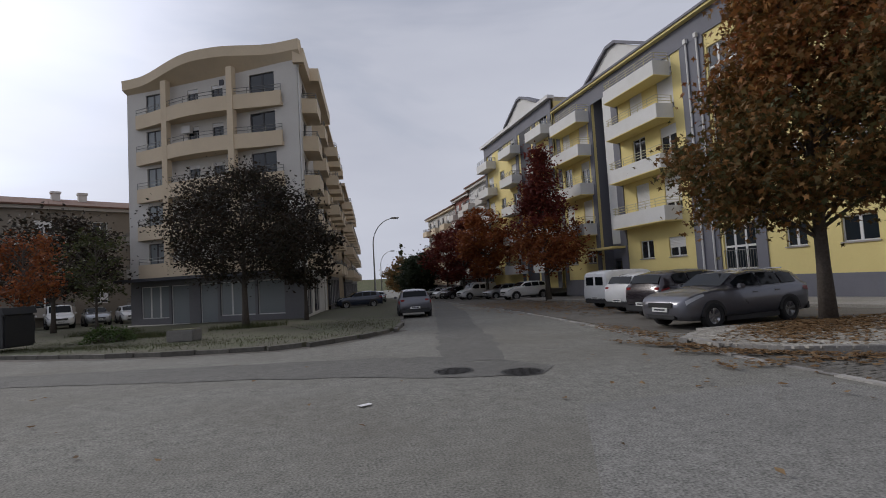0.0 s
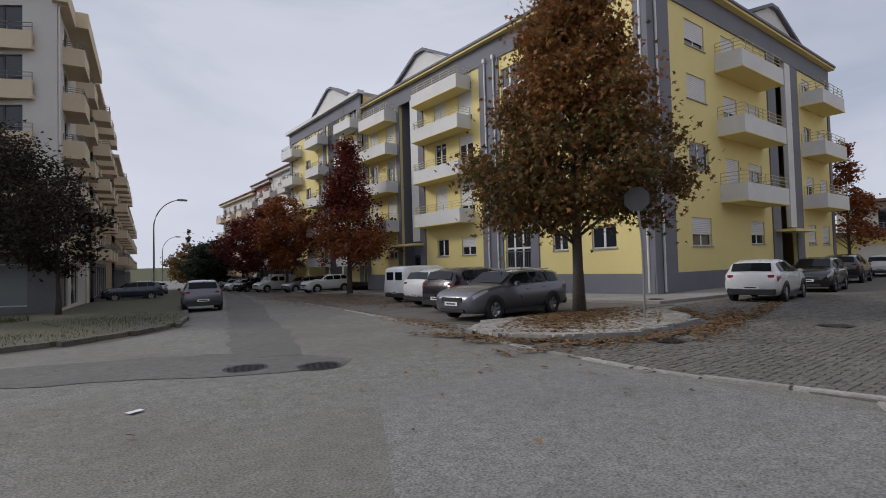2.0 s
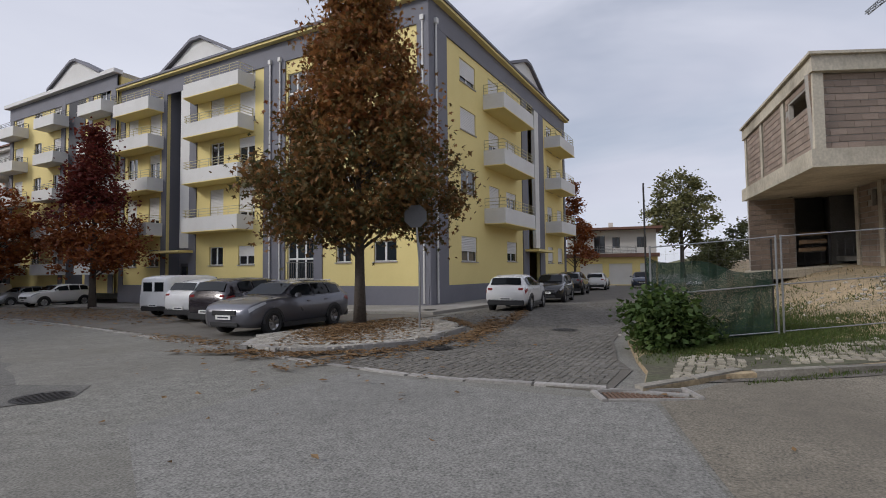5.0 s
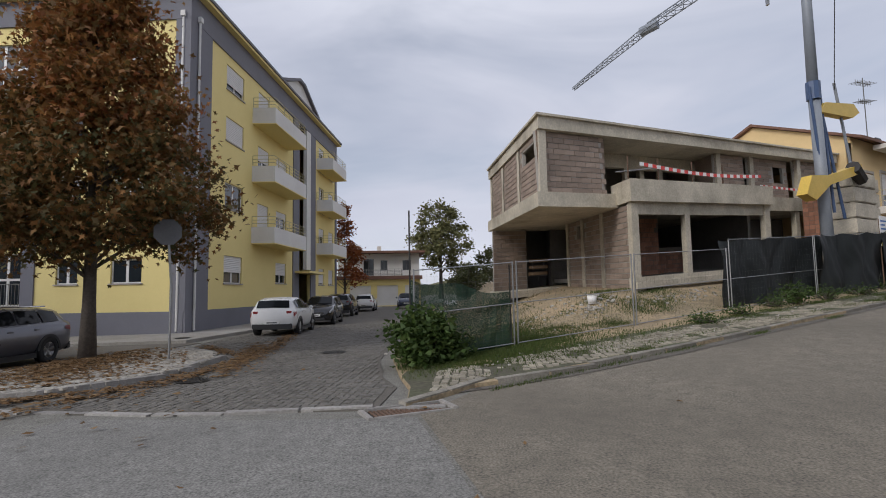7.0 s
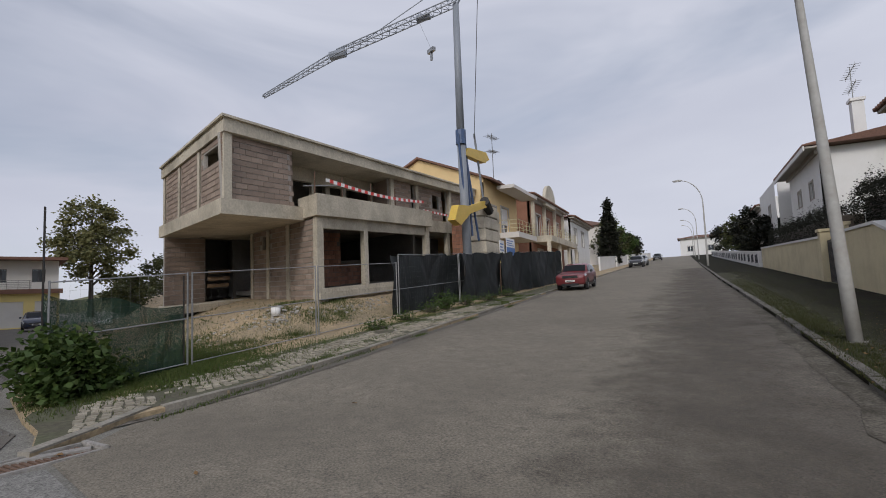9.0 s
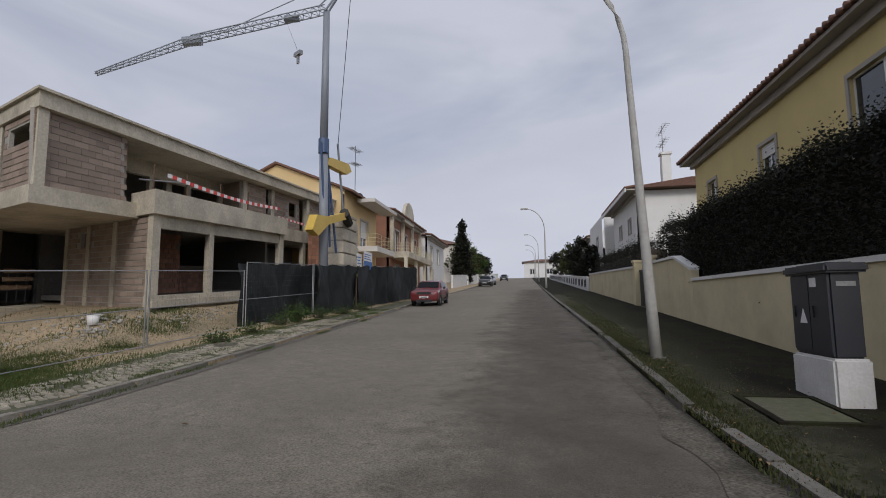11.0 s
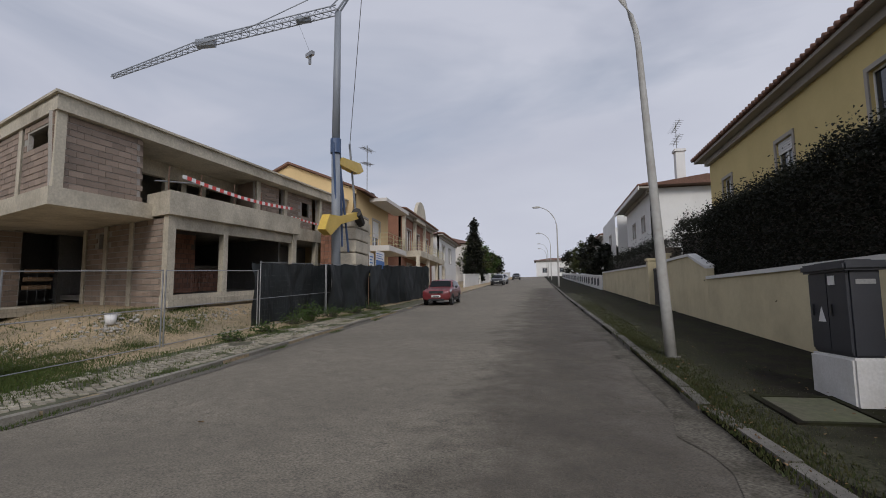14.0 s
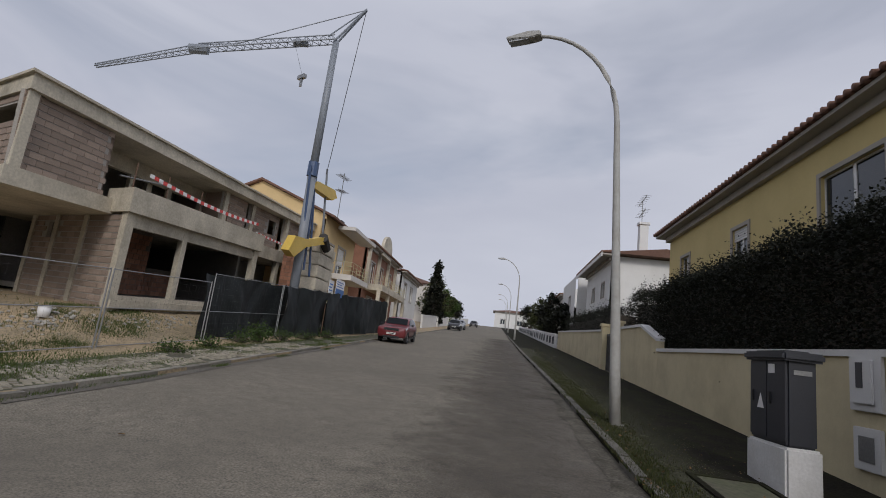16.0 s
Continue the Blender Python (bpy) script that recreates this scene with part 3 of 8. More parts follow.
tagged(drape("garden_ground", [up_street(s, w) for s, w in ((2.5, -5.2), (60, -5.25), (175, -5.9), (175, -60), (2.5, -60))], 0.09, GRASS_SOIL, step=4), "dark garden soil behind the wall", "ground")
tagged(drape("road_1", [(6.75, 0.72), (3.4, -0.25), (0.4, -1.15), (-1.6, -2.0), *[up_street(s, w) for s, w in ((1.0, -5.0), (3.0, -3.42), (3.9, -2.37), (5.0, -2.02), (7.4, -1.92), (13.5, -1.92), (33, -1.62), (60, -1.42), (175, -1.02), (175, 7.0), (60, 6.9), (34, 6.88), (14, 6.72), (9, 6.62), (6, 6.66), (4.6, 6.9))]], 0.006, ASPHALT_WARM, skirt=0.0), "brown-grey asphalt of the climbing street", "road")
# road edge layer: stains plus shade put into the colour, fading inwards
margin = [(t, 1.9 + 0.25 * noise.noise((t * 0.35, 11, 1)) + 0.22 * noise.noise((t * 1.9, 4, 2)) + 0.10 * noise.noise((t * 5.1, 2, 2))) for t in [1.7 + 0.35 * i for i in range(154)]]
tagged(drape("road_margin", [up_street(t, -1.95 if t > 5 else -2.4) for t in (55.4, 33.5, 20, 13.5, 7.4, 5.2, 3.2, 1.7)] + [up_street(t, w) for t, w in margin], 0.022, ASPHALT_STAIN_SHADE, skirt=0.0, step=0.6), "margin of the climbing street darkened by stains and painted shade", "road")
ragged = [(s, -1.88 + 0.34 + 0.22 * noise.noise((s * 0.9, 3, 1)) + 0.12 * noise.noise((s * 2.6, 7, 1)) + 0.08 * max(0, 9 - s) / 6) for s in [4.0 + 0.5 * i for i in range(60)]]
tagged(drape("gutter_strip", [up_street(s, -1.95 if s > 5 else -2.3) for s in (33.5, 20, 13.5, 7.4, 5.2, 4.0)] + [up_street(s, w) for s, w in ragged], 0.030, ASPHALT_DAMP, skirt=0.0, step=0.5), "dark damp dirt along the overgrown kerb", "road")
# repaired strips in the carriageway
def ragged_edge(points, step, amount, seed):
    """An outline cut into short steps that wander a little."""
    out = []
    for i, ((x0, y0), (x1, y1)) in enumerate(zip(points, points[1:] + points[:1])):
        n = max(1, int(math.hypot(x1 - x0, y1 - y0) / step))
        for k in range(n):
            x, y = x0 + (x1 - x0) * k / n, y0 + (y1 - y0) * k / n
            q = amount * min(1.0, (n - 1) / 2)
            out.append((x + q * noise.noise((x * 1.7, y * 1.7, seed)), y + q * noise.noise((x * 1.7, y * 1.7, seed + 9))))
    return out


tagged(drape("asphalt_patch", ragged_edge([(2.77, 10.8), (4.6, 18.0), (6.75, 26.7), (15.0, 60.0), (16.2, 60.0), (8.8, 27.5), (6.3, 18.9), (5.3, 14.5), (4.5, 11.6), (3.75, 9.5), (2.9, 9.7)], 0.45, 0.22, 4), 0.006, ASPHALT_DARK, skirt=0.0), "darker asphalt strip of a trench repair", "road")
tagged(drape("asphalt_patch", [(6.6, 0.75), (3.4, -0.2), (1.4, 2.2), (3.2, 5.6), (6.6, 5.4), (6.5, 3.2)], 0.006, ASPHALT_PALE, skirt=0.0), "paler patched asphalt by the side street", "road")
tagged(drape("asphalt_patch", ragged_edge([(-10, 14.2), (-3.5, 11.4), (0.7, 9.3), (2.0, 8.35), (3.7, 7.65), (4.2, 8.3), (3.75, 9.4), (2.9, 9.65), (2.77, 10.7), (1.3, 11.6), (-3.5, 13.4), (-10, 15.8)], 0.4, 0.16, 7), 0.0085, ASPHALT_DARK, skirt=0.0), "darker asphalt strip of a trench repair", "road")

tagged(drape("gutter_strip", [up_street(s, w) for s, w in ((4.0, 7.1), (4.2, 6.85), (6, 6.45), (9, 6.35), (14, 6.5), (34, 6.7), (34, 6.9), (14, 6.75), (9, 6.65), (6, 6.7), (4.6, 6.95))], 0.016, GUTTER, skirt=0.0), "dark damp dirt along the gutter", "road")
tagged(drape("gutter_strip", [(-22, 26.3), (-9.5, 20.0), (-5.5, 17.2), (-3.2, 16.0), (-0.8, 15.3), (0.7, 15.8), (3.4, 18.8), (3.7, 18.6), (1.0, 15.4), (-0.8, 14.95), (-3.4, 15.7), (-5.7, 16.9), (-9.7, 19.6), (-22, 25.9)], 0.007, GUTTER, skirt=0.0), "dark damp dirt along the gutter", "road")

# ---- kerbs: stone by stone ----
KERB_MESH = finish(boxes((0.01, 0.97, 0.0, 0.15, -0.25, 0.135)), "kerb_stone", KERB)
KERB_DARK_MESH = finish(boxes((0.01, 0.97, 0.0, 0.15, -0.25, 0.135)), "kerb_stone", KERB_DARK)
KERB_LOW = finish(boxes((0.01, 0.97, 0.0, 0.15, -0.25, 0.085)), "kerb_stone", KERB_WORN)
KERB_FLUSH = finish(boxes((0.01, 0.97, 0.0, 0.14, -0.25, 0.03)), "kerb_stone", KERB)


def kerb(line, mesh, label):
    root = thing("kerb", Matrix(), label, "kerb", kind="structure")
    for x, y, a in line_points(line, 1.0):
        if math.hypot(x, y) > 75:
            continue
        x1, y1 = x + math.cos(radians(a)), y + math.sin(radians(a))
        tilt = math.degrees(math.atan2(ground_z(x1, y1) - ground_z(x, y), 1))
        ob = new("kerb_stone", mesh)
        ob.parent = root
        ob.matrix_basis = pose(x, y, ground_z(x, y) + random.uniform(-0.012, 0.012), 0, -tilt, a + random.uniform(-1.2, 1.2))
    return root


kerb(LEFT_KERB[::-1], KERB_DARK_MESH, "dark mossy kerb stones round the planted corner")
kerb(A_KERB, KERB_FLUSH, "pale flush kerb stones along the parking strip")
kerb(ISLAND[9:] + ISLAND[:9], KERB_MESH, "pale kerb stones round the corner island")
kerb([(7.35, 8.3), (6.95, 6.5), (6.75, 4.6), (6.75, 3.4), (6.95, 2.2), (7.0, 1.3)], KERB_FLUSH, "broken pale flush kerb across the side street mouth")
kerb(SITE[:1] + SITE[1:7], KERB_LOW, "cracked pale kerb stones along the building plot")
kerb(RIGHT_KERB[::-1], KERB_DARK_MESH, "mossy kerb stones along the earth footway")

# ---- yellow apartment block on the corner ----
def fbox(M, *r):
    bm = bmesh.new()
    box(bm, *r, m=M)
    return bm


def balcony(parent, M, w, depth, z, cant=0.45, h=0.85, rail_h=0.5, mat=WHITE_PAINT, under=YELLOW, rail=RAIL_CREAM):
    """A solid parapet balcony; its left end slants; local x along the wall, -y outwards."""
    pts = [(0, 0), (cant, -depth), (w - 0.05, -depth), (w, 0)]
    bm = bmesh.new()
    lo, hi = [bm.verts.new((x, y, z)) for x, y in pts], [bm.verts.new((x, y, z + h)) for x, y in pts]
    inn = [(0.1, 0), (cant + 0.08, -depth + 0.1), (w - 0.15, -depth + 0.1), (w - 0.1, 0)]
    hin = [bm.verts.new((x, y, z + h)) for x, y in inn]
    fl = [bm.verts.new((x, y, z + 0.15)) for x, y in inn]
    for i in range(3):
        bm.faces.new((lo[i], lo[i + 1], hi[i + 1], hi[i]))
        bm.faces.new((hi[i], hi[i + 1], hin[i + 1], hin[i]))
        bm.faces.new((hin[i], hin[i + 1], fl[i + 1], fl[i]))
    bm.faces.new(fl)
    ob = part("balcony", bm, mat, parent, m=M)
    bm = bmesh.new()
    prism_pts = [(x, y) for x, y in pts]
    a, b = [bm.verts.new((x, y * 1.02, z - 0.05)) for x, y in prism_pts], [bm.verts.new((x, y * 1.02, z + 0.001)) for x, y in prism_pts]
    bm.faces.new(a[::-1])
    for i in range(4):
        bm.faces.new((a[i], a[(i + 1) % 4], b[(i + 1) % 4], b[i]))
    part("soffit", bm, under, ob)
    bm = bmesh.new()
    railing(bm, [(0.06, -0.02), (cant + 0.05, -depth + 0.05), (w - 0.1, -depth + 0.05), (w - 0.06, -0.02)], rail_h, 3, 0.018, 0.9, z + h)
    part("railing", bm, rail, ob)
    return ob


def downpipe(parent, M, x, z1, y=-0.08):
    bm = tube(bmesh.new(), [(x, y, 0.1), (x, y, z1)], 0.055, 8)
    box(bm, x - 0.1, x + 0.1, y - 0.1, y + 0.1, z1, z1 + 0.25)
    part("downpipe", bm, WHITE_PAINT, parent, m=M)


def yellow_block():
    XC, YC = 21.28, 12.36
    root = thing("apartment_building", pose(XC, YC, 0), "four-storey yellow apartment block with grey pilasters and balconies", "building")
    TOP = 15.2
    # long side: x runs from the far end towards the corner
    LA = 26.2
    MA = pose(0, LA, 0, 0, 0, -90)
    ya = lambda y: LA - (y - YC)          # plan y to distance along the wall
    FL = [(2.25, 1.0), (5.0, 2.15), (8.0, 2.15), (10.95, 2.15), (13.35, 1.2)]
    holesA, winA = [], []

    def win(store, holes, x0, x1, z0, z1, **k):
        holes.append((x0, x1, z0, z1))
        store.append((x0, z0, x1 - x0, z1 - z0, k))

    for x0, x1 in ((14.3, 15.7), (17.2, 18.2)):
        for i, z in enumerate((2.2, 5.7, 8.6, 11.5)):
            win(winA, holesA, ya(x1), ya(x0), z, z + (1.05 if i == 0 else 1.35), shut=(0.0, 0.5, 0.3, 0.7)[i])
    for z in (1.3, 4.9, 7.9, 10.9):
        win(winA, holesA, ya(21.8), ya(19.8), z, z + 2.3, leaves=3, bars=1)
    for cols in (((24.5, 25.9), (27.3, 28.6)), ((33.9, 35.1), (36.5, 37.7))):
        for j, (a, b) in enumerate(cols):
            win(winA, holesA, ya(b), ya(a), 2.2, 3.35, shut=0.55 if j == 0 else 0.0)
            for i, z in enumerate((5.0, 8.0, 10.95, 13.0)):
                win(winA, holesA, ya(b), ya(a), z, z + (2.0 if i < 3 else 1.5), shut=((0.8, 0.3, 0.85, 0.75), (0.9, 0.0, 0.9, 0.6))[j][i])
    holesA.append((ya(33.1), ya(30.6), 0.1, 14.6))
    bm = bmesh.new()
    wall_sheet(bm, LA, 0.0, TOP, holesA, m=MA)
    # short side
    LB = 24.4
    MB = Matrix()
    holesB, winB = [], []
    xb = lambda x: x - XC
    for i, (z0, z1, sh) in enumerate(((2.2, 3.6, 0.6), (6.0, 7.35, 0.0), (9.5, 10.75, 0.98), (12.2, 13.5, 0.75))):
        win(winB, holesB, xb(24.7), xb(26.7), z0, z1, shut=sh)
    for i, (z0, z1) in enumerate(((2.3, 3.6), (4.75, 6.9), (8.2, 10.3), (11.6, 13.6))):
        win(winB, holesB, xb(31.4), xb(33.2), z0, z1, shut=(0.6, 0.2, 0.9, 0.5)[i])
        if i:
            win(winB, holesB, xb(28.6), xb(30.2), z0, z1, shut=(0, 0.8, 0.4, 0.9)[i])
        win(winB, holesB, xb(40.4), xb(41.8), z0, z1, shut=(0.9, 0.3, 0.0, 0.2)[i])
        win(winB, holesB, xb(43.2), xb(44.6), z0, z1, shut=(0.9, 0.7, 0.3, 0.5)[i])
    holesB.append((xb(35.6), xb(38.2), 0.1, 14.2))
    wall_sheet(bm, LB, 0.0, TOP, holesB, m=MB)
    # back sides
    bmesh.ops.remove_doubles(bm, verts=bm.verts[:], dist=0.001)
    part("wall", bm, YELLOW, root, "yellow rendered wall")
    part("rear_wall", boxes((0.3, LB, LA - 0.3, LA, 0, TOP)), YELLOW, root)
    part("end_wall", boxes((LB - 0.3, LB, 0.25, LA - 0.31, 0, TOP)), YELLOW, root)
    part("inner_floor", boxes((0.3, LB - 0.3, 0.3, LA - 0.3, 0.02, 0.1)), DARK_GREY, root)
    for store, M in ((winA, MA), (winB, MB)):
        for x, z, w, h, k in store:
            window(root, M @ Matrix.Translation((x, 0, z)), w, h, **k)
    # grey pilasters, band under the eaves and plinth
    P = 0.07
    for a, b in ((12.36, 12.98), (19.15, 19.75), (21.95, 23.7), (29.9, 30.6), (33.1, 33.6), (38.05, 38.56)):
        part("pilaster", fbox(MA, ya(b), ya(a), -P, 0.0 - 0.002, 0.9, 14.0), GREY_PAINT, root, "grey painted pilaster")
    part("eaves_band", fbox(MA, 0, LA + P, -P - 0.01, -0.002, 14.0, TOP), GREY_PAINT, root, "grey painted band")
    part("plinth", fbox(MA, 0, LA, -P - 0.02, -0.002, -0.3, 0.95), GREY_PAINT, root, "grey painted plinth")
    for a, b in ((21.28, 23.1), (34.4, 35.6), (38.2, 39.4), (45.2, 45.68)):
        part("pilaster", fbox(MB, xb(a) - (P if a < 22 else 0), xb(b), -P, -0.002, 0.9, 14.0), GREY_PAINT, root, "grey painted pilaster")
    part("eaves_band", fbox(MB, -P, LB, -P - 0.01, -0.002, 14.0, TOP), GREY_PAINT, root, "grey painted band")
    part("plinth", fbox(MB, -P, LB, -P - 0.02, -0.002, -0.3, 0.95), GREY_PAINT, root, "grey painted plinth")
    # deep entrance recesses
    for M, a, b, zt in ((MA, ya(33.1), ya(30.6), 14.6), (MB, xb(35.6), xb(38.2), 14.2)):
        r = bmesh.new()
        box(r, a + 0.002, b - 0.002, 1.0, 1.1, 0.1, zt, m=M)
        box(r, a - 0.05, a - 0.001, 0.2, 1.0, 0.1, zt, m=M)
        box(r, a, b, 0.2, 1.1, zt + 0.001, zt + 0.1, m=M)
        part("recess", r, GREY_PAINT, root, "grey entrance recess")
        part("side_panel", fbox(M, b - 0.95, b - 0.01, -0.06, 0.2, 3.4, zt - 0.2), WHITE_PAINT, root, "white vertical panel")
        part("canopy", fbox(M, a - 0.9, b + 0.5, -1.1, 0.0, 3.05, 3.2), YELLOW, root, "thin yellow porch canopy")
        d = part("door", fbox(M, a + 0.3, b - 0.5, 0.9, 0.98, 0.1, 2.4), FRAME_DARK, root, "dark entrance door")
        part("pane", fbox(M, a + 0.5, b - 0.7, 0.885, 0.898, 0.5, 2.2), GLASS, d)
    # cornice and gutters
    part("cornice", fbox(MA, -0.1, LA + 0.45, -0.42, 0.2, TOP, TOP + 0.14), YELLOW, root, "yellow moulded cornice")
    part("cornice", fbox(MB, -0.45, LB + 0.3, -0.42, 0.2, TOP, TOP + 0.14), YELLOW, root, "yellow moulded cornice")
    part("gutter", fbox(MA, -0.1, LA + 0.5, -0.5, -0.38, TOP + 0.14, TOP + 0.28), GREY_PAINT, root)
    part("gutter", fbox(MB, -0.5, LB + 0.3, -0.5, -0.38, TOP + 0.14, TOP + 0.28), GREY_PAINT, root)
    # gables
    for M, a, p, b, top in ((MA, ya(33.4), ya(29.8), ya(26.2), 17.0), (MB, xb(31.3), xb(35.5), xb(39.9), 16.9)):
        g = prism(bmesh.new(), [(a, TOP + 0.1), (b, TOP + 0.1), (p + 0.5, top), (p - 0.5, top)], -0.12, 0.25, m=M)
        ga = part("gable", g, WHITE_PAINT, root, "white gable")
        t = bmesh.new()
        for q0, q1 in (((a - 0.3, TOP + 0.08), (p - 0.5, top)), ((p - 0.5, top), (p + 0.5, top)), ((p + 0.5, top), (b + 0.3, TOP + 0.08))):
            prism(t, [q0, q1, (q1[0], q1[1] + 0.2), (q0[0], q0[1] + 0.2)], -0.35, 0.5, m=M)
        part("coping", t, GREY_PAINT, ga)
    # roof
    r = bmesh.new()
    vs = [r.verts.new(p) for p in ((-0.4, -0.4, TOP + 0.15), (LB, -0.4, TOP + 0.15), (LB, LA, TOP + 0.15), (-0.4, LA, TOP + 0.15), (7, 7, TOP + 1.5), (LB - 7, 7, TOP + 1.5), (LB - 7, LA - 7, TOP + 1.5), (7, LA - 7, TOP + 1.5))]
    for f in ((0, 1, 5, 4), (1, 2, 6, 5), (2, 3, 7, 6), (3, 0, 4, 7), (4, 5, 6, 7)):
        r.faces.new([vs[i] for i in f])
    part("roof", r, ROOF_TILE, root, "low clay tile roof")
    # balconies
    for k, z in enumerate((4.3, 7.35, 10.3, 12.85)):
        balcony(root, MA @ Matrix.Translation((ya(30.2), 0, 0)), 5.6, 1.15, z)
        balcony(root, MA @ Matrix.Translation((ya(38.1), 0, 0)), 4.7, 1.15, z)
    for k, z in enumerate((4.5, 8.0, 11.4)):
        balcony(root, MB @ Matrix.Translation((xb(27.8), 0, 0)), 5.6, 1.3, z, 0.12, 0.9, 0.6)
        balcony(root, MB @ Matrix.Translation((xb(39.8), 0, 0)), 4.6, 1.3, z + 0.2, 0.12, 0.9, 0.6)
    for z in (1.25, 4.85, 7.85, 10.85):
        guard = part("window_guard", tube(bmesh.new(), [(ya(21.8), -0.04, z + 1.0), (ya(19.8), -0.04, z + 1.0)], 0.02, 5), RAIL, root, m=MA)
        for i in range(13):
            part("bar", tube(bmesh.new(), [(ya(21.75) + i * 0.16, -0.04, z), (ya(21.75) + i * 0.16, -0.04, z + 1.0)], 0.012, 5), RAIL, guard)
    downpipe(root, MA, LA - 0.28, 14.1)
    downpipe(root, MA, ya(22.3), 14.0, -0.14)
    downpipe(root, MA, ya(23.1), 14.0, -0.14)
    downpipe(root, MB, 0.55, 14.1, -0.14)
    return root


yellow_block()


def plain_block(name, x, y, turn, length, depth, floors, fh, base, mat, band, label, cols, balc=True, shutters=0.4, z0=None, ground_mat=None, roof_col=None, parapet=0.9, gable=None):
    """A terrace block: openings per storey, balconies, plinth, cornice and roof. x runs along its front."""
    z0 = ground_z(x, y) - 0.3 if z0 is None else z0
    root = thing(name, pose(x, y, z0, 0, 0, turn), label, "building")
    rnd = random.Random(int(abs(x * 7 + y * 3)))
    top = base + floors * fh
    holes, wins, bal = [], [], []
    pitch = length / cols
    for c in range(cols):
        cx = pitch * (c + 0.5)
        for f in range(floors):
            z = base + f * fh
            door = balc and c % 2 == 0
            w, zz, h = (1.5, z + 0.25, 2.0) if door else (1.2, z + 0.95, 1.3)
            holes.append((cx - w / 2, cx + w / 2, zz, zz + h))
            wins.append((cx - w / 2, zz, w, h, rnd.choice((0.0, shutters, 0.8))))
            if door:
                bal.append((cx - pitch * 0.5, z + 0.02, pitch * 1.0))
        if base > 2:
            holes.append((cx - pitch * 0.34, cx + pitch * 0.34, 0.6, base - 0.5))
            wins.append((cx - pitch * 0.34, 0.6, pitch * 0.68, base - 1.1, 0.0))
    bm = bmesh.new()
    wall_sheet(bm, length, base - 0.2 if base > 2 else 0, top, [h for h in holes if h[2] >= base - 0.2 or base <= 2])
    bmesh.ops.remove_doubles(bm, verts=bm.verts[:], dist=0.001)
    part("wall", bm, mat, root)
    part("end_wall", boxes((0, 0.25, 0.25, depth, 0, top)), mat, root)
    part("end_wall", boxes((length - 0.25, length, 0.25, depth, 0, top)), mat, root)
    part("rear_wall", boxes((0.26, length - 0.26, depth - 0.25, depth, 0, top)), mat, root)
    if base > 2:
        bm = bmesh.new()
        wall_sheet(bm, length, 0, base - 0.2, [h for h in holes if h[2] < base - 0.2])
        part("ground_storey", bm, ground_mat or TILE_WALL, root, "dark shopfront storey")
    for xx, zz, w, h, s in wins:
        window(root, Matrix.Translation((xx, 0, zz)), w, h, s, 2 if w < 2 else 3, sill=w < 2)
    for xx, zz, w in bal:
        balcony(root, Matrix.Translation((xx, 0, 0)), w, 1.1, zz, 0.1, 0.8, 0.4, band, band, RAIL)
    part("cornice", boxes((-0.25, length + 0.25, -0.45, 0.2, top, top + 0.3)), band, root)
    if roof_col:
        r = bmesh.new()
        prism(r, [(-0.4, top + 0.3), (length + 0.4, top + 0.3), (length + 0.4, top + 0.45), (-0.4, top + 0.45)], -0.6, depth)
        vs = [r.verts.new(p) for p in ((-0.4, -0.6, top + 0.45), (length + 0.4, -0.6, top + 0.45), (length + 0.4, depth / 2, top + 2.0), (-0.4, depth / 2, top + 2.0), (length + 0.4, depth, top + 0.45), (-0.4, depth, top + 0.45))]
        for f in ((0, 1, 2, 3), (3, 2, 4, 5), (1, 4, 2), (0, 3, 5)):
            r.faces.new([vs[i] for i in f])
        part("roof", r, roof_col, root)
    else:
        part("roof", boxes((0, length, 0.2, depth, top - 0.1, top + 0.25)), CONCRETE, root)
    if gable:
        g = prism(bmesh.new(), [(gable - 3.6, top + 0.3), (gable + 3.6, top + 0.3), (gable + 0.4, top + 1.9), (gable - 0.4, top + 1.9)], -0.3, 0.3)
        ga = part("gable", g, WHITE_PAINT, root, "white gable")
        t = bmesh.new()
        for q0, q1 in (((gable - 3.9, top + 0.25), (gable - 0.4, top + 1.9)), ((gable - 0.4, top + 1.9), (gable + 0.4, top + 1.9)), ((gable + 0.4, top + 1.9), (gable + 3.9, top + 0.25))):
            prism(t, [q0, q1, (q1[0], q1[1] + 0.2), (q0[0], q0[1] + 0.2)], -0.5, 0.5)
        part("coping", t, GREY_PAINT, ga)
        part("entrance_recess", boxes((gable - 1.2, gable + 1.2, -0.04, -0.003, 0, top - 0.5)), DARK_GREY, root, "dark grey vertical strip")
        for xx in (0.4, gable - 2.0, gable + 2.0, length - 0.4):
            part("pilaster", boxes((xx - 0.3, xx + 0.3, -0.08, -0.003, 0, top)), GREY_PAINT, root, "grey painted pilaster")
        part("eaves_band", boxes((0, length, -0.07, -0.004, top - 1.1, top)), GREY_PAINT, root, "grey painted band")
    return root


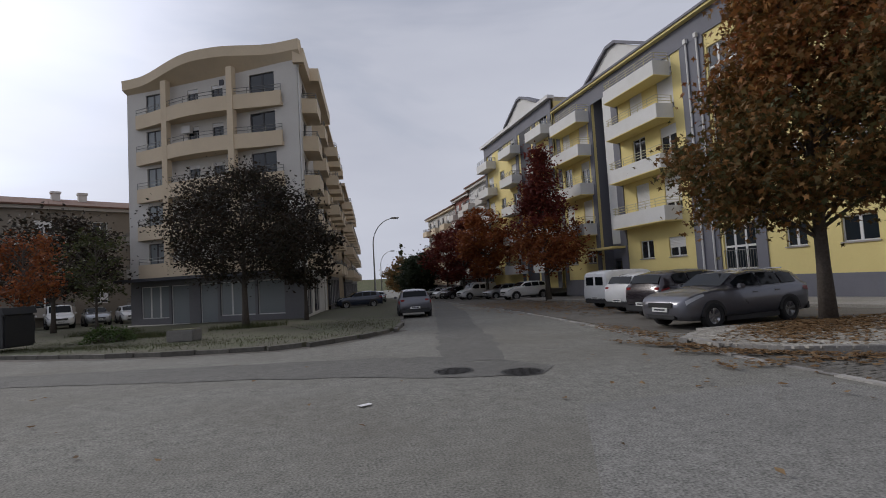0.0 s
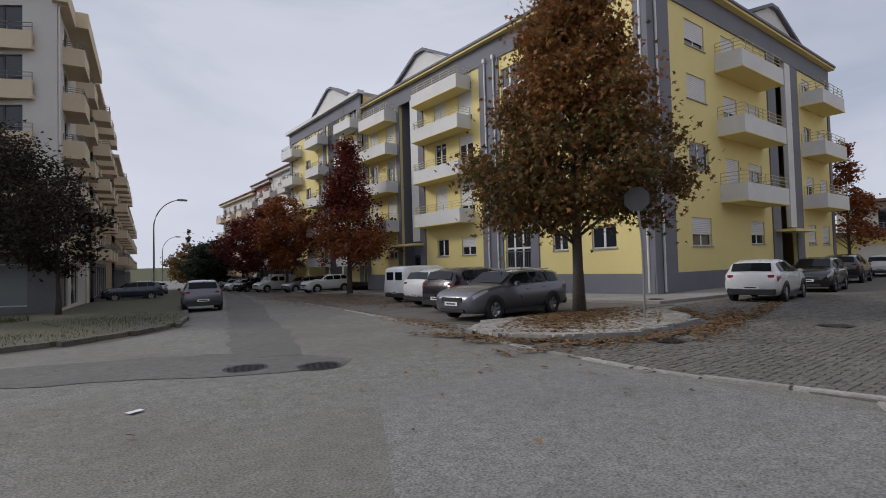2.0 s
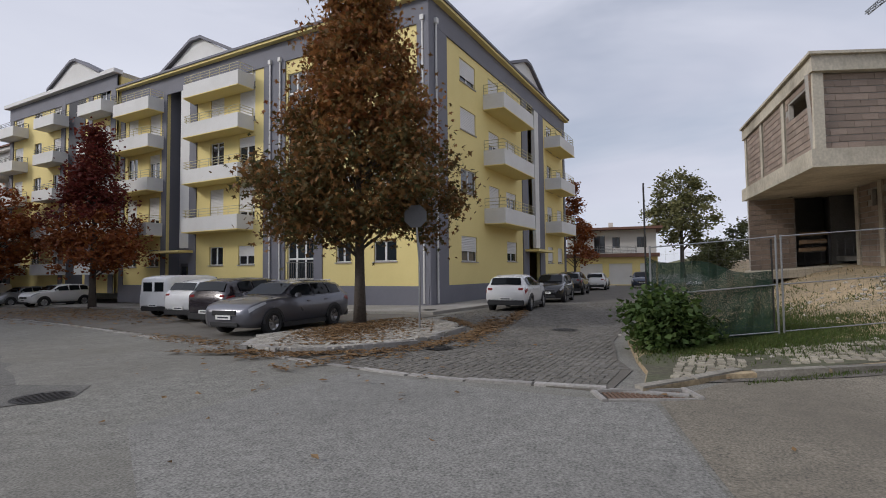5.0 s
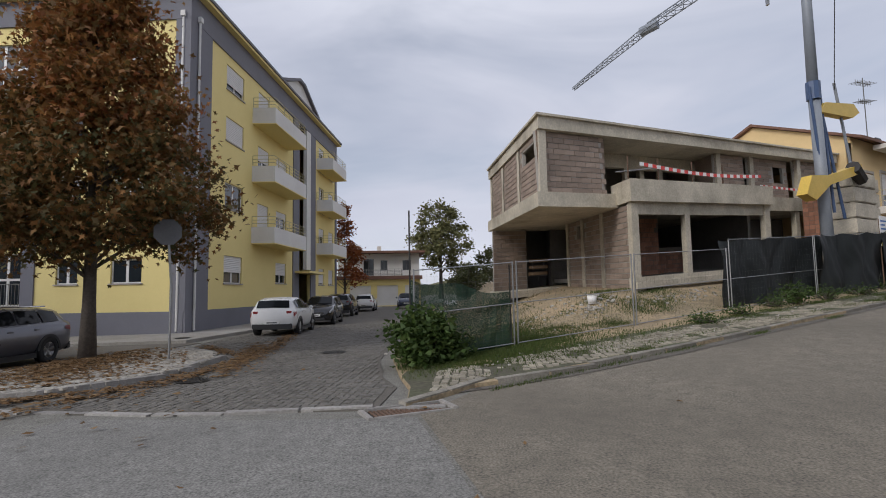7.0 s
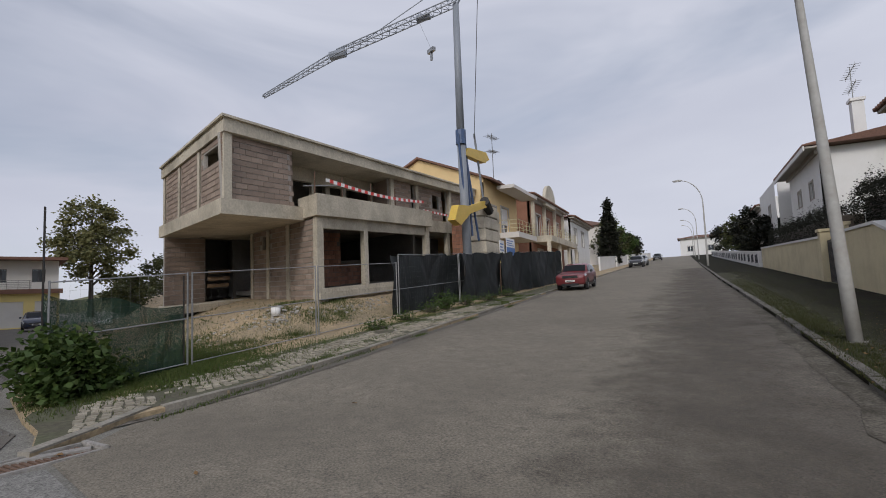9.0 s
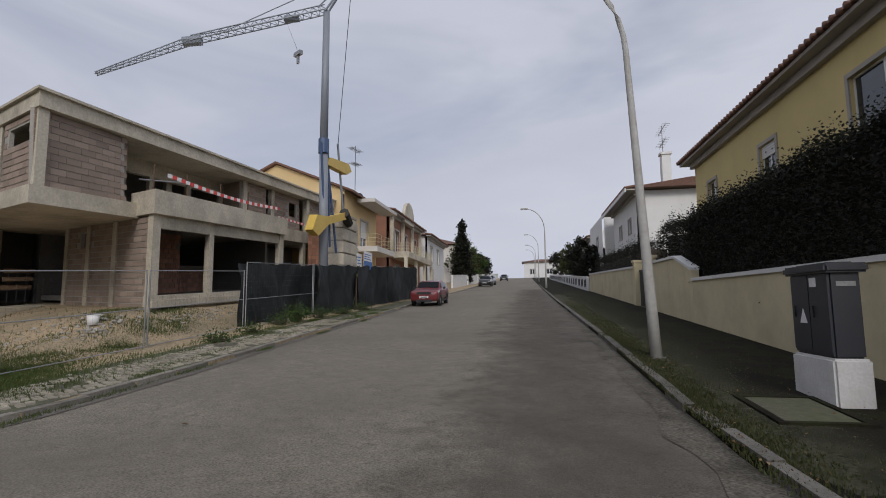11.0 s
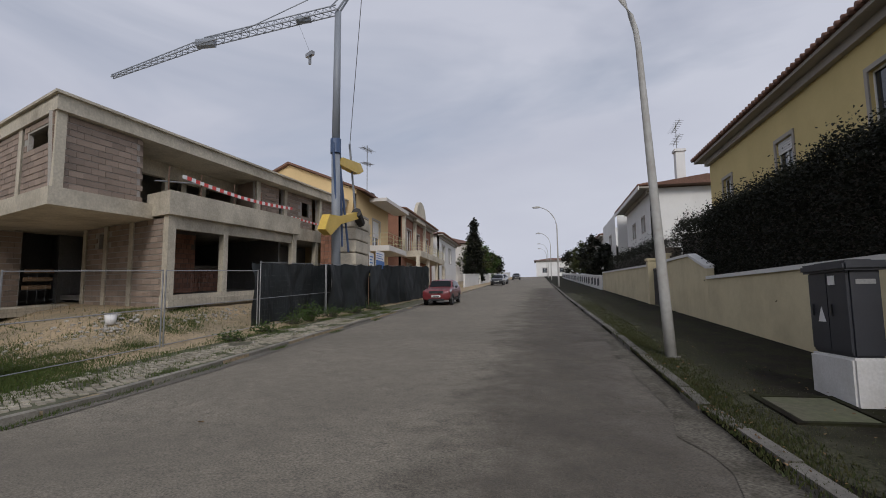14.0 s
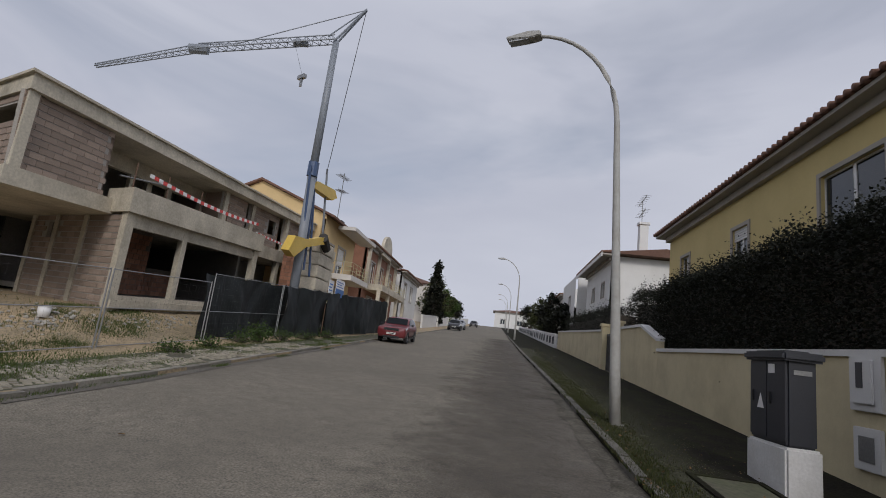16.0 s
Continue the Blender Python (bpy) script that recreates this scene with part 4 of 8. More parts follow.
# second yellow block, taller, then the older blocks down the street
plain_block("apartment_building", 21.0, 55.4, -90, 16.7, 14, 5, 2.95, 1.4, YELLOW, WHITE_PAINT, "taller yellow apartment block with pale balconies", 5, gable=11.2, z0=0.35)
plain_block("apartment_building", 21.5, 63.3, -90, 7.7, 13, 4, 2.75, 2.8, WHITE_PAINT, PALE_WALL, "white apartment block over a shop arcade", 3, roof_col=ROOF_TILE, z0=-0.75)
RED_WALL = material("dull_red_render", (0.30, 0.12, 0.09), 0.85, 0.08, 50.0, 0.3, 0.4, 0.15)
plain_block("apartment_building", 21.6, 70.2, -90, 6.8, 13, 4, 2.75, 2.8, RED_WALL, PALE_WALL, "dull red apartment block over a shop arcade", 3, roof_col=ROOF_TILE, z0=-1.25)
plain_block("apartment_building", 21.7, 87.2, -90, 16.9, 13, 4, 2.75, 2.8, PALE_WALL, CREAM, "pale apartment block far down the street", 6, roof_col=ROOF_TILE, z0=-1.9)

# ---- cream block with curved balconies across the street ----
def cream_block():
    x0, y0 = 0.1, 33.0
    L, S, TOP = 13.9, 13.0, 16.9
    root = thing("apartment_building", pose(x0 - L * math.sin(radians(58)), y0 + L * math.cos(radians(58)), -0.5, 0, 0, -32), "six-storey cream and pale grey block with curved balconies over shops", "building")
    bands = [3.55, 6.2, 8.85, 11.5, 14.1]

    def bulge(u):
        t = min(max((u - 1.0) / 11.8, 0), 1)
        return -0.25 - 0.8 * math.sin(t * math.pi) ** 1.5

    holes, wins = [], []
    for z in bands:
        for a, b, h, hz, k in ((1.7, 3.0, 2.0, 0.15, CURTAIN_GLASS), (5.3, 6.2, 0.85, 1.1, GLASS), (7.3, 8.2, 0.85, 1.1, GLASS), (10.3, 12.2, 2.0, 0.15, GLASS)):
            holes.append((a, b, z + hz, z + hz + h))
            wins.append((a, z + hz, b - a, h, k))
    bm = bmesh.new()
    wall_sheet(bm, L, 3.3, TOP, holes)
    # the far end and the back
    skew = math.tan(radians(-14.7))
    bmesh.ops.remove_doubles(bm, verts=bm.verts[:], dist=0.001)
    part("wall", bm, PALE_WALL, root, "pale grey rendered wall")
    part("end_wall", boxes((0, 0.25, 0.25, 12.0, 0, TOP)), PALE_WALL, root)
    part("rear_wall", boxes((0.26, 8.6, 11.7, 12.0, 0, TOP)), PALE_WALL, root)
    for x, z, w, h, k in wins:
        window(root, Matrix.Translation((x, 0, z)), w, h, 0.0 if h > 1.5 else 0.3, frame=FRAME_DARK, pane=k, sill=False)
    us = [1.0 + 11.8 * i / 24 for i in range(25)]
    for z in bands:
        bm = bmesh.new()
        rings = [[bm.verts.new(p) for p in ((u, bulge(u), z - 0.25), (u, bulge(u), z + 0.72), (u, bulge(u) + 0.12, z + 0.72), (u, bulge(u) + 0.12, z), (u, -0.003, z), (u, -0.003, z - 0.25))] for u in us]
        for p, q in zip(rings, rings[1:]):
            for i in range(6):
                bm.faces.new((p[i], p[(i + 1) % 6], q[(i + 1) % 6], q[i]))
        bm.faces.new(rings[0])
        bm.faces.new(rings[-1][::-1])
        ob = part("balcony", bm, CREAM, root, "curved cream balcony")
        part("railing", railing(bmesh.new(), [(u, bulge(u) + 0.06) for u in us], 0.42, 2, 0.02, 1.2, z + 0.72), RAIL, ob)
    for u in (4.0, 9.4):
        part("column", boxes((u - 0.22, u + 0.22, bulge(u) - 0.06, bulge(u) + 0.34, 3.3, TOP - 0.2)), CREAM, root, "cream column")
    # curved roof parapet
    us = [0.0 + (L + 0.4) * i / 30 for i in range(31)]
    bm = bmesh.new()
    ease = lambda t: min(max(t, 0), 1) ** 2 * (3 - 2 * min(max(t, 0), 1))
    top_z = lambda u: TOP + 0.55 + 0.60 * ease((u - 1.5) / 5.5) - 0.22 * ease((u - 8.5) / 4.0)
    rings = [[bm.verts.new(p) for p in ((u, bulge(u) - 0.14, top_z(u) - 0.66), (u, bulge(u) - 0.18, top_z(u)), (u, bulge(u) + 0.12, top_z(u)), (u, 0.3, TOP - 0.2), (u, 0.3, TOP - 0.55))] for u in us]
    for p, q in zip(rings, rings[1:]):
        for i in range(5):
            bm.faces.new((p[i], p[(i + 1) % 5], q[(i + 1) % 5], q[i]))
    bm.faces.new(rings[0])
    bm.faces.new(rings[-1][::-1])
    part("parapet", bm, CREAM, root, "cream curved roof parapet")
    rb = bmesh.new()
    lo = [rb.verts.new((u, d, TOP - 0.3)) for u, d in ((0, 0.3), (L - 0.2, 0.3), (L - 5.5, 11.8), (0, 11.8))]
    hi = [rb.verts.new((v.co.x, v.co.y, TOP - 0.1)) for v in lo]
    rb.faces.new(lo[::-1])
    rb.faces.new(hi)
    for i in range(4):
        rb.faces.new((lo[i], lo[(i + 1) % 4], hi[(i + 1) % 4], hi[i]))
    part("roof", rb, CONCRETE, root)
    # shops
    bm = bmesh.new()
    hs = [(0.9, 3.3, 0.55, 2.75), (3.5, 5.0, 0.1, 2.75), (5.9, 7.3, 0.1, 2.75), (7.5, 10.2, 0.55, 2.75), (10.4, 12.4, 0.55, 2.75)]
    wall_sheet(bm, L, 0, 3.3, hs)
    part("ground_storey", bm, TILE_WALL, root, "dark tiled shop storey")
    for a, b, c, d in hs:
        window(root, Matrix.Translation((a, 0, c)), b - a, d - c, 0, 3 if b - a > 2 else 1, 0, FRAME_WHITE, CURTAIN_GLASS, False)
    part("awning_slab", boxes((-0.2, L + 0.2, -1.2, -0.003, 3.1, 3.3)), DARK_GREY, root)
    part("entrance_step", boxes((0.2, L - 1, -0.9, -0.003, -0.1, 0.14)), PALE_WALL, root)
    part("air_conditioner", boxes((5.0, 5.7, -0.3, -0.004, 13.0, 13.5)), WHITE_PAINT, root)
    part("satellite_dish", boxes((8.6, 8.9, -0.8, -0.7, 15.6, 15.95)), DARK_GREY, root)
    # street side
    MS = root.matrix_basis.inverted() @ pose(x0, y0, -0.5, 0, 0, 82.7)
    holes, wins = [], []
    for z in bands:
        for a, b in ((2.6, 4.0), (8.6, 10.0)):
            holes.append((a, b, z + 0.1, z + 2.1))
        holes.append((5.8, 6.9, z + 0.8, z + 2.0))
    bm = bmesh.new()
    wall_sheet(bm, S, 0, TOP, holes + [(0.8, 3.6, 0.3, 2.8), (5, 8.5, 0.3, 2.8)], m=MS)
    part("wall", bm, PALE_WALL, root, "pale grey rendered wall")
    for a, b, c, d in holes + [(0.8, 3.6, 0.3, 2.8), (5, 8.5, 0.3, 2.8)]:
        window(root, MS @ Matrix.Translation((a, 0, c)), b - a, d - c, 0.0, 2, frame=FRAME_DARK, sill=False)
    for z in bands:
        for a in (1.9, 7.9):
            balcony(root, MS @ Matrix.Translation((a, 0, 0)), 2.9, 1.0, z - 0.2, 0.1, 0.95, 0.35, CREAM, CREAM, RAIL)
    part("parapet", fbox(MS, -0.3, 3.0, -0.5, 0.2, TOP - 0.5, TOP + 0.4), CREAM, root)
    part("parapet", fbox(MS, 3.0, S, -1.1, 0.2, TOP - 0.4, TOP + 0.5), CREAM, root)
    downpipe(root, MS, -0.0 + 0.15, TOP - 0.6, -0.06)
    return root


cream_block()
plain_block("apartment_building", 2.3, 47.0, 82.7, 13, 12, 5, 2.7, 3.4, CREAM, CREAM, "cream block with stacked balconies further down", 6, z0=-0.7)
plain_block("apartment_building", 4.7, 60.5, 82.7, 20, 12, 4, 2.7, 3.4, CREAM, CREAM, "long cream block with stacked balconies", 9, z0=-0.9)
plain_block("apartment_building", 7.5, 82.0, 82.7, 26, 12, 3, 2.7, 3.4, PALE_WALL, CREAM, "low pale block at the street's far end", 8, z0=-1.1, roof_col=ROOF_TILE)
old = plain_block("apartment_building", -47.0, 40.5, 29, 43.0, 12, 3, 3.25, 0.9, material("brown_render", (0.22, 0.19, 0.155), 0.9, 0.1, 40, 0.4, 0.4, 0.2), TRIM_STONE, "old brown three-storey block with chimneys", 10, roof_col=ROOF_TILE, z0=-0.6)
for u, hh in ((17.5, 1.6), (20.5, 1.9), (22.0, 1.5), (29.0, 1.3), (31.2, 1.3)):
    part("chimney", boxes((u, u + 0.7, 4, 4.7, 11.0, 11.6 + hh), (u - 0.08, u + 0.78, 3.92, 4.78, 11.6 + hh, 11.8 + hh)), PALE_WALL, old)


# ---- concrete frame house under construction ----
HOUSE_S, HOUSE_W, LEAN, CLIMB = 14.6, 12.0, 0.451, 0.055


def leaned(bm):
    for v in bm.verts:
        v.co.x += LEAN * v.co.y
        v.co.z += CLIMB * v.co.x
    return bm


def building_shell():
    x, y = up_street(HOUSE_S, HOUSE_W)
    root = thing("unfinished_house", pose(x, y, 0, 0, 0, C_TURN), "unfinished two-storey house of raw concrete and grey-brown blocks", "building")
    P = lambda name, mat, *rows, label="": part(name, leaned(boxes(*rows)), mat, root, label)
    # roof slab with its deep edge
    P("roof_slab", CONCRETE, (-3.75, 17.5, 0.9, 9.0, 7.22, 7.66))
    P("roof_coping", CONCRETE, (-3.85, 17.6, 0.8, 1.15, 7.66, 7.74), (-3.85, -3.5, 1.15, 9.0, 7.66, 7.74))
    # first floor slab, overhanging
    P("floor_slab", CONCRETE, (-3.85, 0.0, 0.9, 9.0, 4.55, 5.05), (0.0, 17.5, 1.0, 9.0, 4.55, 5.0))
    P("balcony_slab", CONCRETE, (-0.1, 9.1, -0.15, 1.0, 4.62, 4.85))
    P("balcony_parapet", CONCRETE, (-0.1, 9.1, -0.15, 0.1, 4.85, 5.42), (-0.1, 0.12, 0.1, 1.3, 4.85, 5.42), (8.95, 9.1, 0.1, 1.0, 4.85, 5.42))
    P("balcony_parapet", CONCRETE, (9.1, 17.0, 0.75, 0.98, 4.5, 5.15))
    # posts
    for a, b, w, z0, z1 in ((0.0, 0.0, 0.36, 1.0, 4.62), (3.05, 0.05, 0.28, 1.9, 4.62), (8.55, 0.0, 0.4, 1.2, 4.62), (12.5, 0.8, 0.35, 1.2, 4.5)):
        P("post", CONCRETE, (a, a + w, b, b + 0.3, z0, z1), label="square concrete post")
    P("lintel", CONCRETE, (0.36, 8.55, 0.06, 0.28, 4.18, 4.62))
    P("foundation_beam", CONCRETE, (-0.05, 9.0, -0.05, 0.3, 0.4, 1.95), (0.0, 9.2, -0.18, -0.051, 1.55, 1.8))
    P("foundation_beam", CONCRETE, (9.0, 17, 0.8, 1.1, 0.4, 1.95))
    # upper corner posts
    for a, b in ((-3.7, 1.0), (3.2, 3.3), (6.9, 1.4), (9.6, 1.4), (13.5, 1.1)):
        P("post", CONCRETE, (a, a + 0.32, b, b + 0.3, 5.0, 7.22), label="square concrete post")
    for b in (3.6, 6.2, 8.6):
        P("post", CONCRETE, (-3.68, -3.4, b, b + 0.28, 5.05, 7.22), label="square concrete post")
    # rooms behind, their shade put into the dark concrete colour
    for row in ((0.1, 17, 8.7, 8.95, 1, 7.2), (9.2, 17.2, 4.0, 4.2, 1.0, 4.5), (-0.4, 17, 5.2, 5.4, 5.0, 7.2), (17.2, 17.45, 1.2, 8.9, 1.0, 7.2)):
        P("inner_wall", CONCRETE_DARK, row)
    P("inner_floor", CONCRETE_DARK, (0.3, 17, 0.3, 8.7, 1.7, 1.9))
    def brick_wall(a0, a1, b, z0, z1, seed):
        rnd = random.Random(seed)
        wl = P("brick_partition", MORTAR_DARK, (a0, a1, b + 0.015, b + 0.13, z0, z1), label="rough partition of red hollow bricks")
        rows = int((z1 - z0) / 0.2)
        for r in range(rows):
            u = a0 - (0.15 if r % 2 else 0)
            end = a1 - (0.3 * rnd.random() if r > rows - 4 else 0)
            while u < end - 0.1:
                p, q = max(u, a0), min(u + 0.29, a1)
                if q - p > 0.07:
                    part("brick", leaned(boxes((p, q - 0.012, b + rnd.uniform(-0.006, 0.006), b + 0.03, z0 + 0.2 * r + 0.012, z0 + 0.2 * r + 0.195))), BRICK, wl)
                u += 0.3

    brick_wall(1.5, 3.4, 2.3, 1.92, 4.5, 1)
    brick_wall(0.4, 1.48, 2.9, 1.92, 2.9, 2)
    brick_wall(4.2, 6.2, 3.2, 1.92, 3.1, 3)
    # undercroft left of the front
    for b in (2.2, 4.1, 5.85):
        P("undercroft_pier", CONCRETE, (-0.05, 0.15, b, b + 0.27, 0.6, 4.55), label="stained concrete pier")
    P("footing", CONCRETE, (-0.12, 0.2, 0.3, 6.1, 0.3, 1.55), label="rough concrete footing")
    P("terrace_slab", CONCRETE, (-3.9, 0.0, 6.4, 8.7, 1.25, 1.55))
    # dark pier colour carries the shade of the gap under the slab
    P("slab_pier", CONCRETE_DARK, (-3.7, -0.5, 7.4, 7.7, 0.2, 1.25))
    back = P("rear_panel", MORTAR, (-3.8, -1.75, 8.12, 8.3, 1.55, 4.5), label="block panel under the overhang")
    for r in range(14):
        a = -3.8 - (0.25 if r % 2 else 0)
        while a < -1.8:
            p, q = max(a, -3.8), min(a + 0.49, -1.76)
            if q - p > 0.1:
                part("block", leaned(boxes((p, q, 8.10, 8.125, 1.57 + 0.208 * r, 1.75 + 0.208 * r))), BLOCK, back)
            a += 0.5
    # back room walls and ceiling, painted dark for the depth of the opening
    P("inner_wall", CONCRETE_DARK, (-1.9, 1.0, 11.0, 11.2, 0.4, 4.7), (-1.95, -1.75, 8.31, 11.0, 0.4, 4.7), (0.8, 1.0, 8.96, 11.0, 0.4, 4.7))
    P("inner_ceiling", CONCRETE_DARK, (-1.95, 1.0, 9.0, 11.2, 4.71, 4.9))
    for k in range(3):
        P("timber_board", TIMBER, (-1.72, -0.5, 7.9 - 0.1 * k, 7.94 - 0.1 * k, 2.2 + 0.32 * k, 2.36 + 0.32 * k), label="weathered guard board")
    # set-back front of the upper rooms
    P("inner_lintel", CONCRETE, (-0.3, 7.0, 2.9, 3.15, 6.62, 7.21))
    for a in (1.9, 4.2, 6.6):
        P("post", CONCRETE, (a, a + 0.26, 2.9, 3.15, 5.0, 6.62), label="square concrete post")
    for row in ((-0.5, -0.3, 1.42, 5.2, 5.0, 7.21), (6.95, 7.15, 1.75, 5.2, 5.0, 7.21)):
        P("partition", BLOCK, row)
    # partitions darkened in colour like the rooms round them
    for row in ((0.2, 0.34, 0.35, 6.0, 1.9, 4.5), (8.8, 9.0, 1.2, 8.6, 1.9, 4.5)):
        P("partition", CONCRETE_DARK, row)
    # walls of blocks
    H = 0.2

    def course_wall(name, length, z0, z1, m, hole=None, backing=0.12):
        bm = bmesh.new()
        cuts = [(0, length, z0, z1)] if not hole else [(0, hole[0], z0, z1), (hole[1], length, z0, z1), (hole[0], hole[1], z0, hole[2]), (hole[0], hole[1], hole[3], z1)]
        for a, b, c, d in cuts:
            if b - a > 0.02 and d - c > 0.02:
                box(bm, a, b, 0.02, 0.02 + backing, c, d)
        wl = part(name, bm, MORTAR, root, "mortar bedded block wall", m=m)
        rows = int(round((z1 - z0) / H))
        for r in range(rows):
            x = -0.25 if r % 2 else 0.0
            while x < length - 0.05:
                a, b = max(x, 0) + 0.003, min(x + 0.5, length) - 0.003
                zc = z0 + (r + 0.5) * (z1 - z0) / rows
                if b - a > 0.08 and not (hole and a < hole[1] and b > hole[0] and hole[2] < zc < hole[3]):
                    o = new("block", BLOCK_MESH if b - a > 0.45 else BLOCK_HALF)
                    o.parent = wl
                    o.matrix_basis = Matrix.Translation((a, random.uniform(-0.004, 0.004), z0 + r * (z1 - z0) / rows + 0.011))
                x += 0.5
        return wl

    tilt = -math.degrees(math.atan(CLIMB))
    place = lambda a, b, ref: pose(a + LEAN * b, b, CLIMB * (a + LEAN * b), 0, tilt, 0)
    course_wall("block_wall", 3.15, 5.06, 7.2, place(-3.38, 1.12, 0))
    course_wall("block_wall", 2.3, 5.06, 7.2, place(7.25, 1.5, 0))
    course_wall("block_wall", 3.5, 5.06, 7.2, place(9.95, 1.5, 0), hole=(2.2, 3.1, 6.0, 6.9))
    course_wall("block_wall", 3.2, 5.06, 7.2, place(13.85, 1.3, 0))
    # side wall: runs inward along the lean, x from the back to the front corner
    ang = math.degrees(math.atan2(-1, -LEAN))
    seg = math.hypot(1, LEAN)
    side_tilt = -math.degrees(math.atan(-CLIMB * LEAN / seg))
    for b0, b1, hole in ((3.6, 1.3, (0.35, 2.0, 6.35, 6.95)), (6.2, 3.9, None), (8.6, 6.5, None)):
        p = Vector((-3.66 + LEAN * b0, b0, CLIMB * (-3.66 + LEAN * b0)))
        course_wall("block_wall", (b0 - b1) * seg, 5.06, 7.2, Matrix.Translation(p) @ pose(0, 0, 0, 0, side_tilt, ang), hole=hole)
    p = Vector((LEAN * 6.0 + 0.02, 6.0, CLIMB * LEAN * 6.0))
    course_wall("block_wall", 5.7 * seg, 1.5, 4.55, Matrix.Translation(p) @ pose(0, 0, 0, 0, side_tilt, ang), hole=(1.0 * seg, 1.6 * seg, 3.65, 4.3))
    # guard rails and warning tape on the loggia edge
    for a in (0.3, 2.0, 4.1, 6.2):
        part("guard_post", leaned(tube(bmesh.new(), [(a, 0.5, 5.0), (a, 0.5, 6.4)], 0.035, 6)), RUST, root)
    part("guard_rail", leaned(tube(bmesh.new(), [(0.0, 1.0, 5.9), (2.0, 0.5, 6.05)], 0.03, 6)), GALV, root)
    for i in range(34):
        a = 0.9 + i * 0.24
        z = 6.06 - 0.16 * math.sin(i / 33 * math.pi) - 0.004 * i
        part("tape_band", leaned(boxes((a, a + 0.24, 0.42, 0.425, z, z + 0.14))), RED_PLASTIC if i % 2 else WHITE_PLASTIC, root)
    for i in range(30):
        a = 9.2 + i * 0.22
        part("tape_band", leaned(boxes((a, a + 0.22, 0.6, 0.605, 5.55 - 0.006 * i, 5.66 - 0.006 * i))), RED_PLASTIC if i % 2 else WHITE_PLASTIC, root)
    part("roof_vent", leaned(boxes((11.4, 11.8, 3, 3.4, 7.66, 8.0))), PLASTIC_BLACK, root)
    return root


BLOCK_MESH = finish(boxes((0, 0.492, 0, 0.04, 0, 0.166)), "block", BLOCK)
BLOCK_HALF = finish(boxes((0, 0.242, 0, 0.04, 0, 0.166)), "block", BLOCK)
building_shell()


# ---- houses up the climbing street ----
def villa(name, s_far, w, length, depth, eave, base, mat, label, wins, turn_side, roof=ROOF_TILE, rise=1.6, overhang=0.6, gables=False):
    """A rendered house: openings cut through, sills, eaves board, tiled roof with rows of tiles."""
    x, y = up_street(s_far, w)
    root = thing(name, pose(x, y, base, 0, 0, C_TURN + turn_side), label, "house")
    bm = bmesh.new()
    wall_sheet(bm, length, 0, eave, [(a, a + ww, z, z + h) for a, z, ww, h, *_ in wins])
    bmesh.ops.remove_doubles(bm, verts=bm.verts[:], dist=0.001)
    part("wall", bm, mat, root)
    part("end_wall", boxes((0, 0.25, 0.25, depth, 0, eave)), mat, root)
    part("end_wall", boxes((length - 0.25, length, 0.25, depth, 0, eave)), mat, root)
    part("rear_wall", boxes((0.26, length - 0.26, depth - 0.25, depth, 0, eave)), mat, root)
    for a, z, ww, h, *k in wins:
        window(root, Matrix.Translation((a, 0, z)), ww, h, k[0] if k else 0.0)
        part("surround", boxes((a - 0.14, a - 0.001, -0.05, 0.02, z - 0.1, z + h + 0.14), (a + ww + 0.001, a + ww + 0.14, -0.05, 0.02, z - 0.1, z + h + 0.14), (a, a + ww, -0.05, 0.02, z + h + 0.001, z + h + 0.14)), TRIM_STONE, root)
    if roof:
        part("soffit_board", boxes((-overhang, length + overhang, -overhang, 0.0, eave - 0.12, eave)), TRIM_STONE, root, "grey soffit board")
        part("moulding", boxes((-0.1, length + 0.1, -0.22, -0.003, eave - 0.4, eave - 0.121)), TRIM_STONE, root, "moulded grey band")
        r = bmesh.new()
        o = overhang + 0.08
        vs = [r.verts.new(p) for p in ((-o, -o, eave + 0.06), (length + o, -o, eave + 0.06), (length + o, depth + o, eave + 0.06), (-o, depth + o, eave + 0.06), (depth / 2, depth / 2, eave + rise), (length - depth / 2, depth / 2, eave + rise))]
        if gables:
            vs[4].co.x, vs[5].co.x = -o, length + o
        for f in ((0, 1, 5, 4), (1, 2, 5), (2, 3, 4, 5), (3, 0, 4), (0, 3, 2, 1)):
            r.faces.new([vs[i] for i in f])
        rf = part("roof", r, roof, root, "clay tile roof")
        k = 0
        a = -o
        while a < length + o:
            t = part("ridge_tile", TILE_END, None, rf, m=Matrix.Translation((a, -o - 0.06, eave + 0.08)))
            a += 0.32
            k += 1
    return root


tb = bmesh.new()
tube(tb, [(0.1, 0, 0), (0.1, 0.9, 0.14)], 0.1, 8)
TILE_END = finish(tb, "ridge_tile", ROOF_TILE, True)
def aerial(parent, x, y, z0, z1, span):
    """A roof aerial: a mast and two booms with short cross bars."""
    bm = tube(bmesh.new(), [(x, y, z0), (x, y, z1)], 0.03, 5)
    for zz, half in ((z1 - 0.35, span), (z1 - 1.5, span * 0.8)):
        tube(bm, [(x - half, y, zz - 0.1), (x + half, y, zz + 0.12)], 0.022, 5)
        for k in range(7):
            u = -half + 2 * half * k / 6
            tube(bm, [(x + u, y - 0.35, zz + 0.11 * u / half), (x + u, y + 0.35, zz + 0.11 * u / half)], 0.014, 4)
            tube(bm, [(x + u, y, zz - 0.16 + 0.11 * u / half), (x + u, y, zz + 0.16 + 0.11 * u / half)], 0.014, 4)
    part("antenna", bm, RAIL, parent)


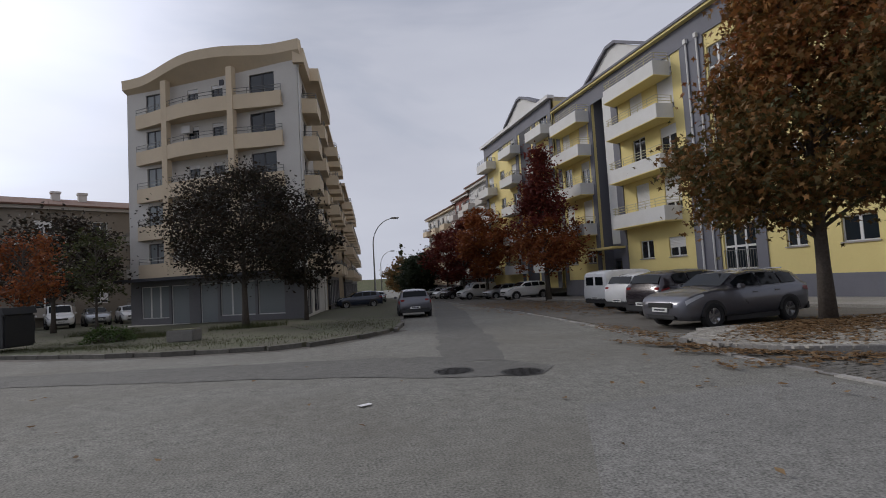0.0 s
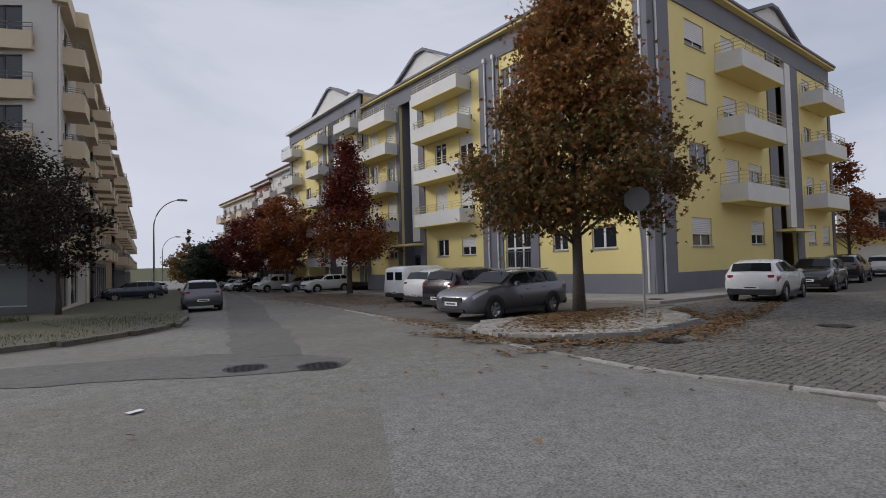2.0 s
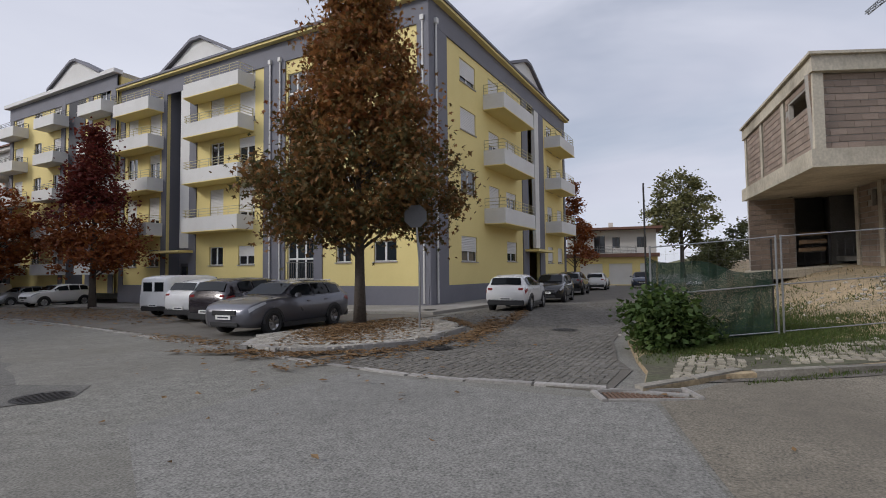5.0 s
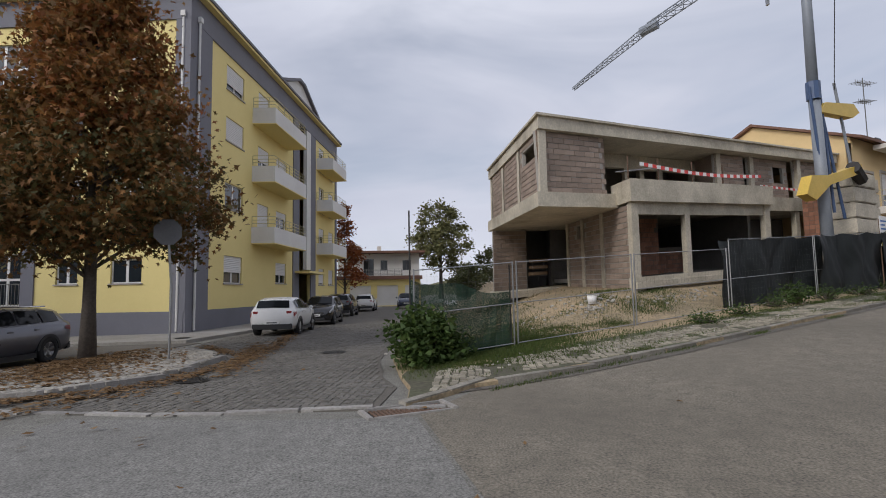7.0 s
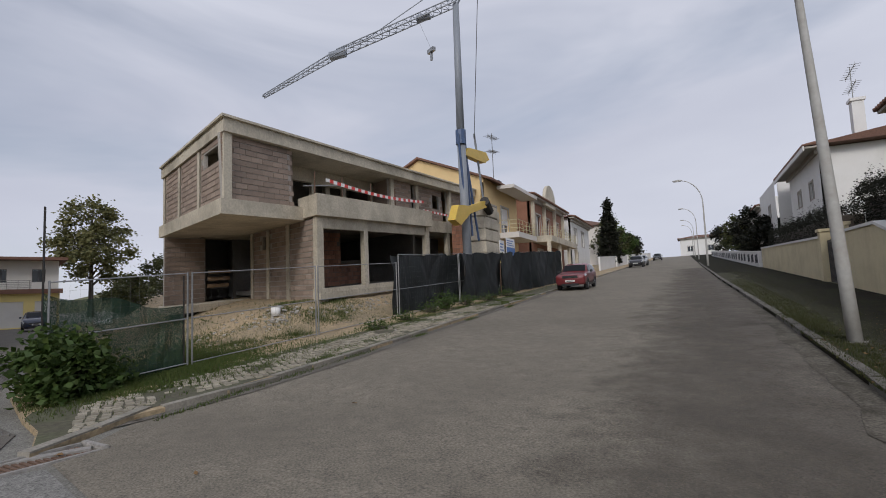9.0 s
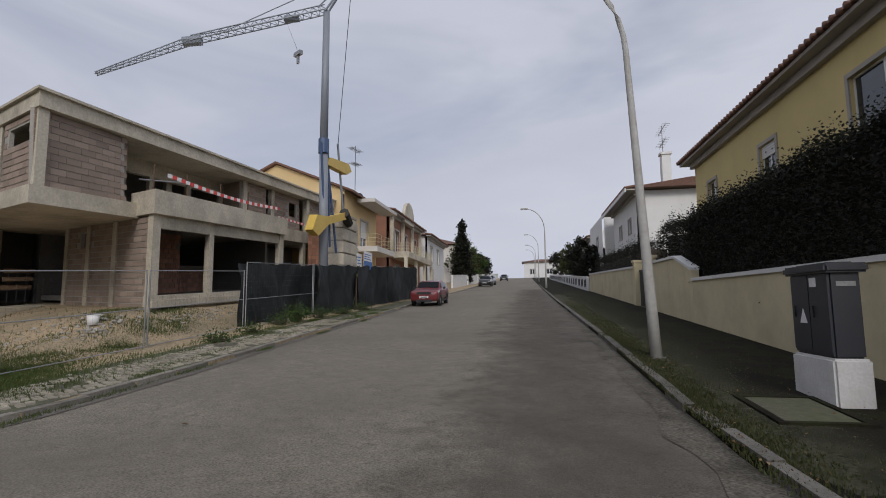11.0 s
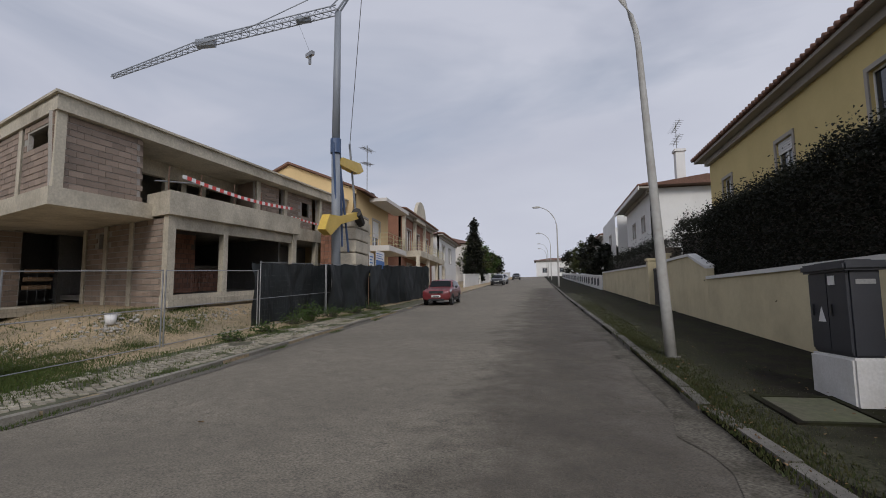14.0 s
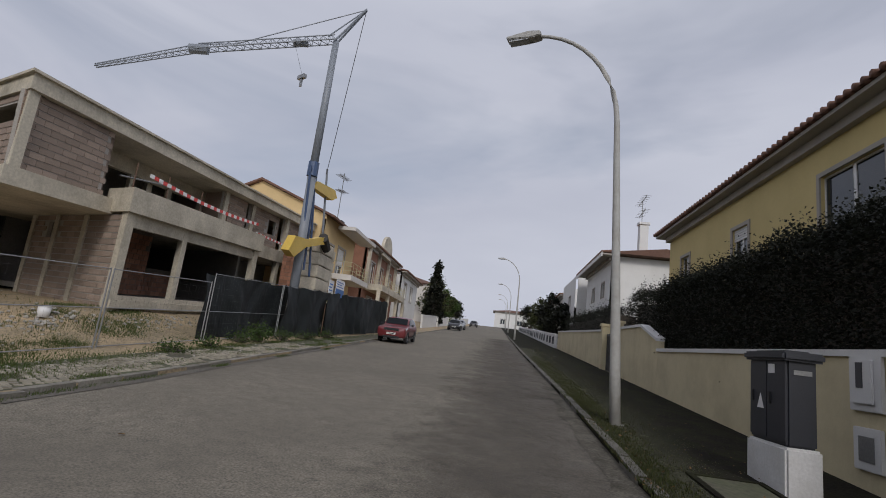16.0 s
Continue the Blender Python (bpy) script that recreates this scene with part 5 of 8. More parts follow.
# ochre villa behind the hedge (its front looks across the footway)
villa("villa", 28.8, -9.0, 17.8, 9.0, 8.75, 0.4, OCHRE_WALL, "ochre two-storey villa with tiled eaves behind a hedge", [(1.9, 5.75, 1.1, 1.35, 0.0), (7.7, 5.75, 1.3, 1.4, 0.35), (13.4, 5.2, 2.6, 2.2, 0.0), (1.6, 1.2, 1.4, 1.3)], 180, rise=1.0)
part_root = villa("villa", 53.0, -8.6, 11.0, 8.0, 8.0, 2.5, WHITE_PAINT, "white house with a tiled hip roof and chimney", [(3.2, 4.9, 1.2, 1.2), (7.5, 4.9, 1.2, 1.2)], 180, rise=0.75, overhang=0.9, gables=True)
part("fascia", boxes((-1.0, 12.0, -1.02, -0.93, 7.72, 8.12)), WHITE_PAINT, part_root, "white eaves fascia")
part("chimney", boxes((8.4, 9.1, 2.6, 3.3, 8.2, 11.4), (8.3, 9.2, 2.5, 3.4, 11.4, 11.6)), WHITE_PAINT, part_root, "white chimney")
aerial(part_root, 8.0, 3.0, 8.3, 14.2, 1.25)
villa("villa", 66.0, -7.8, 10.5, 9.0, 7.6, 3.2, WHITE_PAINT, "plain white cubic house", [(6.0, 4.6, 1.2, 1.1)], 180, roof=None)
villa("villa", 84.0, -8.5, 13.0, 9.0, 6.2, 4.3, PALE_WALL, "pale house with a dark tiled roof", [(3.0, 3.2, 1.2, 1.2), (8.0, 3.2, 1.2, 1.2)], 180, rise=1.8)
# other side
v = villa("house", 32.7, 12.3, 7.4, 9.0, 7.0, 2.2, PEACH, "peach two-storey house with a balcony", [(1.0, 4.0, 1.3, 1.5), (3.4, 3.6, 1.7, 2.1, 0.6), (3.8, 0.9, 1.3, 1.8), (5.9, 0.9, 0.9, 1.2)], 0, roof=None)
along = pose(0, 0, 0, 0, 0, 90)
part("gable", prism(bmesh.new(), [(0.0, 7.0), (9.0, 7.0), (9.0, 7.3), (5.0, 9.3), (0.0, 7.3)], -7.4, 0.0, m=along), PEACH, v, "peach rendered gable")
part("roof", prism(bmesh.new(), [(-0.7, 7.05), (5.0, 9.33), (9.7, 7.0), (9.7, 7.14), (5.0, 9.48), (-0.7, 7.2)], -7.7, 0.3, m=along), ROOF_TILE, v, "clay tile roof")
part("eave_slab", boxes((1.8, 8.0, -1.6, -0.31, 6.75, 7.0)), PALE_WALL, v)
balcony(v, Matrix.Translation((2.4, 0, 0)), 4.9, 1.6, 3.3, 0.1, 0.35, 0.9, PALE_WALL, PALE_WALL)
part("chimney", boxes((5.6, 6.3, 0.8, 1.5, 6.8, 8.3)), PLASTIC_BLACK, v)
aerial(v, 5.0, 1.0, 7.2, 12.0, 1.0)
v = villa("house", 44.0, 12.3, 13.0, 9.0, 7.4, 2.6, BRICK, "unfinished brick house with concrete balconies and an arched gable", [(2.0, 4.0, 1.6, 2.0), (5.5, 4.0, 1.6, 2.0), (9.5, 4.0, 1.6, 2.0), (2.0, 0.8, 1.8, 1.9), (7.0, 0.5, 2.4, 2.2)], 0, rise=1.2)
balcony(v, Matrix.Translation((0.5, 0, 0)), 11.5, 1.7, 3.3, 0.1, 0.5, 0.8, CONCRETE, CONCRETE)
for a in (0.4, 4.4, 8.6, 12.4):
    part("post", boxes((a, a + 0.3, -1.6, -1.3, 0, 3.25)), CONCRETE, v)
    part("post", boxes((a, a + 0.3, -0.3, -0.003, 3.3, 7.2)), CONCRETE, v)
arch = [(5.6 + 2.0 * math.cos(q * math.pi / 12), 7.5 + 1.7 * math.sin(q * math.pi / 12)) for q in range(13)] + [(3.6, 7.0), (7.6, 7.0)]
part("arched_gable", prism(bmesh.new(), arch, -0.6, -0.3), CONCRETE, v, "round concrete gable")
villa("house", 60.0, 12.0, 12.0, 9.0, 6.4, 3.5, WHITE_PAINT, "white house with balconies up the street", [(2.0, 3.4, 1.6, 1.9), (6.5, 3.4, 1.6, 1.9), (2.0, 0.7, 1.6, 1.7)], 0, rise=1.4)
villa("house", 88.0, 12.0, 14.0, 9.0, 7.0, 5.0, PALE_WALL, "pale house far up the street", [(2.0, 3.8, 1.6, 1.6), (7.5, 3.8, 1.6, 1.6)], 0, rise=1.8)
villa("house", 172.0, 1.5, 13.0, 9.0, 5.2, 10.2, WHITE_PAINT, "pale low house at the top of the slope", [(2.0, 1.2, 1.6, 1.6), (7.5, 1.2, 1.6, 1.6)], -90, rise=1.2)
# house across the end of the side street
def street_end_house():
    root = thing("house", pose(57.5, 15.5, 0.0, 0, 0, -80), "white house over yellow garages with clay tile trim", "house")
    hs = [(1.5, 3.9, 0.1, 2.4), (4.6, 7.0, 0.1, 2.4), (7.8, 9.4, 0.1, 2.4)]
    bm = bmesh.new()
    wall_sheet(bm, 9.6, 0, 3.1, hs)
    part("garage_wall", bm, YELLOW, root, "yellow garage wall")
    for a, b, c, d in hs:
        part("garage_door", boxes((a, b, 0.1, 0.15, c, d)), WHITE_PAINT, root, "white garage door")
    part("tile_trim", boxes((-0.2, 9.8, -0.5, 0.6, 3.1, 3.5)), ROOF_TILE, root, "clay tile trim")
    bm = bmesh.new()
    wall_sheet(bm, 9.6, 3.5, 6.2, [(3.0, 4.2, 3.6, 5.6), (5.0, 5.8, 4.2, 5.4), (7.6, 8.6, 4.2, 5.4)], m=Matrix.Translation((0, 1.6, 0)))
    part("upper_wall", bm, WHITE_PAINT, root, "white upper wall")
    for a, b, c, d in ((3.0, 4.2, 3.6, 5.6), (5.0, 5.8, 4.2, 5.4), (7.6, 8.6, 4.2, 5.4)):
        window(root, Matrix.Translation((a, 1.6, c)), b - a, d - c, 0, 2, frame=FRAME_DARK, sill=False)
    part("railing", railing(bmesh.new(), [(0.2, 0.2), (7.5, 0.2)], 0.8, 5, 0.02, 0.8, 3.5), RAIL, root)
    part("roof", boxes((-0.6, 10.2, 0.2, 9, 6.2, 6.45)), ROOF_TILE, root, "flat dark roof edge")
    part("chimney", boxes((2.2, 2.7, 3, 3.5, 6.45, 7.2), (4.6, 5.1, 3, 3.5, 6.45, 7.2)), PALE_WALL, root)


street_end_house()


# ---- garden walls on the footway side ----
def garden_wall():
    root = thing("garden_wall", Matrix(), "cream rendered garden wall with pale coping", "wall", kind="structure")

    def run(s0, s1, z0, z1, w=-5.3, mat=CREAM_WALL, name="wall_panel"):
        x, y = up_street(s0, w)
        L = s1 - s0
        bm, cp = bmesh.new(), bmesh.new()
        lo = [ground_z(*up_street(s, w)) - 0.3 for s in (s0, s1)]
        prism(bm, [(0, lo[0]), (L, lo[1]), (L, z1 - 0.1), (0, z0 - 0.1)], -0.22, 0)
        prism(cp, [(0, z0 - 0.1), (L, z1 - 0.1), (L, z1), (0, z0)], -0.26, 0.05)
        m = pose(x, y, 0, 0, 0, C_TURN)
        part(name, bm, mat, root, m=m)
        part("coping", cp, WHITE_PAINT, root, m=m)

    run(2.2, 8.1, 2.26, 2.29)
    run(8.1, 17.9, 2.29, 2.4)
    run(17.9, 19.9, 2.75, 3.32)
    run(19.9, 24.2, 3.32, 3.4)
    run(27.0, 46.5, 3.45, 4.2)
    for i in range(9):
        run(46.8 + i * 9.2, 55.6 + i * 9.2, 3.95 + i * 0.54, 4.45 + i * 0.54, -5.1, WHITE_PAINT)
        for k in range(3):
            sg = 47.6 + i * 9.2 + k * 2.8
            gx, gy = up_street(sg, -5.1)
            zt = 3.95 + i * 0.54 + 0.5 * (sg - 46.8 - i * 9.2) / 8.8
            grille = part("grille", boxes((0, 1.5, 0.004, 0.03, zt - 0.92, zt - 0.86), (0, 1.5, 0.004, 0.03, zt - 0.30, zt - 0.24)), FRAME_DARK, root, "dark metal grille", m=pose(gx, gy, 0, 0, 0, C_TURN))
            for q in range(11):
                part("bar", boxes((q * 0.145, q * 0.145 + 0.05, 0.004, 0.025, zt - 0.86, zt - 0.30)), FRAME_DARK, grille)
    for s in (24.1, 26.8):
        x, y = up_street(s, -5.4)
        part("gate_post", boxes((-0.2, 0.2, -0.2, 0.2, 0.8, 3.6), (-0.26, 0.26, -0.26, 0.26, 3.6, 3.72)), CREAM_WALL, root, m=pose(x, y, 0, 0, 0, C_TURN))
    x, y = up_street(24.35, -5.45)
    g = boxes((0, 2.2, -0.03, 0.03, 1.35, 1.45), (0, 2.2, -0.03, 0.03, 3.1, 3.2))
    for i in range(15):
        box(g, 0.02 + i * 0.15, 0.09 + i * 0.15, -0.02, 0.02, 1.4, 3.15)
    part("gate", g, FRAME_DARK, root, "dark metal gate", m=pose(x, y, 0, 0, 0, C_TURN))
    # meter niches
    for s0, s1, z0, z1 in ((7.75, 8.4, 1.42, 2.2), (7.8, 8.35, 0.62, 1.2)):
        x, y = up_street(s0, -5.3)
        m = pose(x, y, 0, 0, 0, C_TURN)
        fr = part("meter_frame", boxes((0, s1 - s0, 0.0, 0.06, z0, z1)), WHITE_PAINT, root, "white meter niche frame", m=m, bevel=0.01)
        if z0 < 1:
            part("meter_door", boxes((0.12, s1 - s0 - 0.12, 0.061, 0.07, z0 + 0.12, z1 - 0.12)), GALV, fr)
        else:
            part("meter_door", boxes((0.13, s1 - s0 - 0.10, 0.061, 0.10, z0 + 0.10, z1 - 0.06)), WHITE_PAINT, fr, "white meter box", bevel=0.01)
            part("meter_slot", boxes((0.30, 0.44, 0.101, 0.106, z0 + 0.32, z1 - 0.10)), FRAME_DARK, fr, "dark viewing slot")
    # low white walls opposite, up the street
    for i in range(6):
        run(62 + i * 16, 76 + i * 16, 5.2 + i * 0.96, 6.0 + i * 0.96, 9.4, WHITE_PAINT)


garden_wall()


# ---- vehicles ----
PAINT = {}


def car_paint(name, base, rough=0.28, metal=0.0):
    if name not in PAINT:
        PAINT[name] = material(name, base, rough, 0.03, 8.0, 0.15, 0.9, 0.0, metal=metal, coat=0.6)
    return PAINT[name]


# profile rows: share of length, floor, belt line, roof line, half width at belt, half width at roof
SHAPES = {
    "estate": (4.60, [(0.0, .32, .66, .66, .60, .52), (.018, .22, .76, .76, .76, .68), (.045, .19, .83, .83, .83, .75), (.10, .18, .90, .91, .88, .78), (.25, .18, 1.00, 1.01, .90, .74), (.30, .20, .99, 1.04, .90, .72), (.44, .20, .99, 1.40, .91, .62), (.55, .20, .99, 1.46, .91, .62), (.80, .20, 1.01, 1.45, .91, .62), (.92, .22, 1.02, 1.38, .89, .60), (.975, .28, 1.00, 1.06, .85, .68), (1.0, .36, .80, .82, .74, .66)]),
    "hatch": (4.00, [(0.0, .32, .62, .62, .54, .46), (.018, .22, .72, .72, .70, .62), (.05, .19, .82, .82, .79, .72), (.10, .18, .92, .92, .85, .76), (.24, .18, 1.00, 1.01, .86, .72), (.29, .20, .98, 1.04, .86, .70), (.44, .20, .98, 1.42, .87, .60), (.58, .20, .99, 1.49, .87, .60), (.80, .20, 1.02, 1.48, .87, .62), (.925, .24, 1.03, 1.40, .85, .62), (.978, .28, .98, 1.03, .83, .68), (1.0, .36, .76, .78, .72, .64)]),
    "suv": (4.40, [(0.0, .36, .72, .72, .60, .52), (.018, .28, .85, .85, .76, .68), (.05, .25, .96, .96, .85, .77), (.10, .24, 1.04, 1.04, .90, .80), (.25, .26, 1.08, 1.09, .92, .76), (.29, .26, 1.08, 1.14, .92, .74), (.42, .26, 1.09, 1.52, .92, .66), (.56, .26, 1.10, 1.60, .92, .66), (.80, .26, 1.13, 1.58, .92, .66), (.93, .28, 1.14, 1.47, .90, .65), (.98, .34, 1.08, 1.13, .87, .72), (1.0, .42, .86, .88, .76, .68)]),
    "van": (4.30, [(0.0, .34, .74, .74, .62, .56), (.04, .24, .88, .88, .80, .72), (.12, .22, 1.00, 1.00, .86, .78), (.20, .22, 1.06, 1.08, .88, .76), (.24, .22, 1.06, 1.16, .88, .74), (.36, .22, 1.08, 1.76, .89, .72), (.45, .22, 1.08, 1.82, .89, .74), (.90, .22, 1.08, 1.82, .89, .74), (.985, .24, 1.08, 1.74, .88, .74), (1.0, .30, 1.0, 1.66, .84, .72)]),
    "saloon": (3.95, [(0.0, .34, .78, .78, .74, .68), (.015, .26, .84, .84, .80, .74), (.10, .24, .88, .88, .82, .76), (.28, .24, .94, .945, .83, .72), (.31, .24, .95, .98, .83, .70), (.43, .24, .95, 1.38, .83, .62), (.56, .24, .96, 1.44, .83, .62), (.76, .24, .97, 1.42, .83, .62), (.90, .24, .97, 1.34, .82, .62), (.965, .28, .95, 1.05, .80, .66), (.985, .28, .92, .94, .80, .70), (1.0, .36, .78, .79, .76, .66)]),
}


def car(shape, x, y, turn, paint, label, z=None, group="parked cars"):
    """A parked car; its nose points along local -x before turning, wheels on the ground."""
    L, rows = SHAPES[shape]
    zg = ground_z(x, y) + 0.02 if z is None else z
    f = (math.cos(radians(turn)), math.sin(radians(turn)))
    tilt = -math.degrees(math.atan2(ground_z(x + f[0], y + f[1]) - ground_z(x - f[0], y - f[1]), 2))
    root = thing("van" if shape == "van" else "car", pose(x, y, zg, 0, tilt, turn), label, "van" if shape == "van" else "car", group)
    X = lambda t: (t - 0.5) * L

    def at_row(t):
        for a, b in zip(rows, rows[1:]):
            if a[0] <= t <= b[0]:
                k = (t - a[0]) / (b[0] - a[0])
                return [p + (q - p) * k for p, q in zip(a, b)]
        return rows[-1]

    ts = sorted({r[0] for r in rows} | {i / 20 for i in range(21)})
    bm = bmesh.new()
    rings = []
    for t in ts:
        _, fl, be, ro, wb, wr = at_row(t)
        fl += 0.05
        mid = (fl + be) / 2
        half = [(0.0, fl), (wb * 0.90, fl), (wb * 0.99, fl + (be - fl) * 0.25), (wb * 1.01, mid), (wb * 0.985, be - 0.06), (wb * 0.95, be)]
        if ro - be > 0.05:
            half += [(wb * 0.95 + (wr + 0.02 - wb * 0.95) * 0.5, be + (ro - 0.07 - be) * 0.5), (wr + 0.02, ro - 0.07), (wr * 0.86, ro - 0.015), (0.0, ro + 0.01)]
        else:
            half += [(wb * 0.85, be + 0.015), (wb * 0.7, be + 0.02), (wb * 0.4, be + 0.03), (0.0, be + 0.035)]
        ring = [bm.verts.new((X(t), yy, zz)) for yy, zz in half] + [bm.verts.new((X(t), -yy, zz)) for yy, zz in half[-2:0:-1]]
        rings.append(ring)
    n = len(rings[0])
    for p, q in zip(rings, rings[1:]):
        for i in range(n):
            bm.faces.new((p[i], p[(i + 1) % n], q[(i + 1) % n], q[i]))
    bm.faces.new(rings[0])
    bm.faces.new(rings[-1][::-1])
    body = part("body", bm, paint, root, smooth=True)

    def patch(name, t0, t1, drop0, drop1, up0, up1, side, mat, out=0.014):
        """A lens lying on the body's flank, wrapped round its end."""
        b = bmesh.new()
        cuts = sorted({t0, t1, *(q for q in ts if t0 < q < t1), *(t0 + (t1 - t0) * i / 4 for i in range(5))})
        strip = []
        for t in cuts:
            k = (t - t0) / (t1 - t0)
            _, fl, be, ro, wb, wr = at_row(t)
            lo, hi = be - (drop0 + (drop1 - drop0) * k), be - (up0 + (up1 - up0) * k)
            strip.append([b.verts.new((X(t), side * (wb * 1.0 + out), lo)), b.verts.new((X(t), side * (wb * 0.985 + out), (lo + hi) / 2)), b.verts.new((X(t), side * (wb * 0.955 + out), hi))])
        for p, q in zip(strip, strip[1:]):
            for i in range(2):
                b.faces.new((p[i], q[i], q[i + 1], p[i + 1]))
        return part(name, b, mat, root, smooth=True)

    def glass_panel(t0, t1, side, low=0.05, high=0.09, steps=6):
        b = bmesh.new()
        up, dn, md = [], [], []
        cuts = sorted({t0, t1, *(q for q in ts if t0 < q < t1)})
        steps = len(cuts) - 1
        for t in cuts:
            _, fl, be, ro, wb, wr = at_row(t)
            g = max(ro - be, 0.001)
            lo, hi = min(low, g * 0.22), min(high, g * 0.34)
            w_at = lambda z: (wb * 0.95 + (wr + 0.02 - wb * 0.95) * min(max((z - be) / max(g - 0.07, 0.01), 0), 1)) + 0.026
            dn.append(b.verts.new((X(t), side * w_at(be + lo), be + lo)))
            zm = (be + lo + ro - hi) / 2
            md.append(b.verts.new((X(t), side * w_at(zm), zm)))
            up.append(b.verts.new((X(t), side * w_at(ro - hi), ro - hi)))
        for i in range(steps):
            b.faces.new((dn[i], dn[i + 1], md[i + 1], md[i]))
            b.faces.new((md[i], md[i + 1], up[i + 1], up[i]))
        return part("side_window", b, CAR_GLASS, root)

    front = [r for r in rows if r[3] - r[2] > 0.025][0][0]
    tops = [r for r in rows if r[3] - r[2] > 0.3]
    t_ws = tops[0][0]
    for side in (-1, 1):
        if shape == "van":
            glass_panel(t_ws - 0.07, t_ws + 0.12, side, 0.08, 0.2)
            glass_panel(t_ws + 0.16, t_ws + 0.30, side, 0.08, 0.25)
        else:
            glass_panel(t_ws - 0.07, t_ws + 0.13, side)
            glass_panel(t_ws + 0.145, t_ws + 0.30, side)
            glass_panel(t_ws + 0.315, min(t_ws + 0.44, 0.90), side)

    def end_glass(name, ta, tb, inset=0.05):
        b = bmesh.new()
        pts = []
        for t in sorted({ta, tb, *(q for q in ts if ta < q < tb)}):
            _, fl, be, ro, wb, wr = at_row(t)
            w = wr * 0.93
            s = -0.012 if name == "windscreen" else 0.012
            pts.append([b.verts.new((X(t) + s, k * w, ro + (0.022 if abs(k) < 0.8 else 0.008))) for k in (-1, -0.85, 0, 0.85, 1)])
        for p, q in zip(pts, pts[1:]):
            for i in range(4):
                b.faces.new((p[i], p[i + 1], q[i + 1], q[i]))
        part(name, b, CAR_GLASS, root)

    end_glass("windscreen", front + 0.012, t_ws - 0.008)
    t_r0, t_r1 = (0.932, 0.972) if shape in ("hatch", "suv", "estate") else ((0.905, 0.962) if shape == "saloon" else (0.985, 1.0))
    if shape == "van":
        for k in (-1, 1):
            part("rear_window", boxes((L / 2 - 0.01, L / 2 + 0.012, 0.08 if k > 0 else -0.62, 0.62 if k > 0 else -0.08, 1.12, 1.52)), CAR_GLASS, root)
    else:
        end_glass("rear_window", t_r0, t_r1)
    wr_ = 0.335 if shape in ("estate", "hatch") else (0.31 if shape == "saloon" else 0.36)
    wt = at_row(0.5)[4]
    for t in (0.19, 0.79):
        for side in (-1, 1):
            b = bmesh.new()
            k = 20
            ring = []
            for yy, rr in ((-0.10, wr_ - 0.03), (-0.085, wr_), (0.085, wr_), (0.10, wr_ - 0.03), (0.10, wr_ * 0.62), (-0.10, wr_ * 0.62)):
                ring.append([b.verts.new((math.cos(i * math.tau / k) * rr, yy, math.sin(i * math.tau / k) * rr)) for i in range(k)])
            for i in range(6):
                p, q = ring[i], ring[(i + 1) % 6]
                for j in range(k):
                    b.faces.new((p[j], p[(j + 1) % k], q[(j + 1) % k], q[j]))
            wh = part("wheel", b, RUBBER, root, smooth=True, m=Matrix.Translation((X(t), side * (wt * 1.01 - 0.09), wr_)))
            b = bmesh.new()
            o = side * 0.075
            c = b.verts.new((0, o * 0.7, 0))
            rim = [b.verts.new((math.cos(i * math.tau / 20) * wr_ * 0.63, o * 1.05, math.sin(i * math.tau / 20) * wr_ * 0.63)) for i in range(20)]
            inner = [b.verts.new((math.cos(i * math.tau / 20) * wr_ * 0.5, o * (1.1 if i % 4 < 2 else 0.35), math.sin(i * math.tau / 20) * wr_ * 0.5)) for i in range(20)]
            for i in range(20):
                b.faces.new((rim[i], rim[(i + 1) % 20], inner[(i + 1) % 20], inner[i]))
                b.faces.new((inner[i], inner[(i + 1) % 20], c))
            part("rim", b, RIM, wh)
            b = bmesh.new()
            hw = wt * 1.025
            for i in range(14):
                a0, a1 = math.pi * i / 14, math.pi * (i + 1) / 14
                r0, r1 = wr_ * 0.98, wr_ * 1.22
                pts = [(math.cos(a) * r, hw * side, math.sin(a) * r + 0.0) for a, r in ((a0, r0), (a1, r0), (a1, r1), (a0, r1))]
                q = [(p[0], (hw - 0.10) * side, p[2]) for p in pts]
                vv = [b.verts.new(p) for p in pts + q]
                for fc in ((0, 1, 2, 3), (4, 7, 6, 5), (0, 4, 5, 1), (2, 6, 7, 3)):
                    b.faces.new([vv[j] for j in fc])
            bmesh.ops.remove_doubles(b, verts=b.verts[:], dist=0.001)
            part("wheel_arch", b, PLASTIC_BLACK, root, m=Matrix.Translation((X(t), 0, wr_)))
    be0 = at_row(0.06)[2]
    for side in (-1, 1):
        patch("headlight", 0.02, 0.13, 0.12, 0.06, 0.02, 0.0, side, LAMP_CLEAR, 0.016)
        bz = at_row(0.96)[2]
        part("tail_light", boxes((X(0.955), X(0.99), side * wt * 0.72 - 0.12, side * wt * 0.72 + 0.10, bz - 0.22, bz - 0.04)), LAMP_RED, root, bevel=0.02)
        patch("tail_light", 0.92, 0.985, 0.18, 0.20, 0.06, 0.03, side, LAMP_RED)
        part("mirror", boxes((X(t_ws - 0.075), X(t_ws - 0.04), side * (wt + 0.09) - 0.09, side * (wt + 0.09) + 0.07, at_row(t_ws)[2] - 0.0, at_row(t_ws)[2] + 0.13)), paint if shape != "saloon" else PLASTIC_BLACK, root, bevel=0.03)
    zn = at_row(0.0)[2]
    part("grille", boxes((X(0.0) - 0.03, X(0.03), -0.42, 0.42, zn - 0.07, zn + 0.045)), PLASTIC_BLACK, root, bevel=0.012)
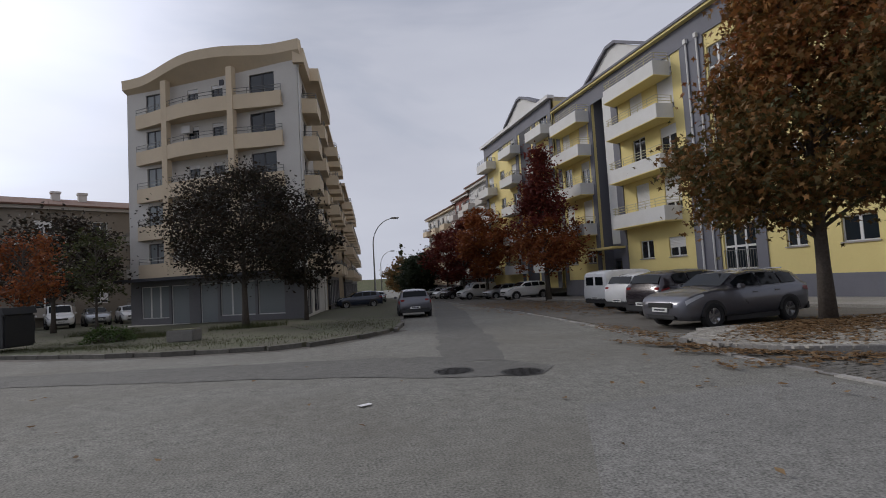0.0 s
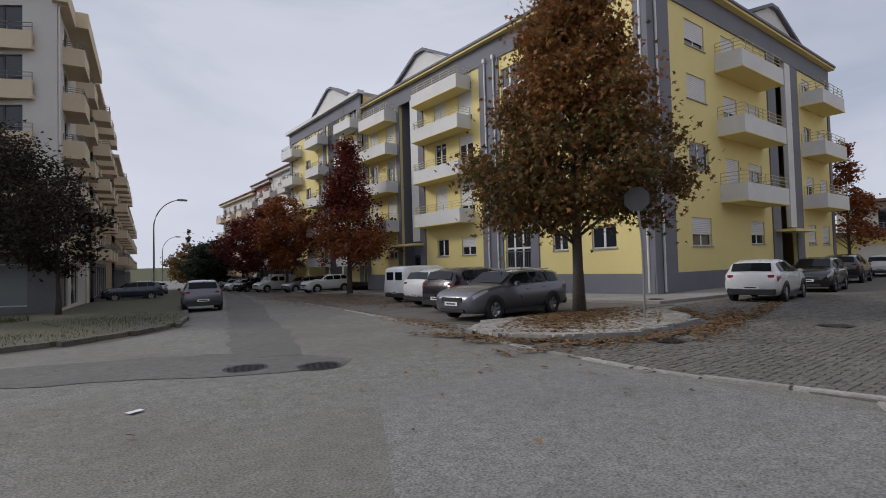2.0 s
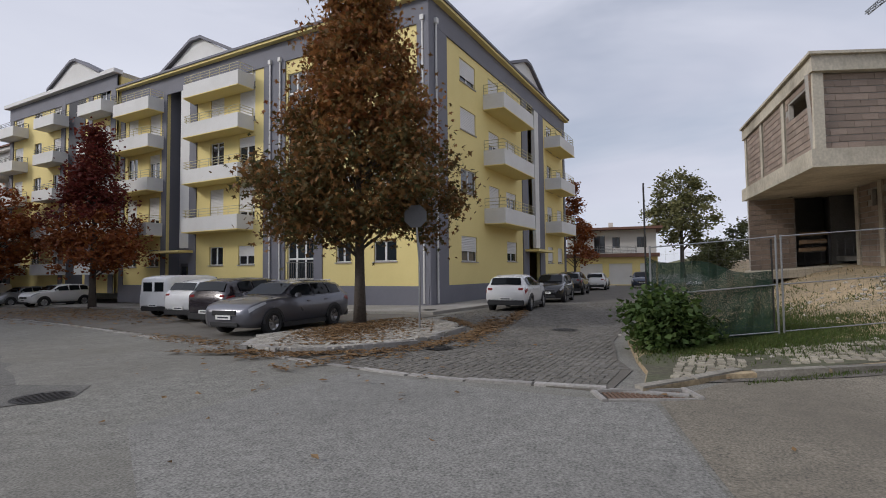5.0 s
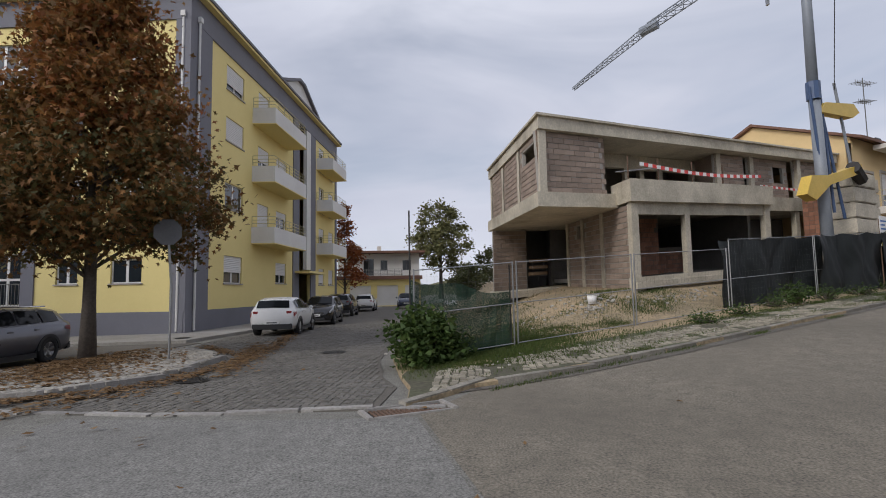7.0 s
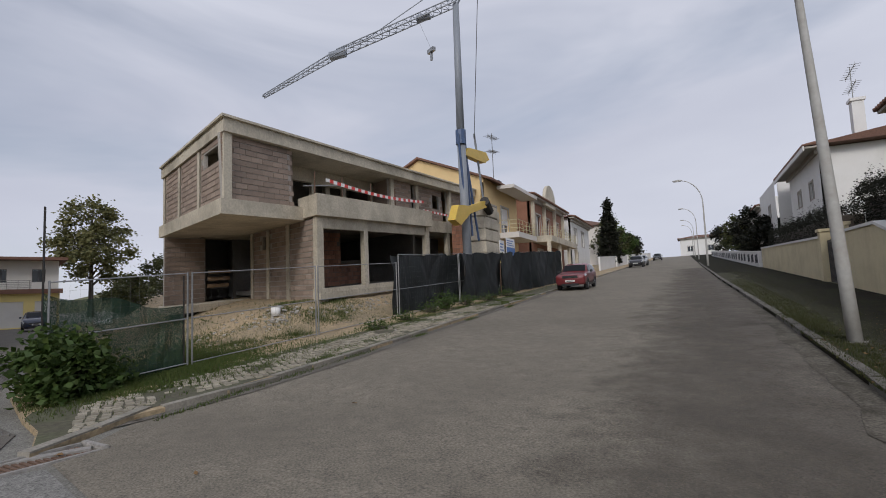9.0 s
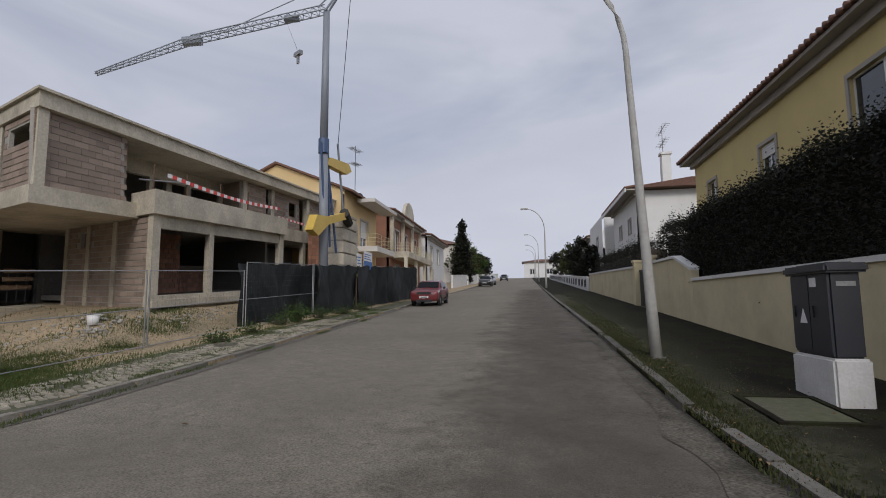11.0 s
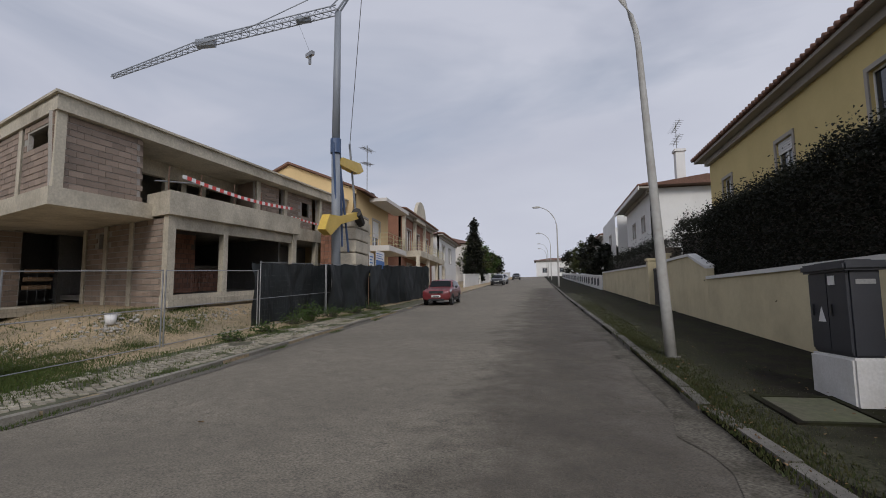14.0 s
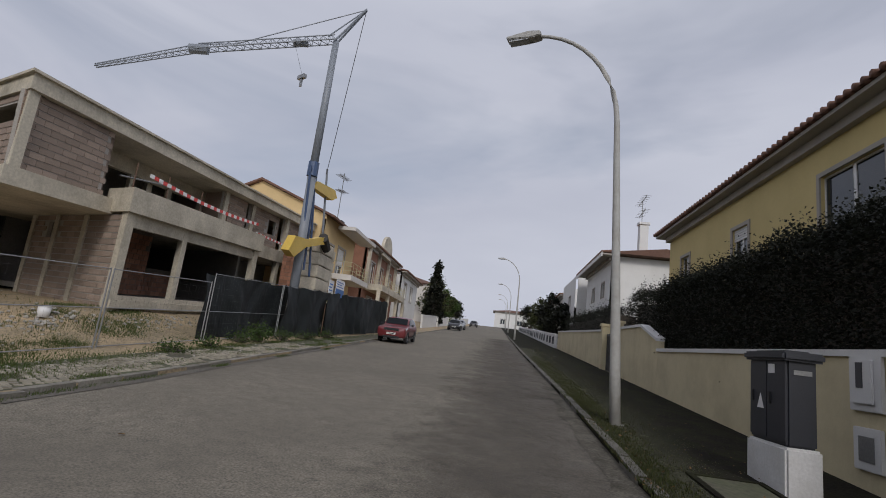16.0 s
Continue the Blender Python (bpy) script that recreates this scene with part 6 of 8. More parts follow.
    part("grille_trim", boxes((X(0.0) - 0.036, X(0.0), -0.43, 0.43, zn - 0.085, zn - 0.07)), CHROME, root)
    part("bumper", boxes((X(0.0) - 0.022, X(0.05), -wt * 0.56, wt * 0.56, 0.27, 0.42)), PLASTIC_BLACK, root, bevel=0.03)
    part("bumper", boxes((X(0.972), X(1.0) + 0.03, -wt * 0.86, wt * 0.86, 0.27, 0.50)), PLASTIC_BLACK, root, bevel=0.03)
    for xx, nm in ((X(0.0) - 0.035, -1), (X(1.0) + 0.036, 1)):
        p = part("number_plate", boxes((xx - 0.008, xx + 0.008, -0.26, 0.26, 0.47, 0.58)), PLATE, root)
        part("plate_bar", boxes((xx - 0.012, xx + 0.012, -0.19, 0.19, 0.505, 0.545)), PLATE_BAR, p, "plain dark bar")
    for side in (-1, 1):
        for t in (t_ws + 0.06, t_ws + 0.24):
            part("door_handle", boxes((X(t), X(t) + 0.16, side * wt * 0.985 - 0.02, side * wt * 0.985 + 0.02, at_row(t)[2] - 0.14, at_row(t)[2] - 0.11)), paint, root)
        part("side_sill", boxes((X(0.28), X(0.70), side * wt * 0.97 - 0.03, side * wt * 0.97 + 0.03, at_row(0.5)[1] - 0.02, at_row(0.5)[1] + 0.10)), PLASTIC_BLACK, root)
        if shape == "estate":
            part("roof_rail", tube(bmesh.new(), [(X(t_ws + 0.08), side * 0.58, at_row(0.56)[3]), (X(0.84), side * 0.58, at_row(0.84)[3] + 0.03)], 0.02, 6), CHROME if shape == "estate" else PLASTIC_BLACK, root)
    return root


GREY_CAR = car_paint("grey_metallic", (0.135, 0.135, 0.155), 0.3, 0.5)
DARK_CAR = car_paint("aubergine_metallic", (0.028, 0.022, 0.028), 0.25, 0.3)
BLACK_CAR = car_paint("black_paint", (0.012, 0.012, 0.014), 0.2)
WHITE_CAR = car_paint("white_car_paint", (0.70, 0.70, 0.70), 0.3)
SILVER_CAR = car_paint("silver_metallic", (0.34, 0.35, 0.37), 0.3, 0.7)
RED_CAR = car_paint("faded_red_paint", (0.16, 0.022, 0.026), 0.45)
BLUE_CAR = car_paint("dark_blue_paint", (0.03, 0.04, 0.07), 0.25)
car("estate", 11.42, 11.85, 5, GREY_CAR, "grey metallic estate car parked by the leafy island")
car("suv", 12.9, 14.7, 184, DARK_CAR, "dark aubergine crossover parked in the sett strip")
car("suv", 14.2, 18.0, 184, WHITE_CAR, "white crossover parked in the sett strip")
car("van", 15.6, 22.0, 186, WHITE_CAR, "small boxy white van with rear doors")
car("suv", 19.2, 42.5, 4, WHITE_CAR, "white crossover beyond the planted strip")
car("van", 18.3, 53.5, 12, WHITE_CAR, "white delivery van parked before the shop arcade")
car("hatch", 19.4, 48.5, 8, SILVER_CAR, "small silver hatchback beside the white van")
car("suv", 18.4, 60.5, 12, DARK_CAR, "dark car in the parking strip far down")
car("hatch", 18.5, 66.0, 12, WHITE_CAR, "white hatchback in the parking strip far down")
car("hatch", 18.8, 73.0, 12, SILVER_CAR, "silver hatchback in the parking strip far down")
car("hatch", 5.85, 28.0, -99, GREY_CAR, "grey hatchback parked against the kerb")
car("suv", 5.1, 50.2, 5, BLUE_CAR, "dark four-wheel drive parked by the cream block")
car("hatch", 9.3, 66.0, -97, SILVER_CAR, "silver car parked far down the street")
car("hatch", 10.2, 74.0, -97, BLACK_CAR, "dark car parked far down the street")
car("hatch", 21.1, 7.85, 186, WHITE_CAR, "white hatchback parked along the yellow block")
car("hatch", 27.2, 8.1, 6, BLACK_CAR, "black hatchback parked along the yellow block")
car("suv", 36.5, 9.4, 186, BLACK_CAR, "black crossover parked along the yellow block")
car("hatch", 45.5, 9.6, 186, WHITE_CAR, "small white car near the garages")
car("hatch", 50.5, 6.6, 8, BLUE_CAR, "dark blue car before the garages")
rx, ry = up_street(30.5, 5.9)
car("saloon", rx, ry, C_TURN, RED_CAR, "old faded red saloon parked on the slope")
for s, w, p, k in ((72, 6.0, BLACK_CAR, "dark car parked up the slope"), (80, 6.0, SILVER_CAR, "grey car parked up the slope"), (118, 5.6, BLACK_CAR, "dark car far up the slope")):
    rx, ry = up_street(s, w)
    car("hatch", rx, ry, C_TURN, p, k)
for i, (x, y, p) in enumerate(((-20.6, 45.4, WHITE_CAR), (-18.5, 46.6, WHITE_CAR), (-16.4, 47.8, SILVER_CAR), (-14.3, 49.0, WHITE_CAR))):
    car("van" if i == 1 else "hatch", x, y, 115, p, "white van among parked cars" if i == 1 else "pale car parked before the old block", z=ground_z(x, y) + 0.14)


# ---- trees ----
def leaf_mass(points, size, seed, flat=0.5, star=False):
    """Small leaves at the given places: folded pairs of triangles, or five-pointed leaves."""
    rnd = random.Random(seed)
    verts, faces = [], []
    for p in points:
        a, b, c = rnd.uniform(0, math.tau), rnd.uniform(-1, 1) * flat * 1.6, rnd.uniform(0, math.tau)
        s = size * rnd.uniform(0.6, 1.3)
        u = Vector((math.cos(a), math.sin(a), b)).normalized() * s
        v = u.cross(Vector((math.cos(c), math.sin(c), rnd.uniform(0.2, 1.2)))).normalized() * s * 0.62
        i = len(verts)
        p = Vector(p)
        d = Vector((0, 0, -0.25 * s))
        if star:
            w2 = v * 1.6
            ends = [(-1.0, 0.0), (-0.30, 0.26), (0.05, 0.95), (0.30, 0.27), (1.0, 0.42), (0.42, 0.0), (1.0, -0.42), (0.30, -0.27), (0.05, -0.95), (-0.30, -0.26)]
            verts += [p + u * e + w2 * g + d * (abs(g) + max(e, 0)) for e, g in ends]
            faces += [(i + 5, i + 7, i + 9, i + 1, i + 3), (i, i + 1, i + 9), (i + 1, i + 2, i + 3), (i + 3, i + 4, i + 5), (i + 5, i + 6, i + 7), (i + 7, i + 8, i + 9)]
            continue
        verts += [p - u, p + v + d, p + u, p - v + d]
        faces += [(i, i + 1, i + 2), (i, i + 2, i + 3)]
    return verts, faces


def tree(name, x, y, label, height, trunk, radius, low, mat, leaves, size, seed, shape="cone", z=None, clumps=90, lean=0.0, bare=0.0, sink=0.0, under=None, tight=0.115, star=False):
    """A tapered trunk, limbs and a crown of leaves gathered in uneven clumps."""
    rnd = random.Random(seed)
    zg = (ground_z(x, y) if z is None else z) - sink
    root = thing(name, pose(x, y, zg), label, "tree")

    def profile(t):
        if shape == "cone":
            return min(1.0, 0.62 + t * 3.2) * (1 - max(t - 0.10, 0) * 1.0) ** 1.3 + 0.02
        if shape == "spire":
            return (1 - t) ** 0.9 * (0.9 if t > 0.05 else 0.6) + 0.02
        return max(math.sin(min(max(t * 0.92 + 0.08, 0), 1) * math.pi), 0.05) ** 0.6

    bm = bmesh.new()
    steps = 7
    axis = [(lean * (i / steps) ** 2 + rnd.uniform(-1, 1) * 0.03 * i / steps, rnd.uniform(-1, 1) * 0.03 * i / steps, height * 0.9 * i / steps) for i in range(steps + 1)]
    tube(bm, axis, [trunk * (1.25 if i == 0 else 1.0) * (1 - 0.88 * i / steps) for i in range(steps + 1)], 10)
    part("trunk", bm, BARK, root, smooth=True)
    centres = []
    k = 0
    while len(centres) < clumps and k < clumps * 20:
        k += 1
        t = rnd.random()
        r = radius * profile(t)
        a = rnd.uniform(0, math.tau)
        q = math.sqrt(rnd.uniform(0.12, 1.0)) * rnd.uniform(0.78, 1.1)
        if rnd.random() < 0.25 + 0.75 * profile(t):
            centres.append(Vector((math.cos(a) * r * q, math.sin(a) * r * q, low + (height - low) * t)))
    bm = bmesh.new()
    for c in centres[:: max(1, len(centres) // 34)]:
        zb = max(low * 0.75, c.z - 0.35 * math.hypot(c.x, c.y) - 0.4)
        base = Vector((lean * (zb / height) ** 2, 0, min(zb, height * 0.86)))
        mid = (base + c) / 2 + Vector((rnd.uniform(-.15, .15), rnd.uniform(-.15, .15), 0.12 * radius))
        tube(bm, [base, mid, c], [trunk * 0.30 * (1 - base.z / height) + 0.012, trunk * 0.16, 0.008], 5)
    if bare:
        for i in range(int(bare)):
            c = rnd.choice(centres)
            e = c + Vector((rnd.uniform(-1, 1), rnd.uniform(-1, 1), rnd.uniform(0.2, 1.4))) * radius * 0.22
            tube(bm, [c, (c + e) / 2 + Vector((rnd.uniform(-.06, .06), 0, 0)), e], [0.012, 0.009, 0.004], 4)
    part("branching", bm, BARK, root)
    pts = []
    for i in range(leaves):
        c = rnd.choice(centres)
        s = radius * tight * rnd.uniform(0.5, 1.4)
        d = Vector((rnd.gauss(0, 1), rnd.gauss(0, 1), rnd.gauss(0, 0.8))) * s
        pts.append(c + d)
    if under:
        cut = lambda p: p.z < low + (height - low) * (0.36 + 0.25 * noise.noise((p.x * 0.7, p.y * 0.7, seed)))
        v, f = leaf_mass([p for p in pts if cut(p)], size, seed + 2, star=star)
        tagged(part("lower_crown", raw("lower_crown", v, f, under), None, root, "olive and ochre leaves"), kind="stuff")
        pts = [p for p in pts if not cut(p)]
    v, f = leaf_mass(pts, size, seed + 1, star=star)
    tagged(part("crown", raw("crown", v, f, mat), None, root), kind="stuff")
    return root


tree("street_tree", 12.45, 9.72, "broad autumn street tree with russet brown leaves", 11.6, 0.175, 3.45, 2.8, AUTUMN, 46000, 0.092, 11, "cone", clumps=260, under=LOW_AUTUMN, tight=0.09, star=True)
tree("street_tree", -2.8, 26.8, "dusky half-bare street tree before the shops", 7.9, 0.17, 3.7, 2.6, DARK_LEAVES, 25000, 0.075, 12, "round", clumps=230, bare=260, tight=0.10)
tree("street_tree", 17.6, 34.8, "dark red autumn street tree", 11.4, 0.2, 3.3, 2.5, RED_LEAVES, 14000, 0.12, 13, "cone", clumps=150, under=RUSSET)
tree("street_tree", 18.4, 50.0, "russet autumn street tree", 9.6, 0.17, 3.3, 2.6, RUSSET, 8000, 0.16, 14, "round", clumps=90)
tree("street_tree", 18.6, 58.5, "thin dark red street tree", 9.0, 0.16, 3.0, 2.6, RED_LEAVES, 6000, 0.16, 15, "round", clumps=80)
tree("street_tree", 19.2, 68.0, "dark red street tree", 9.4, 0.16, 3.4, 2.4, RED_LEAVES, 6000, 0.18, 16, "round", clumps=80)
for i, (x, y, hgt) in enumerate(((19.2, 83.0, 7.0), (20.4, 92.0, 7.4), (21.5, 100.0, 7.4), (23.5, 109.0, 8.0))):
    tree("evergreen_tree", x, y, "dense dark green roadside tree", hgt, 0.2, 3.7, 1.4, EVERGREEN, 6000, 0.22, 20 + i, "round", clumps=80)
tree("street_tree", 22.6, 121.0, "yellowing tree at the street's far end", 9.0, 0.2, 4.5, 1.6, LOW_AUTUMN, 3500, 0.3, 27, "round", clumps=60)
tree("poplar_tree", 28.5, 150.0, "bare pale poplar in the distance", 15.0, 0.2, 2.2, 2.0, OLIVE_LEAVES, 1600, 0.3, 28, "spire", clumps=40)
tree("street_tree", -10.6, 31.0, "thin young street tree, nearly bare", 5.6, 0.08, 1.9, 1.9, OLIVE_LEAVES, 1700, 0.085, 31, "round", clumps=50, bare=120, sink=-0.1)
tree("street_tree", -15.2, 37.5, "dusky half-bare street tree by the parked cars", 7.2, 0.15, 4.2, 2.4, DARK_LEAVES, 7500, 0.13, 32, "round", clumps=90, bare=80, sink=-0.1)
tree("street_tree", -11.6, 25.9, "small orange autumn street tree", 4.9, 0.10, 1.8, 1.8, RUSSET, 3600, 0.075, 33, "round", clumps=60, bare=60, sink=-0.1)
tree("street_tree", -22.0, 35.0, "dusky street tree before the old block", 6.5, 0.13, 3.4, 2.2, DARK_LEAVES, 4500, 0.13, 34, "round", clumps=70, sink=-0.1)
tree("street_tree", 0.1, 30.2, "dusky street tree beside the cream block", 6.6, 0.12, 2.1, 2.0, DARK_LEAVES, 5000, 0.11, 35, "round", clumps=80, sink=-0.1)
tree("street_tree", 47.5, 12.0, "red autumn tree by the garages", 9.8, 0.14, 2.3, 2.4, RUSSET, 4200, 0.13, 36, "cone", clumps=90)
tree("plane_tree", 68.0, 4.2, "tall olive green tree behind the plot", 13.0, 0.3, 4.0, 4.0, SAGE_LEAVES, 7500, 0.20, 37, "round", clumps=75, z=0.6)
cx_, cy_ = up_street(79, 10.2)
tree("conifer", cx_, cy_, "tall dark pointed conifer", 10.2, 0.2, 2.1, 0.8, HEDGE_LEAVES, 6000, 0.2, 38, "spire", clumps=120)
for i, (s, w, hgt, r, m) in enumerate(((86, 11.0, 7.5, 3.0, OLIVE_LEAVES), (96, 10.5, 6.5, 2.8, GREEN_LEAVES), (108, 10.5, 6.0, 2.8, HEDGE_LEAVES), (60, -7.5, 4.5, 2.2, HEDGE_LEAVES), (76, -7.6, 6.5, 2.8, HEDGE_LEAVES), (92, -7.8, 7.0, 3.0, OLIVE_LEAVES), (130, -8.0, 7.0, 3.4, HEDGE_LEAVES), (120, 11.5, 6.0, 3.2, OLIVE_LEAVES))):
    tx, ty = up_street(s, w)
    tree("garden_tree", tx, ty, "dark garden tree along the climbing street", hgt, 0.15, r, 1.0, m, 3200, 0.2, 50 + i, "round", clumps=60)


def hedge(s0, s1, w0, w1, z0, z1, seed, count, label):
    """A clipped, shaggy hedge: twiggy core and leaves over all its faces."""
    rnd = random.Random(seed)
    x, y = up_street(s0, w0)
    root = thing("hedge", pose(x, y, 0, 0, 0, C_TURN), label, "hedge")
    L, W = s1 - s0, w1 - w0
    core = bmesh.new()
    prism(core, [(0.3, z0 - 1.6), (L - 0.3, z0 - 1.4), (L - 0.3, z1 - 0.4), (0.3, z0 + (z1 - z0) * 0 + 2.1 - 0.35)], W - 0.3 if W > 0 else W + 0.3, -0.3 if W < 0 else 0.3)
    part("core", core, BARK, root)
    top = lambda u: (z0 + 2.1) + (z1 - z0 - 2.1) * u / L + 0.28 * noise.noise((u * 0.8, seed, 0)) + 0.16 * noise.noise((u * 2.7, seed, 3))
    pts = []
    for i in range(count):
        u = rnd.uniform(-0.1, L + 0.1)
        zt = top(u)
        if rnd.random() < 0.62:
            q = rnd.random()
            pts.append((u, -0.02 + rnd.gauss(0, 0.10) - 0.12 * abs(noise.noise((u * 1.6, q * 4, seed))), z0 - 1.2 + (zt - z0 + 1.2) * q))
        else:
            pts.append((u, W * rnd.random(), zt + rnd.gauss(0, 0.12)))
        if rnd.random() < 0.05:
            pts.append((u, rnd.uniform(-0.1, W * 0.4), zt + abs(rnd.gauss(0.15, 0.2))))
    v, f = leaf_mass(pts, 0.036, seed + 1)
    tagged(part("foliage", raw("foliage", v, f, HEDGE_LEAVES), None, root), kind="stuff")


hedge(1.8, 19.2, -5.65, -7.4, 2.4, 4.6, 71, 105000, "tall dark evergreen hedge over the garden wall")
hedge(19.4, 24.0, -5.8, -7.4, 2.4, 4.9, 72, 14000, "dark evergreen hedge over the garden wall")
hedge(27.5, 46.0, -5.8, -7.4, 2.6, 5.2, 73, 26000, "dark evergreen hedge further up the wall")

# ---- weeds, litter, stones ----
def scatter_leaves(name, label, places, count, size, mat, seed, rise):
    rnd = random.Random(seed)
    verts, faces = [], []
    for _ in range(count):
        cx0, cy0, sx, sy, turn = rnd.choice(places)
        a, b = max(-1.9, min(1.9, rnd.gauss(0, 1))) * sx, max(-1.9, min(1.9, rnd.gauss(0, 1))) * sy
        x, y = cx0 + a * math.cos(turn) - b * math.sin(turn), cy0 + a * math.sin(turn) + b * math.cos(turn)
        s = size * rnd.uniform(0.6, 1.5)
        t = rnd.uniform(0, math.tau)
        z = ground_z(x, y) + rise(x, y) + rnd.uniform(0.004, 0.03)
        i = len(verts)
        for k in range(4):
            q = t + k * math.tau / 4
            r = s * (1.0 if k % 2 == 0 else 0.6)
            verts.append((x + math.cos(q) * r, y + math.sin(q) * r, z + rnd.uniform(0, 0.03)))
        faces += [(i, i + 1, i + 2), (i, i + 2, i + 3)]
    ob = new(name, raw(name, verts, faces, mat))
    tagged(ob, label, "leaves", kind="stuff")


def inside(x, y, poly):
    c = False
    for (x0, y0), (x1, y1) in zip(poly, poly[1:] + poly[:1]):
        if (y0 > y) != (y1 > y) and x < (x1 - x0) * (y - y0) / (y1 - y0) + x0:
            c = not c
    return c


isl = lambda x, y: 0.125 if inside(x, y, ISLAND) else 0.03
scatter_leaves("fallen_leaves", "dry brown leaves lying round the island tree", [(11.5, 8.6, 1.5, 0.9, 0.5), (12.2, 9.4, 1.3, 0.7, 0.2), (10.3, 8.7, 1.3, 0.6, 0.6)], 4200, 0.052, LITTER, 81, isl)
scatter_leaves("fallen_leaves", "dry brown leaves gathered along the kerbs", [(8.6, 5.95, 1.3, 0.16, -0.25), (13.4, 5.9, 1.8, 0.2, 0.35), (7.3, 8.6, 0.9, 0.14, 1.9), (11.2, 5.65, 1.8, 0.16, 0.02), (15.6, 6.1, 1.8, 0.18, 0.22), (18.8, 6.9, 2.2, 0.15, 0.25), (12.6, 5.75, 1.6, 0.14, 0.3), (14.4, 7.3, 0.9, 0.14, 0.7), (7.6, 7.2, 0.7, 0.16, 2.3), (8.2, 11.5, 1.5, 0.25, 1.4)], 4200, 0.05, LITTER, 82, lambda x, y: 0.03)
scatter_leaves("fallen_leaves", "leaves strewn over the parking strip", [(12.5, 27, 1.6, 5, 0), (15, 34, 2.0, 4, 0), (14, 24, 1.4, 6, 0)], 2600, 0.085, LITTER, 83, lambda x, y: 0.03)
scatter_leaves("fallen_leaves", "few leaves blown over the carriageway", [(7.2, 6.8, 1.2, 2.0, 0), (3.0, 5.0, 5.0, 4.0, 0)], 130, 0.05, LITTER, 84, lambda x, y: 0.01)
scatter_leaves("fallen_leaves", "leaf litter on the mossy footway", [(*up_street(8, -3.2), 3.0, 0.7, radians(C_TURN)), (*up_street(6, -2.1), 2.5, 0.15, radians(C_TURN))], 160, 0.018, LITTER, 85, lambda x, y: 0.12)


def grass(name, label, places, count, height, mat, seed, rise, keep=None):
    rnd = random.Random(seed)
    verts, faces = [], []
    for _ in range(count):
        cx0, cy0, sx, sy, turn = rnd.choice(places)
        a, b = max(-1.9, min(1.9, rnd.gauss(0, 1))) * sx, max(-1.9, min(1.9, rnd.gauss(0, 1))) * sy
        x, y = cx0 + a * math.cos(turn) - b * math.sin(turn), cy0 + a * math.sin(turn) + b * math.cos(turn)
        if keep is not None and not keep(x, y):
            continue
        z = ground_z(x, y) + rise(x, y)
        t, h = rnd.uniform(0, math.tau), height * rnd.uniform(0.4, 1.3)
        w = 0.006 + 0.008 * rnd.random()
        lx, ly = rnd.gauss(0, 0.4) * h, rnd.gauss(0, 0.4) * h
        i = len(verts)
        verts += [(x - math.cos(t) * w, y - math.sin(t) * w, z - 0.02), (x + math.cos(t) * w, y + math.sin(t) * w, z - 0.02), (x + lx, y + ly, z + h)]
        faces.append((i, i + 1, i + 2))
    tagged(new(name, raw(name, verts, faces, mat)), label, "grass", kind="stuff")


GRASS = leafage("grass_blades", [(0.05, 0.085, 0.018), (0.075, 0.11, 0.025), (0.09, 0.10, 0.03), (0.035, 0.065, 0.015)])
DRY_GRASS = leafage("dry_grass", [(0.16, 0.13, 0.05), (0.10, 0.10, 0.035), (0.20, 0.16, 0.07)])
site = lambda x, y: 0.07 + site_mound(x, y)
ct = radians(C_TURN)
VERDANT = leafage("rank_grass", [(0.035, 0.05, 0.016), (0.055, 0.065, 0.02), (0.075, 0.07, 0.03), (0.028, 0.036, 0.014)])
MOSS = leafage("mossy_blades", [(0.05, 0.065, 0.022), (0.07, 0.075, 0.03), (0.035, 0.05, 0.016), (0.085, 0.08, 0.035)])
on_plot = lambda x, y: inside(x, y, SITE) and x * EX + y * EY > 7.3
on_footway = lambda x, y: -5.0 < x * EX + y * EY < -2.15 and x * CX + y * CY > 4.5
on_corner = lambda x, y: inside(x, y, LEFT_KERB + [(-5, 96), (-60, 96), (-60, 40)])
grass("grass_tufts", "green grass and weeds inside the plot fence", [(*up_street(8.0, 10.2), 1.5, 0.9, ct), (13.2, -0.4, 1.6, 0.9, 0.2), (*up_street(6.2, 9.4), 1.3, 0.7, ct), (14.2, -1.0, 1.8, 0.7, 0.1), (12.0, 0.0, 1.0, 0.6, 0.0), (22, 0.0, 5, 1.0, 0.1)], 52000, 0.07, GRASS, 91, site, on_plot)
grass("grass_tufts", "weeds at the foot of the site fence", [(*up_street(9.8, 8.6), 1.6, 0.2, ct), (*up_street(13.5, 8.9), 2.0, 0.25, ct), (*up_street(19, 8.6), 2.6, 0.3, ct), (*up_street(7, 7.3), 1.3, 0.25, ct), (*up_street(27, 8.0), 4, 0.2, ct), (*up_street(12.2, 11.0), 1.0, 0.3, ct), (*up_street(15, 11.0), 2, 0.4, ct)], 4500, 0.07, GRASS, 92, site, on_plot)
grass("grass_tufts", "dry grass tufts on the stony plot", [(*up_street(10.5, 11.5), 3.0, 1.0, ct), (25, -1, 5, 1.5, 0), (40, 0, 8, 2, 0)], 5000, 0.10, DRY_GRASS, 93, site, on_plot)
grass("grass_tufts", "moss and grass on the earth footway", [(*up_street(9, -2.5), 4.0, 0.35, ct), (*up_street(18, -3.0), 6.0, 0.8, ct), (*up_street(30, -2.8), 8.0, 0.8, ct)], 16000, 0.024, MOSS, 94, lambda x, y: 0.11, on_footway)
